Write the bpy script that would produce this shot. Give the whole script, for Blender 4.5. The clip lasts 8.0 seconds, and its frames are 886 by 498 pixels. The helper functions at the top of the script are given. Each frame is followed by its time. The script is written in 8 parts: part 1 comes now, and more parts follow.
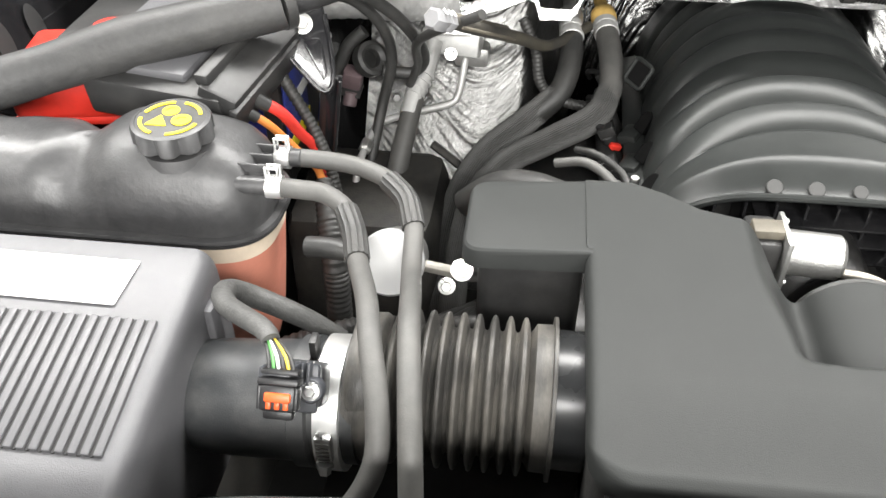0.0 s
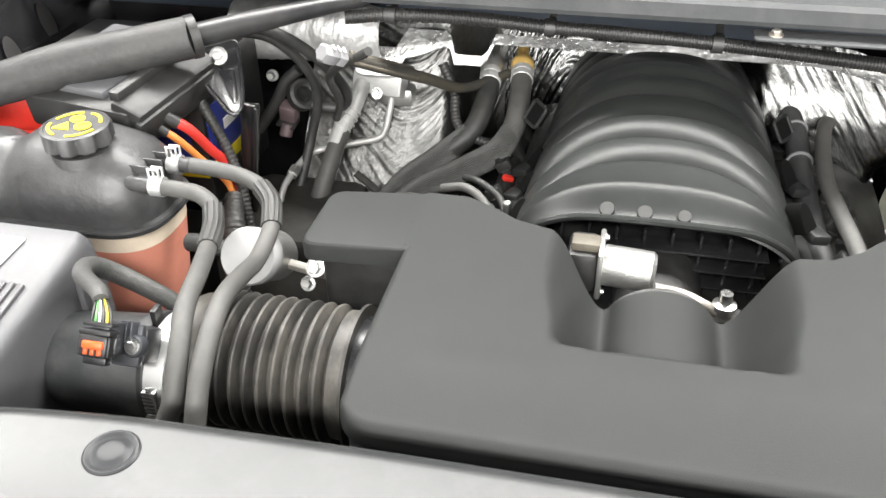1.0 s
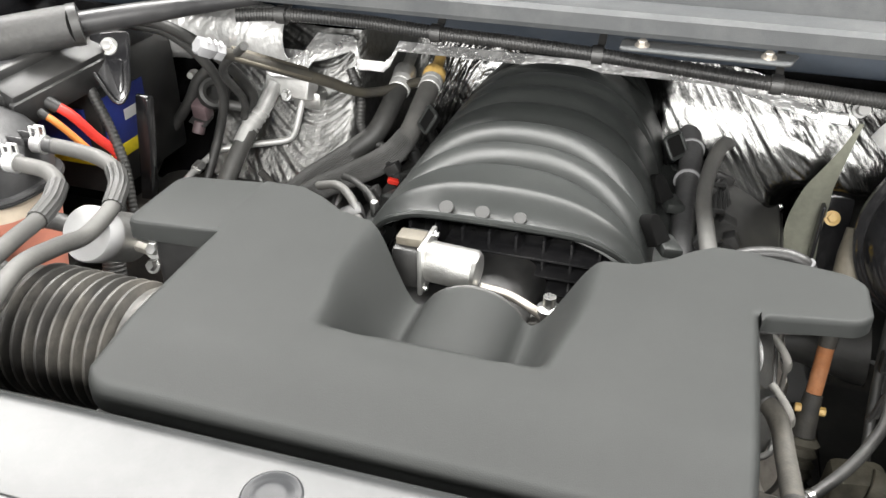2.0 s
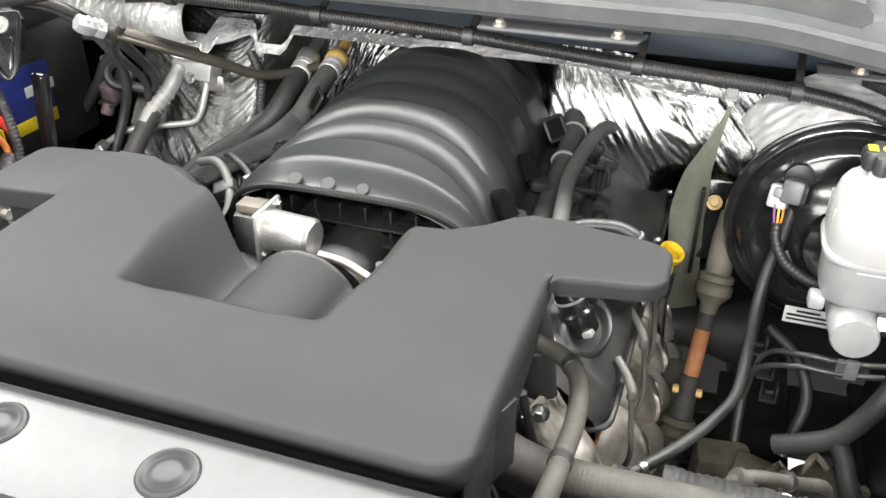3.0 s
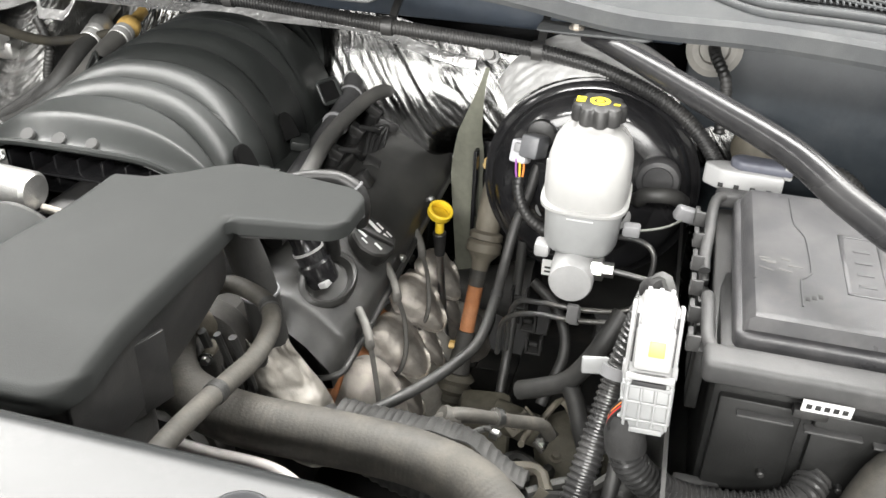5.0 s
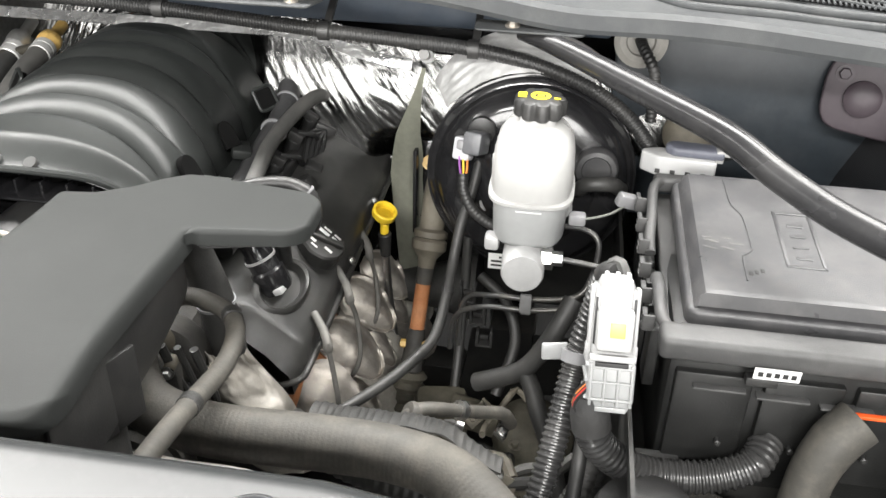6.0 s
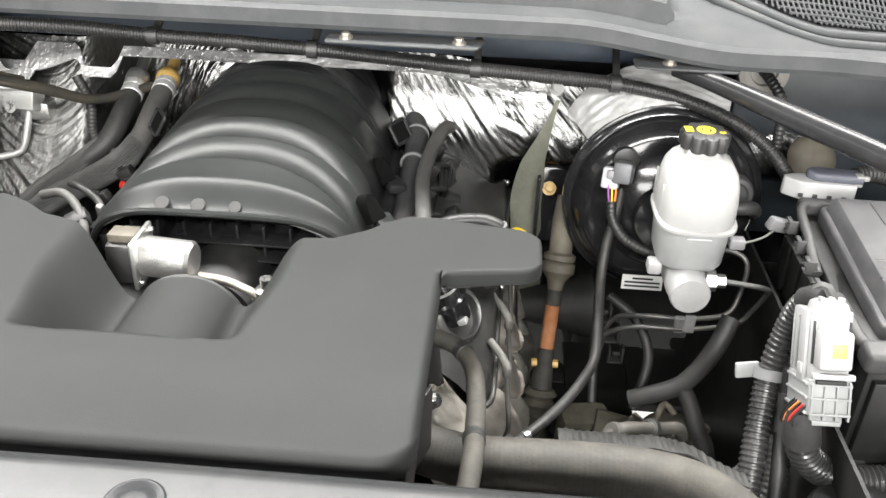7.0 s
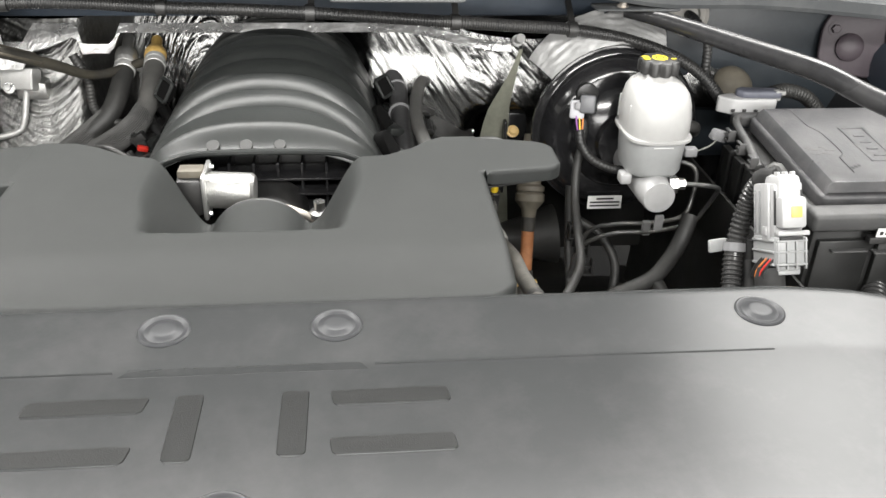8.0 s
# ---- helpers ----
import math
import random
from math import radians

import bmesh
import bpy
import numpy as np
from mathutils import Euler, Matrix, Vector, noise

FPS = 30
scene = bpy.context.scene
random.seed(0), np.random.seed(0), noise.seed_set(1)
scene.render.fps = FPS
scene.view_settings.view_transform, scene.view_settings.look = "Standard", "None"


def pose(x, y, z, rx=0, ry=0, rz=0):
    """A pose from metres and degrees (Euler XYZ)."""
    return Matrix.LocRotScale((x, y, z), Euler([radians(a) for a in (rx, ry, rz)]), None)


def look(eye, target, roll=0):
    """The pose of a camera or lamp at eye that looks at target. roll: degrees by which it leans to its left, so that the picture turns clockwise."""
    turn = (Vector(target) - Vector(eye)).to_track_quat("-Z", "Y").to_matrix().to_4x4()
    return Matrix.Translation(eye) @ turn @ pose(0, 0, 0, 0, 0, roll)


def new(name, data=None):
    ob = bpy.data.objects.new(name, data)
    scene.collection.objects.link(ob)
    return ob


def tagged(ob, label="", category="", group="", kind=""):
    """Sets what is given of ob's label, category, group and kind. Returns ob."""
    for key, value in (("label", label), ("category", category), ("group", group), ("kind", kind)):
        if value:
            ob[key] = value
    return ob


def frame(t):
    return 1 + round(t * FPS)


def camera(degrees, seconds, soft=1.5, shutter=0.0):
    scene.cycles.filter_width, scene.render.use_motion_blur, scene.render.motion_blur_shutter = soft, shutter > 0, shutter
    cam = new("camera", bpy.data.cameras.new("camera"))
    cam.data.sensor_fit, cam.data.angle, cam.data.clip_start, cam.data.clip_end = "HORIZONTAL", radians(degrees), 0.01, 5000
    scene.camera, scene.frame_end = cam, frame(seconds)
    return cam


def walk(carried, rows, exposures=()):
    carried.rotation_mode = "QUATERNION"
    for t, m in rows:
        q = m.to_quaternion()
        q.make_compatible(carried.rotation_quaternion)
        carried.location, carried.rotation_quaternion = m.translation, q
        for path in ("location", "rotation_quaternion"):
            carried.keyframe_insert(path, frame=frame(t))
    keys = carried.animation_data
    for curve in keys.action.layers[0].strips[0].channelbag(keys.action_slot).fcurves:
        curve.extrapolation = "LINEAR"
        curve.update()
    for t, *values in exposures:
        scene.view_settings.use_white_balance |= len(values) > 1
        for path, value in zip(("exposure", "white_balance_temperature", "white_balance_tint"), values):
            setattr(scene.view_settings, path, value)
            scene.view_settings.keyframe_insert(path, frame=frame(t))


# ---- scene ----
cam = camera(54.9, 8.0)
PATH = [
    (0, (0.005, -0.037, 1.617), (-0.184, 1.519, 0.374), 0.0),
    (0.5, (0.15, -0.099, 1.624), (-0.132, 1.509, 0.469), -0.3),
    (1, (0.261, -0.122, 1.619), (-0.116, 1.501, 0.513), -0.7),
    (1.5, (0.364, -0.113, 1.607), (-0.081, 1.509, 0.525), 0.5),
    (2, (0.503, -0.083, 1.58), (-0.007, 1.55, 0.543), 0.3),
    (2.2, (0.545, -0.084, 1.58), (0.041, 1.553, 0.547), 0.8),
    (3.3, (0.754, -0.046, 1.551), (0.168, 1.572, 0.532), 0.2),
    (3.5, (0.782, -0.039, 1.552), (0.185, 1.57, 0.525), 0.2),
    (4, (0.855, -0.036, 1.546), (0.29, 1.584, 0.518), 0.5),
    (4.5, (0.913, -0.032, 1.536), (0.404, 1.605, 0.506), 1.2),
    (5, (0.949, -0.031, 1.529), (0.52, 1.629, 0.5), 1.8),
    (5.2, (0.953, -0.033, 1.525), (0.558, 1.637, 0.499), 2.0),
    (6.3, (0.851, -0.063, 1.534), (0.646, 1.647, 0.516), 1.4),
    (6.5, (0.778, -0.07, 1.532), (0.589, 1.644, 0.518), 1.5),
    (7, (0.634, -0.117, 1.582), (0.521, 1.604, 0.568), 1.9),
    (7.5, (0.569, -0.174, 1.562), (0.626, 1.554, 0.555), 1.4),
    (8, (0.444, -0.315, 1.555), (0.629, 1.414, 0.568), 1.5),
]
EXPOSURES = [(0.0, 0.54), (1.5, 0.62), (3.0, 0.66), (7.4, 0.66), (8.0, 0.36)]
walk(cam, [(t, look(eye, target, roll)) for t, eye, target, roll in PATH], EXPOSURES)

# ---- light: a closed workshop with assumed ceiling lights, all unseen ----
world = bpy.data.worlds.new("world")
world.use_nodes = True
world.node_tree.nodes["Background"].inputs["Color"].default_value = (0.6, 0.62, 0.65, 1)
world.node_tree.nodes["Background"].inputs["Strength"].default_value = 0.16
scene.world = world
CEIL = 3.6
LAMPS = [  # x, y, length x, length y, watts
    (-0.6, 1.66, 6.2, 0.72, 355),
    (0.9, -2.6, 3.6, 0.6, 330),
    (-2.6, -0.4, 0.5, 2.4, 60),
    # fill added to brighten the right side and the fuse box
    (2.7, 2.6, 1.2, 1.8, 85),
]
for lx, ly, sx, sy, watts in LAMPS:
    lamp = bpy.data.lights.new("assumed_ceiling_lamp", "AREA")
    lamp.shape, lamp.size, lamp.size_y, lamp.energy, lamp.color = "RECTANGLE", sx, sy, watts, (1.0, 0.985, 0.955)
    lob = new("assumed_ceiling_lamp", lamp)
    lob.matrix_world = pose(lx, ly, CEIL - 0.13)

# added fill light from in front of the vehicle, its source unseen
front_fill = bpy.data.lights.new("front_fill_light", "AREA")
front_fill.shape, front_fill.size, front_fill.size_y, front_fill.energy, front_fill.color = "RECTANGLE", 6.0, 2.2, 470, (1.0, 0.985, 0.96)
new("front_fill_light", front_fill).matrix_world = pose(0.8, -5.40, 2.2, 90, 0, 0)

# ---- materials ----
MATS = {}


def mat(name, base, rough=0.5, metal=0.0, vary=0.25, grain=90.0, stain=6.0, bump=0.15, bump_scale=400.0, dust=0.0, dust_col=(0.32, 0.29, 0.24),
        coat=0.0, trans=0.0, spec=0.5, rvary=0.1, stretch=(1, 1, 1), turn=0.0):
    """A procedural surface: base colour varied by fine grain and broad stains, dust in patches, uneven gloss, fine relief."""
    if name in MATS:
        return MATS[name]
    m = bpy.data.materials.new(name)
    m.use_nodes = True
    nt = m.node_tree
    n, l = nt.nodes, nt.links
    b = n["Principled BSDF"]
    tc = n.new("ShaderNodeTexCoord")
    mp = n.new("ShaderNodeMapping")
    mp.inputs["Scale"].default_value = stretch
    if turn:
        mp.vector_type = "TEXTURE"
        mp.inputs["Rotation"].default_value = (0, turn, 0)
        mp.inputs["Scale"].default_value = [1 / q for q in stretch]
    l.new(tc.outputs["Object"], mp.inputs["Vector"])

    def noise_node(scale, detail=4.0, rough_=0.6):
        t = n.new("ShaderNodeTexNoise")
        t.inputs["Scale"].default_value, t.inputs["Detail"].default_value, t.inputs["Roughness"].default_value = scale, detail, rough_
        l.new(mp.outputs["Vector"], t.inputs["Vector"])
        return t

    fine, broad = noise_node(grain), noise_node(stain, 5.0)
    add = n.new("ShaderNodeMath")
    add.operation = "ADD"
    l.new(fine.outputs["Fac"], add.inputs[0])
    l.new(broad.outputs["Fac"], add.inputs[1])
    ramp = n.new("ShaderNodeMapRange")
    ramp.inputs["From Min"].default_value, ramp.inputs["From Max"].default_value = 0.6, 1.4
    l.new(add.outputs[0], ramp.inputs["Value"])
    mix = n.new("ShaderNodeMix")
    mix.data_type = "RGBA"
    lo, hi = [max(0.0, c * (1 - vary)) for c in base], [min(1.0, c * (1 + vary)) for c in base]
    mix.inputs["A"].default_value, mix.inputs["B"].default_value = (*lo, 1), (*hi, 1)
    l.new(ramp.outputs["Result"], mix.inputs["Factor"])
    colour = mix.outputs["Result"]
    if dust > 0:
        dn = noise_node(stain * 2.3, 8.0, 0.7)
        dr = n.new("ShaderNodeMapRange")
        dr.inputs["From Min"].default_value, dr.inputs["From Max"].default_value = 0.45, 0.75
        dr.inputs["To Max"].default_value = dust
        l.new(dn.outputs["Fac"], dr.inputs["Value"])
        dm = n.new("ShaderNodeMix")
        dm.data_type = "RGBA"
        dm.inputs["B"].default_value = (*dust_col, 1)
        l.new(dr.outputs["Result"], dm.inputs["Factor"])
        l.new(colour, dm.inputs["A"])
        colour = dm.outputs["Result"]
    l.new(colour, b.inputs["Base Color"])
    rr = n.new("ShaderNodeMapRange")
    rr.inputs["From Min"].default_value, rr.inputs["From Max"].default_value = 0.3, 0.7
    rr.inputs["To Min"].default_value, rr.inputs["To Max"].default_value = max(0.03, rough - rvary), min(1.0, rough + rvary)
    l.new(broad.outputs["Fac"], rr.inputs["Value"])
    l.new(rr.outputs["Result"], b.inputs["Roughness"])
    b.inputs["Metallic"].default_value = metal
    b.inputs["Specular IOR Level"].default_value = spec
    b.inputs["Coat Weight"].default_value = coat
    b.inputs["Transmission Weight"].default_value = trans
    if bump > 0:
        bn = noise_node(bump_scale, 3.0)
        bp = n.new("ShaderNodeBump")
        bp.inputs["Strength"].default_value, bp.inputs["Distance"].default_value = bump, 0.0015
        l.new(bn.outputs["Fac"], bp.inputs["Height"])
        l.new(bp.outputs["Normal"], b.inputs["Normal"])
    MATS[name] = m
    return m


COVER = mat("cover_plastic", (0.0204, 0.0219, 0.0212), 0.60, spec=0.28, vary=0.05, bump=0.20, bump_scale=1100, rvary=0.04, dust=0.05, dust_col=(0.09, 0.09, 0.088), stain=4)
PINRIM = mat("pin_plastic", (0.031, 0.032, 0.034), 0.38, spec=0.21, vary=0.1, bump=0.05)
PANEL = mat("panel_plastic", (0.027, 0.0285, 0.0290), 0.24, spec=0.24, rvary=0.015, vary=0.05, bump=0.0, bump_scale=1100, dust=0.08, dust_col=(0.2, 0.19, 0.19), stain=5)
MANIF = mat("manifold_plastic", (0.0185, 0.0202, 0.0195), 0.38, spec=0.30, vary=0.15, bump=0.12, bump_scale=800, rvary=0.05, dust=0.06, dust_col=(0.08, 0.078, 0.074), stain=7)
BLACK = mat("black_plastic", (0.020, 0.020, 0.020), 0.42, vary=0.3, bump=0.2, bump_scale=600, dust=0.18, dust_col=(0.11, 0.104, 0.095))
VALVE = mat("valve_cover_plastic", (0.026, 0.026, 0.025), 0.34, vary=0.25, bump=0.25, bump_scale=700, dust=0.12, dust_col=(0.17, 0.16, 0.145), stain=8)
GLOSS = mat("black_paint", (0.012, 0.012, 0.013), 0.18, vary=0.3, bump=0.05, coat=0.3, dust=0.10, dust_col=(0.10, 0.095, 0.09))
DARK = mat("soot_black", (0.024, 0.023, 0.021), 0.7, vary=0.4, dust=0.45, dust_col=(0.085, 0.076, 0.062), stain=9, bump=0.4)
RUBBER = mat("grey_rubber", (0.066, 0.065, 0.062), 0.56, vary=0.15, bump=0.2, bump_scale=600, dust=0.25, dust_col=(0.17, 0.16, 0.145), stain=8)
HOSE = mat("dusty_hose", (0.052, 0.049, 0.043), 0.68, vary=0.22, grain=160, bump=0.22, bump_scale=420, dust=0.55, dust_col=(0.135, 0.122, 0.100), stain=14)
RUBBERD = mat("dark_rubber", (0.026, 0.026, 0.025), 0.5, vary=0.3, bump=0.25, bump_scale=500, dust=0.2, dust_col=(0.09, 0.083, 0.075), stain=14)
BELLOW = mat("bellows_rubber", (0.036, 0.0345, 0.032), 0.50, vary=0.35, bump=0.3, bump_scale=350, dust=0.6, dust_col=(0.19, 0.175, 0.15), stain=16, stretch=(1, 0.35, 0.35))
SLEEVE = mat("braided_sleeve", (0.055, 0.055, 0.053), 0.6, vary=0.35, bump=0.6, bump_scale=300, dust=0.2, dust_col=(0.16, 0.155, 0.15), stretch=(1, 1, 1))
FOAM = mat("foam_wrap", (0.026, 0.026, 0.026), 0.58, vary=0.3, bump=0.5, bump_scale=120, dust=0.25, dust_col=(0.10, 0.096, 0.09))
FOIL = mat("heat_foil", (0.138, 0.138, 0.136), 0.22, metal=1.0, vary=0.15, bump=0.45, bump_scale=330, rvary=0.05, grain=160, stain=12, stretch=(1, 1, 0.10), turn=-0.5)
ALU = mat("cast_aluminium", (0.52, 0.52, 0.505), 0.38, metal=0.9, vary=0.2, bump=0.4, bump_scale=500, dust=0.15, dust_col=(0.25, 0.24, 0.22))
PALEMETAL = mat("pale_metal", (0.44, 0.44, 0.43), 0.42, metal=0.35, vary=0.12, bump=0.2, dust=0.1)
BRIGHT = mat("bright_zinc", (0.85, 0.85, 0.84), 0.32, metal=0.8, vary=0.08, bump=0.1)
CASTING = mat("pale_casting", (0.38, 0.38, 0.38), 0.42, metal=0.25, vary=0.12, bump=0.15, bump_scale=500, dust=0.1, dust_col=(0.4, 0.39, 0.37))
STEEL = mat("steel", (0.55, 0.55, 0.54), 0.30, metal=1.0, vary=0.2, bump=0.15)
DULL = mat("dull_shield", (0.30, 0.285, 0.255), 0.5, metal=0.2, vary=0.3, bump=0.4, bump_scale=140, dust=0.5, dust_col=(0.20, 0.18, 0.155), stain=14)
SATIN = mat("satin_black_paint", (0.022, 0.022, 0.023), 0.34, vary=0.3, bump=0.08, dust=0.2, dust_col=(0.10, 0.095, 0.09))
CONDUIT = mat("conduit_plastic", (0.034, 0.034, 0.034), 0.26, vary=0.25, bump=0.1, dust=0.15, dust_col=(0.15, 0.14, 0.13))
LEAD = mat("lead_rubber", (0.12, 0.117, 0.108), 0.6, vary=0.2, dust=0.3, dust_col=(0.22, 0.2, 0.18))
SHIELD = mat("exhaust_shield", (0.44, 0.41, 0.37), 0.52, metal=0.85, vary=0.3, bump=0.6, bump_scale=120, dust=0.40, dust_col=(0.26, 0.235, 0.20), stain=20)
WRAP = mat("crumpled_wrap", (0.19, 0.178, 0.158), 0.52, metal=0.35, vary=0.25, bump=0.3, bump_scale=200, dust=0.45, dust_col=(0.20, 0.18, 0.155), stain=18)
RUST = mat("rusty_orange", (0.30, 0.115, 0.04), 0.75, vary=0.35, bump=0.6, bump_scale=300, dust=0.2)
WHITE = mat("white_plastic", (0.385, 0.385, 0.385), 0.38, vary=0.05, bump=0.05)
NATURAL = mat("natural_plastic", (0.335, 0.333, 0.326), 0.33, vary=0.05, bump=0.05, spec=0.4)
NATURAL2 = mat("filled_plastic", (0.29, 0.295, 0.295), 0.33, vary=0.06, bump=0.05)
PINK = mat("coolant_plastic", (0.60, 0.235, 0.165), 0.36, vary=0.14, bump=0.1, bump_scale=200, stain=14, grain=40)
PALE = mat("empty_tank_plastic", (0.66, 0.56, 0.44), 0.36, vary=0.10, bump=0.1)
TANK = mat("tank_plastic", (0.038, 0.038, 0.039), 0.40, vary=0.3, bump=0.3, bump_scale=160, dust=0.16, dust_col=(0.13, 0.125, 0.12), stain=13)
TUBEP = mat("duct_plastic", (0.034, 0.036, 0.038), 0.42, vary=0.2, bump=0.15, bump_scale=600, dust=0.35, dust_col=(0.13, 0.125, 0.115), stain=10)
AIRBOX = mat("airbox_plastic", (0.085, 0.085, 0.09), 0.42, vary=0.08, bump=0.25, bump_scale=900, dust=0.1, dust_col=(0.2, 0.19, 0.19))
YELLOW = mat("yellow_plastic", (0.75, 0.52, 0.03), 0.4, vary=0.12)
YPRINT = mat("yellow_print", (0.78, 0.62, 0.02), 0.5, vary=0.15)
RED = mat("red_plastic", (0.62, 0.03, 0.018), 0.42, vary=0.12, dust=0.06)
ORANGE = mat("orange_clip", (0.75, 0.10, 0.02), 0.4, vary=0.1)
TAGCOL = mat("amber_tag", (0.80, 0.45, 0.12), 0.45, vary=0.08)
BLUE = mat("blue_label", (0.02, 0.035, 0.22), 0.4, vary=0.15)
GOLD = mat("brass_yellow", (0.55, 0.36, 0.11), 0.45, vary=0.2, dust=0.2)
FELT = mat("grey_green_felt", (0.13, 0.132, 0.105), 0.9, vary=0.2, bump=0.7, bump_scale=400)
TAUPE = mat("taupe_rubber", (0.088, 0.078, 0.060), 0.65, vary=0.25, bump=0.3, dust=0.4, dust_col=(0.20, 0.18, 0.14))
LABEL = mat("white_label", (0.74, 0.74, 0.73), 0.5, vary=0.04, bump=0.0)
# black of print, also painted as the shade in grooves, slots and holes
INKSHADE = mat("ink_shade_black", (0.02, 0.02, 0.02), 0.6, vary=0.1, bump=0.0)
GREYINK = mat("grey_ink", (0.55, 0.55, 0.55), 0.6, vary=0.1, bump=0.0)
GREYCON = mat("grey_connector", (0.19, 0.19, 0.195), 0.45, vary=0.1)
COWL = mat("cowl_plastic", (0.045, 0.0475, 0.0495), 0.55, spec=0.25, vary=0.10, bump=0.3, bump_scale=800, dust=0.15, dust_col=(0.2, 0.2, 0.19))
PAINT = mat("body_paint", (0.035, 0.045, 0.06), 0.35, vary=0.15, bump=0.05, dust=0.15, dust_col=(0.12, 0.12, 0.12))
SLATE = mat("slate_paint", (0.019, 0.024, 0.029), 0.42, vary=0.2, bump=0.1, dust=0.15, dust_col=(0.10, 0.10, 0.10))
# panel plastic darkened to paint the shade in the emblem
RECESS = mat("recess_shade_grey", (0.012, 0.0126, 0.0123), 0.34, spec=0.13, vary=0.1, bump=0.2, bump_scale=900)
CONCRETE = mat("floor_paint", (0.55, 0.55, 0.54), 0.45, vary=0.12, grain=20, stain=1.2, bump=0.1, bump_scale=60)
WALLP = mat("wall_paint", (0.62, 0.62, 0.60), 0.8, vary=0.06, grain=15, stain=0.8, bump=0.1, bump_scale=120)
# ceiling kept dark so that upward faces reflect the missing hood's shade
CEILP = mat("ceiling_hood_shade", (0.07, 0.07, 0.07), 0.85, vary=0.06, grain=10, stain=0.8, bump=0.1, bump_scale=80)
WIRES = {c: mat("wire_" + c, v, 0.45, vary=0.1) for c, v in dict(yellow=(0.7, 0.5, 0.05), white=(0.75, 0.75, 0.72), green=(0.08, 0.25, 0.07), blue=(0.05, 0.08, 0.3),
                                                                 red=(0.6, 0.04, 0.03), orange=(0.65, 0.22, 0.05), purple=(0.25, 0.08, 0.3), black=(0.02, 0.02, 0.02)).items()}

# ---- mesh helpers ----
V = Vector
ORIGIN = {}


def thing(name, at, label, category, group="", kind=""):
    ob = new(name)
    ob.empty_display_size = 0.02
    ob.location = at
    ORIGIN[ob] = V(at)
    return tagged(ob, label, category, group, kind)


def link_mesh(name, bm, material, sharp=38):
    bmesh.ops.recalc_face_normals(bm, faces=bm.faces)
    xs = [v.co for v in bm.verts]
    c = V([(min(p[i] for p in xs) + max(p[i] for p in xs)) / 2 for i in range(3)])
    bmesh.ops.translate(bm, verts=bm.verts, vec=-c)
    me = bpy.data.meshes.new(name)
    for f in bm.faces:
        f.smooth = True
    bm.to_mesh(me)
    bm.free()
    me.set_sharp_from_angle(angle=radians(sharp))
    me.materials.append(material)
    ob = new(name, me)
    return ob, c


def part(name, bm, material, parent, label="", sharp=38):
    """One mesh, given in world places, under a thing or a part."""
    ob, c = link_mesh(name, bm, material, sharp)
    ob.parent = parent
    ob.location = c - ORIGIN[parent]
    ORIGIN[ob] = c
    return tagged(ob, label)


def solo(name, bm, material, label, category, group="", kind="", sharp=38):
    """A thing of one mesh."""
    ob, c = link_mesh(name, bm, material, sharp)
    ob.location = c
    ORIGIN[ob] = c
    return tagged(ob, label, category, group, kind)


def join(*bms):
    out = bmesh.new()
    for b in bms:
        me = bpy.data.meshes.new("tmp")
        b.to_mesh(me)
        b.free()
        out.from_mesh(me)
        bpy.data.meshes.remove(me)
    return out


def box(c, s, bev=0.003, m=None, seg=2):
    bm = bmesh.new()
    bmesh.ops.create_cube(bm, size=1.0)
    bmesh.ops.scale(bm, verts=bm.verts, vec=s)
    if bev > 0:
        bmesh.ops.bevel(bm, geom=bm.edges[:], offset=min(bev, min(s) * 0.45), segments=seg, profile=0.5, affect="EDGES")
    if m is not None:
        bmesh.ops.transform(bm, matrix=m, verts=bm.verts)
    bmesh.ops.translate(bm, verts=bm.verts, vec=c)
    return bm


def basis(axis, up=(0, 0, 1)):
    """A turn whose z runs along axis."""
    z = V(axis).normalized()
    u = V(up)
    if abs(z.dot(u.normalized())) > 0.98:
        u = V((0, 1, 0))
    x = u.cross(z).normalized()
    y = z.cross(x)
    return Matrix((x, y, z)).transposed().to_4x4()


def rot(rx=0, ry=0, rz=0):
    return Euler([radians(a) for a in (rx, ry, rz)]).to_matrix().to_4x4()


def revolve(profile, at, axis=(0, 0, 1), seg=32, lobes=0, lobe_depth=0.0, lobe_from=-1e9, lobe_to=1e9):
    """Rings of (radius, height) about an axis; lobes scallop the rim."""
    bm = bmesh.new()
    m = Matrix.Translation(at) @ basis(axis)
    rings = []
    for r, h in profile:
        ring = []
        for i in range(seg):
            a = 2 * math.pi * i / seg
            rr = r
            if lobes and lobe_from <= h <= lobe_to:
                rr = r * (1 - lobe_depth * (0.5 - 0.5 * math.cos(a * lobes)) ** 2)
            ring.append(bm.verts.new(m @ V((rr * math.cos(a), rr * math.sin(a), h))))
        rings.append(ring)
    for a, b in zip(rings, rings[1:]):
        for i in range(seg):
            bm.faces.new((a[i], a[(i + 1) % seg], b[(i + 1) % seg], b[i]))
    bm.faces.new(rings[0][::-1])
    bm.faces.new(rings[-1])
    return bm


def cyl(p0, p1, r0, r1=None, seg=20, bev=0.0015):
    p0, p1 = V(p0), V(p1)
    r1 = r0 if r1 is None else r1
    h = (p1 - p0).length
    b = min(bev, h * 0.3, min(r0, r1) * 0.4)
    return revolve([(r0 - b, 0), (r0, b), (r1, h - b), (r1 - b, h)], p0, p1 - p0, seg)


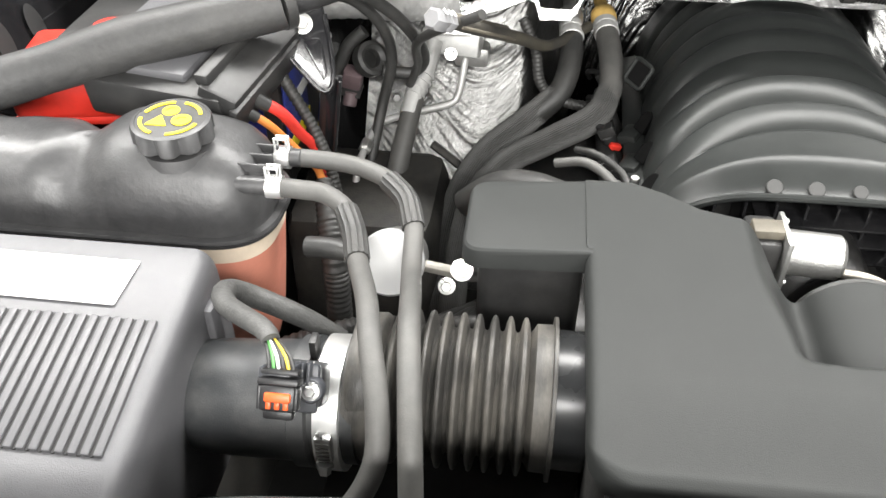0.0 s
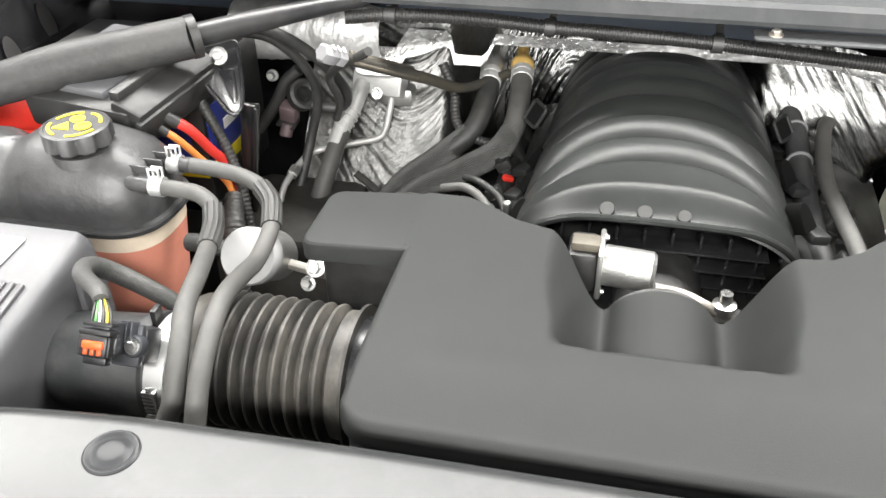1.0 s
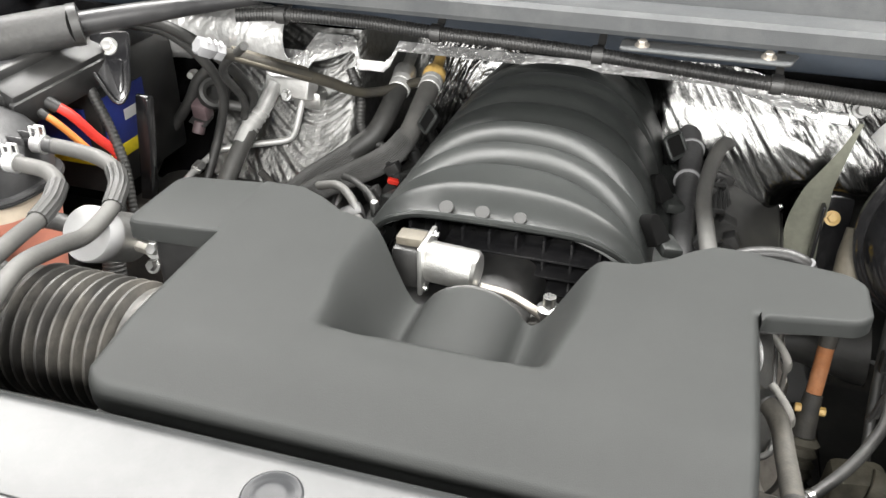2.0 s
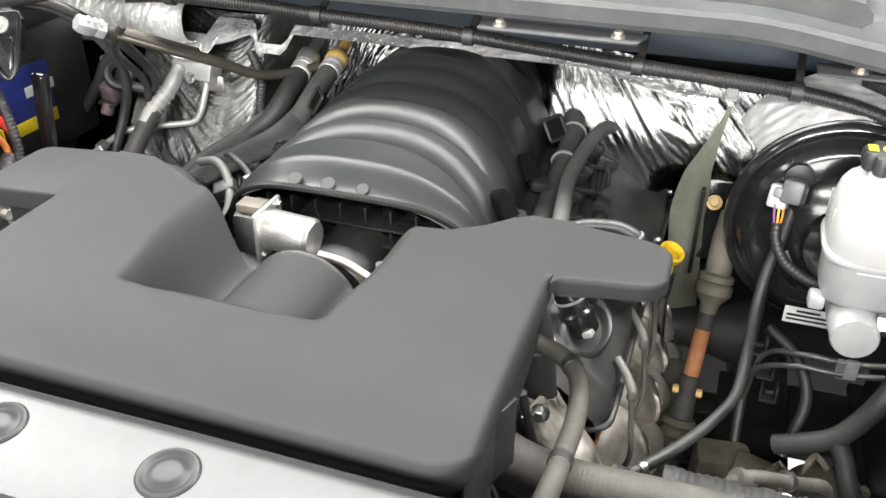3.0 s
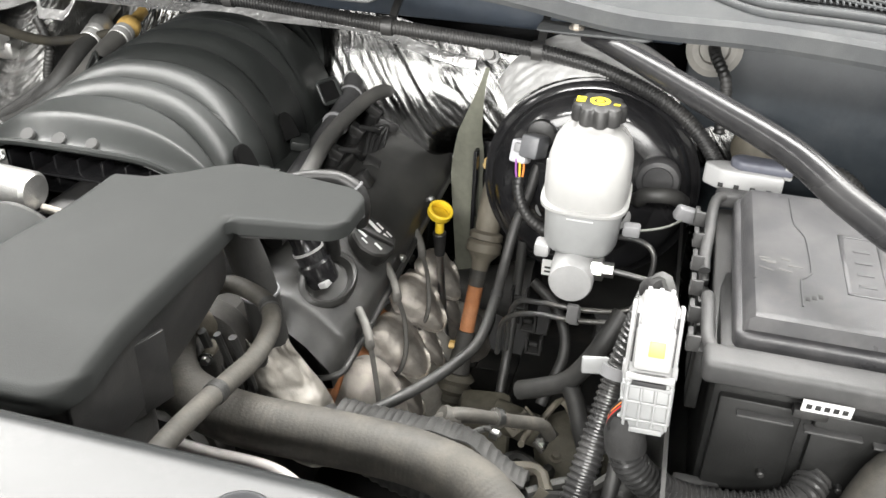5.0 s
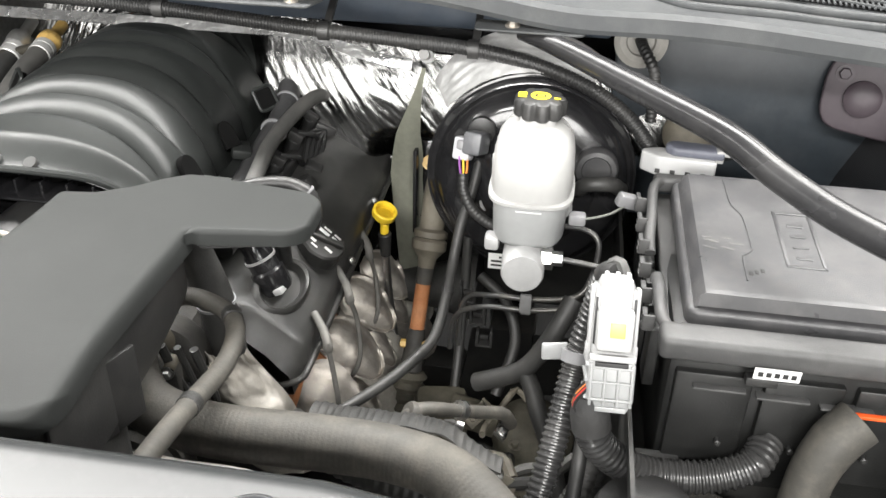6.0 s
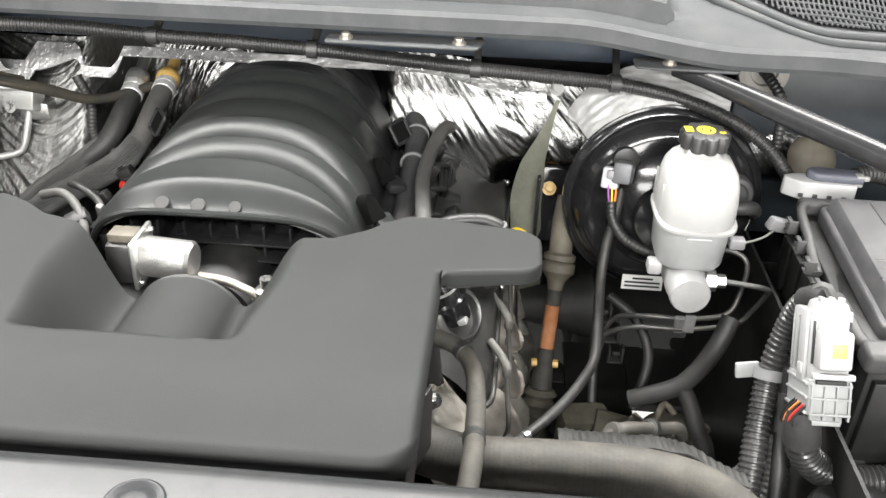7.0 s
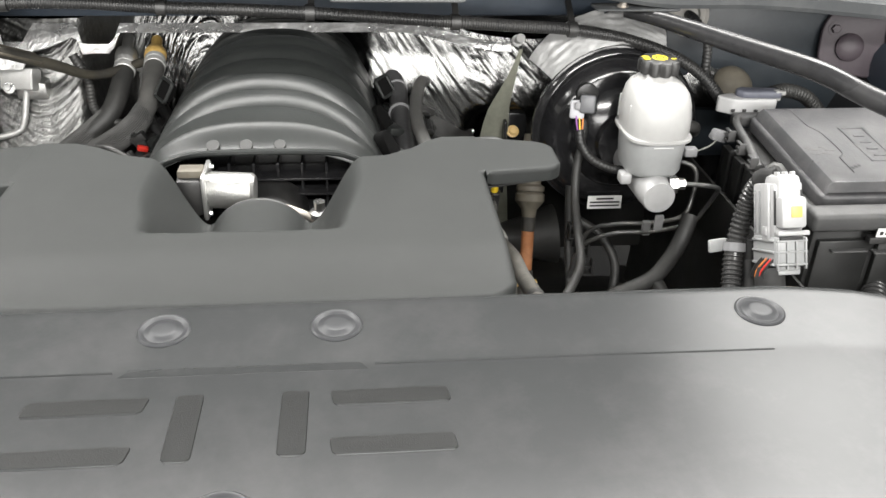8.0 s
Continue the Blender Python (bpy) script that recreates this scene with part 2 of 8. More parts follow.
def spline(points, step):
    """A smooth line through the points, sampled about every step."""
    P = [V(p) for p in points]
    P = [2 * P[0] - P[1]] + P + [2 * P[-1] - P[-2]]
    out, par = [], []
    for i in range(1, len(P) - 2):
        a, b, c, d = P[i - 1:i + 3]
        n = max(2, int((c - b).length / step))
        for k in range(n):
            t = k / n
            out.append(0.5 * ((2 * b) + (c - a) * t + (2 * a - 5 * b + 4 * c - d) * t * t + (3 * b - a - 3 * c + d) * t ** 3))
            par.append(i - 1 + t)
    out.append(P[-2])
    par.append(len(points) - 1)
    return out, par


def tube(points, r, seg=12, step=0.008, pitch=0.0, depth=0.12, flute=0, flute_depth=0.08, closed_ends=True):
    """A hose or pipe along a smooth line. r: one radius or one for each point; pitch: rings along it; flute: ridges along its length."""
    if pitch:
        step = pitch / 4
    pts, par = spline(points, step)
    rad = r if isinstance(r, (list, tuple)) else [r] * len(points)
    bm = bmesh.new()
    rings = []
    t0 = (pts[1] - pts[0]).normalized()
    nrm = t0.orthogonal().normalized()
    for i, p in enumerate(pts):
        t = (pts[min(i + 1, len(pts) - 1)] - pts[max(i - 1, 0)]).normalized()
        nrm = (nrm - t * nrm.dot(t)).normalized()
        bi = t.cross(nrm)
        k = min(int(par[i]), len(rad) - 2)
        rr = rad[k] + (rad[k + 1] - rad[k]) * (par[i] - k)
        if pitch:
            rr *= (1.0, 1.0, 1.0 - depth, 1.0 - depth)[i % 4]
        ring = []
        for j in range(seg):
            a = 2 * math.pi * j / seg
            q = rr * (1 - flute_depth * (0.5 + 0.5 * math.cos(flute * a))) if flute else rr
            ring.append(bm.verts.new(p + (nrm * math.cos(a) + bi * math.sin(a)) * q))
        rings.append(ring)
    for a, b in zip(rings, rings[1:]):
        for j in range(seg):
            bm.faces.new((a[j], a[(j + 1) % seg], b[(j + 1) % seg], b[j]))
    if closed_ends:
        bm.faces.new(rings[0][::-1])
        bm.faces.new(rings[-1])
    return bm


def rounded(points, r, n=6):
    """A closed outline with its corners rounded; r: one radius or one for each corner."""
    out = []
    k = len(points)
    rs = r if isinstance(r, (list, tuple)) else [r] * k
    for i in range(k):
        p, a, b = V(points[i]), V(points[i - 1]), V(points[(i + 1) % k])
        da, db = (a - p), (b - p)
        q = min(rs[i], da.length * 0.45, db.length * 0.45)
        s, e = p + da.normalized() * q, p + db.normalized() * q
        for j in range(n + 1):
            t = j / n
            out.append((1 - t) ** 2 * s + 2 * t * (1 - t) * p + t * t * e)
    return out


def plate(outline, thick, m=None, bev=0.002, seg=2):
    """A flat outline (x, y) given thickness below it, its rim rounded; then moved by m."""
    bm = bmesh.new()
    vs = [bm.verts.new((p[0], p[1], 0)) for p in outline]
    f = bm.faces.new(vs)
    ex = bmesh.ops.extrude_face_region(bm, geom=[f])
    bmesh.ops.translate(bm, verts=[g for g in ex["geom"] if isinstance(g, bmesh.types.BMVert)], vec=(0, 0, -thick))
    if bev > 0:
        rim = [e for e in bm.edges if abs(e.verts[0].co.z - e.verts[1].co.z) < 1e-7]
        bmesh.ops.bevel(bm, geom=rim, offset=min(bev, thick * 0.45), segments=seg, profile=0.5, affect="EDGES")
    if m is not None:
        bmesh.ops.transform(bm, matrix=m, verts=bm.verts)
    return bm


def sheet(nu, nv, fn):
    """A grid of nu x nv places from fn(u, v), u and v from 0 to 1."""
    bm = bmesh.new()
    g = [[bm.verts.new(fn(i / (nu - 1), j / (nv - 1))) for j in range(nv)] for i in range(nu)]
    for i in range(nu - 1):
        for j in range(nv - 1):
            bm.faces.new((g[i][j], g[i + 1][j], g[i + 1][j + 1], g[i][j + 1]))
    return bm


def thicken(bm, d):
    """Gives a sheet thickness, away from its normal."""
    bmesh.ops.recalc_face_normals(bm, faces=bm.faces)
    bmesh.ops.solidify(bm, geom=bm.faces[:], thickness=d)
    return bm


def bolt(at, axis=(0, 0, 1), r=0.006, h=0.006, washer=1.5):
    """A hexagon head on its washer."""
    a = V(axis).normalized()
    bm = revolve([(r * washer, 0), (r * washer, h * 0.3), (r * 1.05, h * 0.32)], at, a, 20)
    return join(bm, revolve([(r, 0), (r, h * 0.85), (r * 0.85, h)], V(at) + a * h * 0.3, a, 6))


def smooth(e0, e1, x):
    t = min(1.0, max(0.0, (x - e0) / (e1 - e0)))
    return t * t * (3 - 2 * t)


def lerp(a, b, t):
    return a + (b - a) * t


def interp(x, table):
    """A straight-line table of (x, y)."""
    if x <= table[0][0]:
        return table[0][1]
    for (a, p), (b, q) in zip(table, table[1:]):
        if x <= b:
            return lerp(p, q, (x - a) / (b - a))
    return table[-1][1]


def wrinkle(p, s=1.0):
    return noise.noise(V(p) * s)

# ---- the workshop round the vehicle ----
solo("ground", box((0.3, 0.3, -0.05), (16, 16, 0.1), 0), CONCRETE, "light grey painted workshop floor", "floor", kind="structure")
for nm, c, s in (("wall_north", (0.3, 7.1, 1.8), (14.0, 0.2, 3.6)), ("wall_south", (0.3, -5.6, 1.8), (14.0, 0.2, 3.6)),
                 ("wall_west", (-6.6, 0.75, 1.8), (0.2, 12.4, 3.6)), ("wall_east", (7.2, 0.75, 1.8), (0.2, 12.4, 3.6))):
    solo(nm, box(c, s, 0), WALLP, "plain light workshop wall", "wall", kind="structure")
# window frame made up to surround the front fill light
w1 = thing("front_light_frame", (0.8, -5.45, 1.0), "added frame round the unseen front fill light", "window", kind="structure")
for k in range(4):
    part("mullion", box((-2.25 + k * 2.033, -5.46, 2.2), (0.06, 0.08, 2.3), 0.01), WHITE, w1)
for k in range(2):
    part("rail", box((0.8, -5.46, 1.05 + k * 2.3), (6.2, 0.08, 0.06), 0.01), WHITE, w1)
# unseen ceiling, its dark colour stands in for the open hood
solo("ceiling", box((0.3, 0.75, CEIL + 0.1), (14.2, 13.2, 0.2), 0), CEILP, "unseen ceiling, darkened in place of the open hood", "ceiling", kind="structure")
for lx, ly, sx, sy, watts in LAMPS:
    solo("assumed_light_housing", box((lx, ly, CEIL - 0.06), (sx + 0.06, sy + 0.06, 0.115), 0.01), WHITE, "assumed white strip light housing, out of view", "light", "ceiling lights")


# ---- body shell of the bay ----
def body_shell():
    solo("inner_fender", thicken(sheet(40, 24, lambda u, v: V((-0.60 - 0.05 * smooth(0.75, 1, v) + 0.012 * math.sin(u * 18) * smooth(0.2, 0.5, v), lerp(-0.1, 1.32, u), lerp(0.45, 1.16, v)))), 0.004),
         GLOSS, "black painted inner fender with pressed ribs", "inner fender", kind="structure")
    solo("inner_fender", thicken(sheet(40, 24, lambda u, v: V((1.30 + 0.05 * smooth(0.75, 1, v) + 0.012 * math.sin(u * 18) * smooth(0.2, 0.5, v), lerp(-0.1, 1.32, u), lerp(0.45, 1.13, v)))), 0.004),
         GLOSS, "black painted inner fender with pressed ribs", "inner fender", kind="structure")
    for x0, x1 in ((-1.05, -0.72), (1.345, 1.66)):
        solo("fender", box(((x0 + x1) / 2, 0.55, 0.85), (x1 - x0, 1.6, 0.62), 0.05, seg=4), PAINT, "dark painted front fender", "fender", kind="structure")
    solo("firewall", box((0.32, 1.42, 0.80), (1.95, 0.05, 0.86), 0.004), GLOSS, "black painted firewall panel", "firewall", kind="structure")
    solo("bay_liner", box((-0.52, 1.215, 1.05), (0.60, 0.03, 0.46), 0.008), GLOSS, "black side panel of the cowl", "panel", kind="structure")
    ap = thing("fender_apron", (-0.62, 1.0, 1.0), "black pressed fender apron with oval holes", "panel", kind="structure")
    part("apron", thicken(sheet(30, 16, lambda u, v: V((-0.585 - 0.10 * v, lerp(0.70, 1.20, u), lerp(0.95, 1.30, v) + 0.010 * math.sin(u * 24)))), 0.004), GLOSS, ap)
    # holes are flat black discs that paint the darkness inside
    for y, z in ((0.86, 1.17), (0.93, 1.16), (1.03, 1.18)):
        hole = revolve([(0.014, 0), (0.016, 0.001), (0.013, 0.0015)], (0, 0, 0), (1, 0, 0), 20)
        bmesh.ops.transform(hole, matrix=Matrix.Translation((-0.585 - 0.10 * (z - 0.95) / 0.35 + 0.006, y, z)) @ rot(0, -15, 0) @ Matrix.Diagonal((1, 1, 1.9, 1)), verts=hole.verts)
        part("oval_hole", hole, INKSHADE, ap)
    # plenum wall under the cowl's lip
    solo("plenum_wall", box((1.18, 1.135, 1.10), (0.40, 0.02, 0.36), 0.006), SLATE, "dark slate panel beside the booster", "panel", kind="structure")
    solo("plenum_wall", box((0.16, 1.138, 1.225), (1.62, 0.02, 0.08), 0.004), PAINT, "dark plenum wall below the cowl", "panel", kind="structure")


body_shell()


def cowl():
    t = thing("cowl_panel", (0.32, 1.0, 1.25), "grey plastic cowl panel below the windscreen", "cowl", kind="structure")

    def prof(x):
        side = smooth(0.845, 0.857, x)
        drop = 0.026 * smooth(0.70, 0.94, x)
        rows = [(0.956, 1.266), (0.948, 1.268), (0.946, 1.274), (0.950, 1.290), (0.958, 1.295), (0.975, lerp(1.290, 1.297, side)), (1.020, lerp(1.292, 1.304, side)), (1.028, lerp(1.318, 1.306, side)), (1.036, lerp(1.324, 1.308, side)),
                (1.075, lerp(1.330, 1.318, side)), (1.082, lerp(1.312, 1.322, side)), (1.100, lerp(1.312, 1.328, side)), (1.106, lerp(1.342, 1.338, side)), (1.30, lerp(1.385, 1.39, side)), (1.75, 1.47)]
        return [(y, z - drop) for y, z in rows]

    n = len(prof(0))

    def fn(u, v):
        x = lerp(-0.75, 1.45, u)
        p = prof(x)
        y, z = p[round(v * (n - 1))]
        edge = smooth(-0.25, -0.6, x) * 0.10 + smooth(0.95, 1.4, x) * 0.05
        return V((x, y + edge * 0.6, z - 0.03 * smooth(1.0, 1.4, x) - 0.03 * smooth(-0.25, -0.7, x)))

    part("lip_and_deck", thicken(sheet(200, n, fn), 0.003), COWL, t, sharp=25)
    # inset ribs along the trough
    for k in range(7):
        part("rib", box((-0.25 + k * 0.17, 1.09, 1.318), (0.004, 0.016, 0.016), 0.001), COWL, t)
    def deck(x, y):
        """A point on the deck."""
        edge = smooth(-0.25, -0.6, x) * 0.06 + smooth(0.95, 1.4, x) * 0.03
        z = interp(y - edge, prof(x)[5:])
        return V((x, y, z - 0.03 * smooth(1.0, 1.4, x)))

    # raised seam, and the intake grille behind it by the fender
    seam = [(0.86, 1.090), (0.90, 1.085), (0.935, 1.066), (0.975, 1.036), (1.010, 1.006), (1.045, 0.988), (1.09, 0.990), (1.16, 1.002), (1.25, 1.015), (1.40, 1.03)]
    for dy, r, m in ((0.0, 0.0055, COWL), (0.014, 0.004, BLACK), (0.026, 0.0065, COWL)):
        part("seam", tube([deck(x, y + dy) + V((0, 0, 0.0015 if m is COWL else -0.002)) for x, y in seam], r, 10), m, t)

    def bed(u, v):
        x = lerp(0.965, 1.30, u)
        return deck(x, lerp(interp(x, seam) + 0.048, 1.285, v)) + V((0, 0, 0.0022))

    # near-black sheet on the deck paints the shade behind the grille bars
    part("grille_shade", thicken(sheet(60, 30, bed), 0.001), mat("hollow_shade", (0.006, 0.006, 0.006), 0.9, spec=0.05, bump=0), t)
    for k in range(47):
        x = 0.968 + k * 0.0071
        y0 = interp(x, seam) + 0.046
        part("grille_bar", tube([deck(x, lerp(y0, 1.287, q / 6)) + V((0, 0, 0.0040)) for q in range(7)], 0.0014, 6, step=0.03), COWL, t)
    for k in range(17):
        y = 1.040 + k * 0.0145
        xs = [x for x in (0.968 + j * 0.01 for j in range(34)) if interp(x, seam) + 0.046 < y]
        if len(xs) > 2:
            part("grille_bar", tube([deck(x, y) + V((0, 0, 0.0048)) for x in (xs[0], xs[len(xs) // 3], xs[2 * len(xs) // 3], xs[-1])], 0.0020, 6, step=0.03), COWL, t)
    # bracket plates with bolts on the lip
    for x0, x1, y in ((0.405, 0.60, 0.952), (0.80, 0.93, 0.965)):
        z = 1.246 if x0 < 0.7 else 1.230
        part("bracket_plate", plate(rounded([(x0, y - 0.022), (x1, y - 0.024), (x1 + 0.012, y + 0.02), (x0, y + 0.02)], 0.008), 0.003, Matrix.Translation((0, 0, z + 0.012))), COWL, t)
        for bx in ((x0 + 0.026, x1 - 0.024) if x0 < 0.7 else (x0 + 0.045,)):
            part("bolt", bolt((bx, y - 0.004, z + 0.012), (0, -0.2, 1), 0.006, 0.006), SHIELD, t)
    return t


cowl()


def foil_y(x, z):
    """How far back the foil lies."""
    left = lerp(1.150, 0.990, smooth(1.19, 0.84, z))
    mid = lerp(1.275, 1.235, smooth(1.19, 0.98, z))
    right = lerp(1.165, 1.125, smooth(1.19, 1.04, z)) + 0.10 * smooth(1.03, 0.96, z) * smooth(0.62, 0.68, x)
    y = lerp(left, mid, smooth(-0.02, 0.05, x))
    return lerp(y, right, smooth(0.36, 0.47, x))


def firewall_foil():
    t = thing("heat_shield_foil", (0.3, 1.2, 0.8), "crinkled silver foil heat shield over the firewall", "heat shield", kind="structure")

    def fn(u, v, lo=0.06, hi=1.12):
        x = lerp(lo, hi, u)
        z = lerp(0.72, 1.178 - 0.038 * smooth(0.54, 0.70, x), v)
        y = foil_y(x, z)
        th = 0.55 + 0.22 * wrinkle((x * 3.0, z * 3.0, 11.0)) + 0.5 * smooth(0.2, -0.1, x)
        p, q = x * math.cos(th) + z * math.sin(th), z * math.cos(th) - x * math.sin(th)
        bend = wrinkle((x * 9, z * 9, 4.0))
        drape = smooth(0.33, 0.40, x) * smooth(0.68, 0.60, x)
        pull = x * 0.82 + z * 0.57
        run = z * 0.82 - x * 0.57
        s = wrinkle((x * 8, z * 7, 0.3)) * lerp(0.012, 0.006, drape) + abs(wrinkle((p * 70, q * 6 + 2 * bend, 2.0))) * (0.0016 + 0.0024 * smooth(0.70, 0.60, x)) * (1 - drape)
        s += lerp(1.0, 0.30, drape) * (abs(wrinkle((p * 150, q * 9 + 2 * bend, 5.0))) * 0.0026 + abs(wrinkle((x * 26, z * 22, 8.0))) * 0.0014 + abs(wrinkle((p * 40, q * 60, 9.0))) * 0.0010)
        # long taut folds that fan down towards the booster
        s += drape * (0.0075 * abs(wrinkle((pull * 34, run * 2.2, 6.0))) + 0.0030 * abs(wrinkle((pull * 80, run * 4.0, 3.0))))
        return V((x, y - 0.004 - s, z + 0.004 * wrinkle((x * 14, 0, 7))))

    part("foil_sheet", sheet(760, 200, fn), FOIL, t, sharp=60)
    # passenger side of the foil, rougher and duller than the main sheet
    part("side_sheet", sheet(220, 200, lambda u, v: fn(u, v, -0.24, 0.06)), mat("dull_foil", (0.20, 0.20, 0.195), 0.40, metal=1.0, vary=0.35, bump=0.8, bump_scale=330, grain=160, stain=9, dust=0.35, dust_col=(0.14, 0.137, 0.13), stretch=(1, 1, 0.12), turn=0.6), t, "duller, darker foil", sharp=60)
    # rolled foil under the cowl beside the brace bracket

    def roll(u, v):
        x = lerp(-0.345, -0.105, u)
        a = radians(lerp(-10, 215, v))
        r = 0.044 - 0.010 * smooth(0.75, 1.0, u) + 0.004 * wrinkle((x * 14, v * 3, 2)) + 0.0022 * abs(wrinkle((x * 60 + v * 5, v * 4, 6))) + 0.0010 * abs(wrinkle((x * 150, v * 14, 9)))
        return V((x, 1.088 - 0.006 * u - r * math.sin(a), 1.168 + r * math.cos(a) * 1.05 + 0.012 * u))

    part("foil_roll", thicken(sheet(150, 90, roll), 0.001), mat("roll_foil", (0.62, 0.62, 0.61), 0.42, metal=0.6, vary=0.25, bump=0.6, bump_scale=160, stain=14, dust=0.15, dust_col=(0.25, 0.25, 0.24)), t, "rolled silver foil edge", sharp=60)
    # upright flange with scalloped cut-outs along the top
    top, low = [], []
    for i in range(120):
        x = lerp(-0.30, 0.70, i / 119)
        z = 1.184 - 0.035 * smooth(0.50, 0.70, x)
        for c, w, d in ((0.026, 0.036, 0.034), (-0.118, 0.045, 0.030)):
            z -= d * smooth(w, w * 0.6, abs(x - c))
        top.append((x, z))
        low.append((x, z - 0.016 - 0.030 * smooth(0.02, -0.08, x) + 0.02 * smooth(-0.02, 0, -abs(x + 0.005) + 0.03) * 0))
    part("flange", plate(low + top[::-1], 0.0025, Matrix.Translation((0, 1.094, 1.165)) @ rot(58, 0, 0) @ Matrix.Translation((0, -1.165, 0)), 0.0008, 1), mat("flange_foil", (0.54, 0.54, 0.535), 0.30, metal=0.8, vary=0.35, bump=1.0, bump_scale=140, stain=14), t, sharp=30)
    # loose corner by the booster
    def fn2(u, v):
        a = radians(lerp(142, 62, u))
        r = lerp(0.150, 0.185, v) + 0.018 * v * math.sin(math.pi * u)
        w = 0.004 * abs(wrinkle((u * 9, v * 5, 1))) + 0.002 * abs(wrinkle((u * 22, v * 14, 4)))
        return V((0.878 + r * math.cos(a), lerp(1.022, 1.085, v) - w, 1.016 + r * math.sin(a) * (1.0 - 0.06 * v) + w))
    part("foil_flap", thicken(sheet(60, 24, fn2), 0.0015), mat("collar_foil", (0.50, 0.50, 0.495), 0.48, metal=0.35, vary=0.2, bump=0.5, bump_scale=140, stain=14), t, "pale foil collar", sharp=60)
    part("stud", revolve([(0.010, 0), (0.010, 0.006), (0.006, 0.007), (0.0055, 0.026), (0.008, 0.028), (0.0075, 0.036)], (0.716, 1.118, 1.145), (0, -0.8, 0.35), 14), NATURAL, t, "pale plastic stud")
    # hose grommet plate and dimples on the passenger side
    for x, z, r in ((-0.02, 0.985, 0.011), (-0.075, 0.945, 0.014), (-0.085, 0.905, 0.014)):
        y = foil_y(x, z) - 0.012
        part("grommet", revolve([(r, 0), (r, 0.004), (r * 0.75, 0.005), (r * 0.7, 0.001)], (x, y, z), (0, -1, 0.4), 18), DARK if z > 0.95 else STEEL, t)
    return t


firewall_foil()


def firewall_grommet():
    t = thing("wire_grommet", (1.01, 1.10, 1.19), "pale rubber grommet with a wire in the plenum wall", "grommet")
    part("ring", revolve([(0.036, 0), (0.036, 0.006), (0.028, 0.010), (0.020, 0.008), (0.018, 0.002)], (1.01, 1.114, 1.19), (0, -1, 0.2), 28), mat("pale_rubber", (0.28, 0.27, 0.25), 0.6, vary=0.15, dust=0.2), t)
    part("wire", tube([(1.01, 1.13, 1.19), (1.012, 1.085, 1.19), (1.03, 1.06, 1.16), (1.032, 1.05, 1.10)], 0.008, 10, pitch=0.006, depth=0.15), BLACK, t)


firewall_grommet()


# ---- engine: cover, intake, throttle ----
def z_round(d, r):
    """Drop of a rounded rim at d inside the edge."""
    if d >= r:
        return 0.0
    d = max(d, 0.0)
    return r - math.sqrt(max(0.0, r * r - (r - d) ** 2))


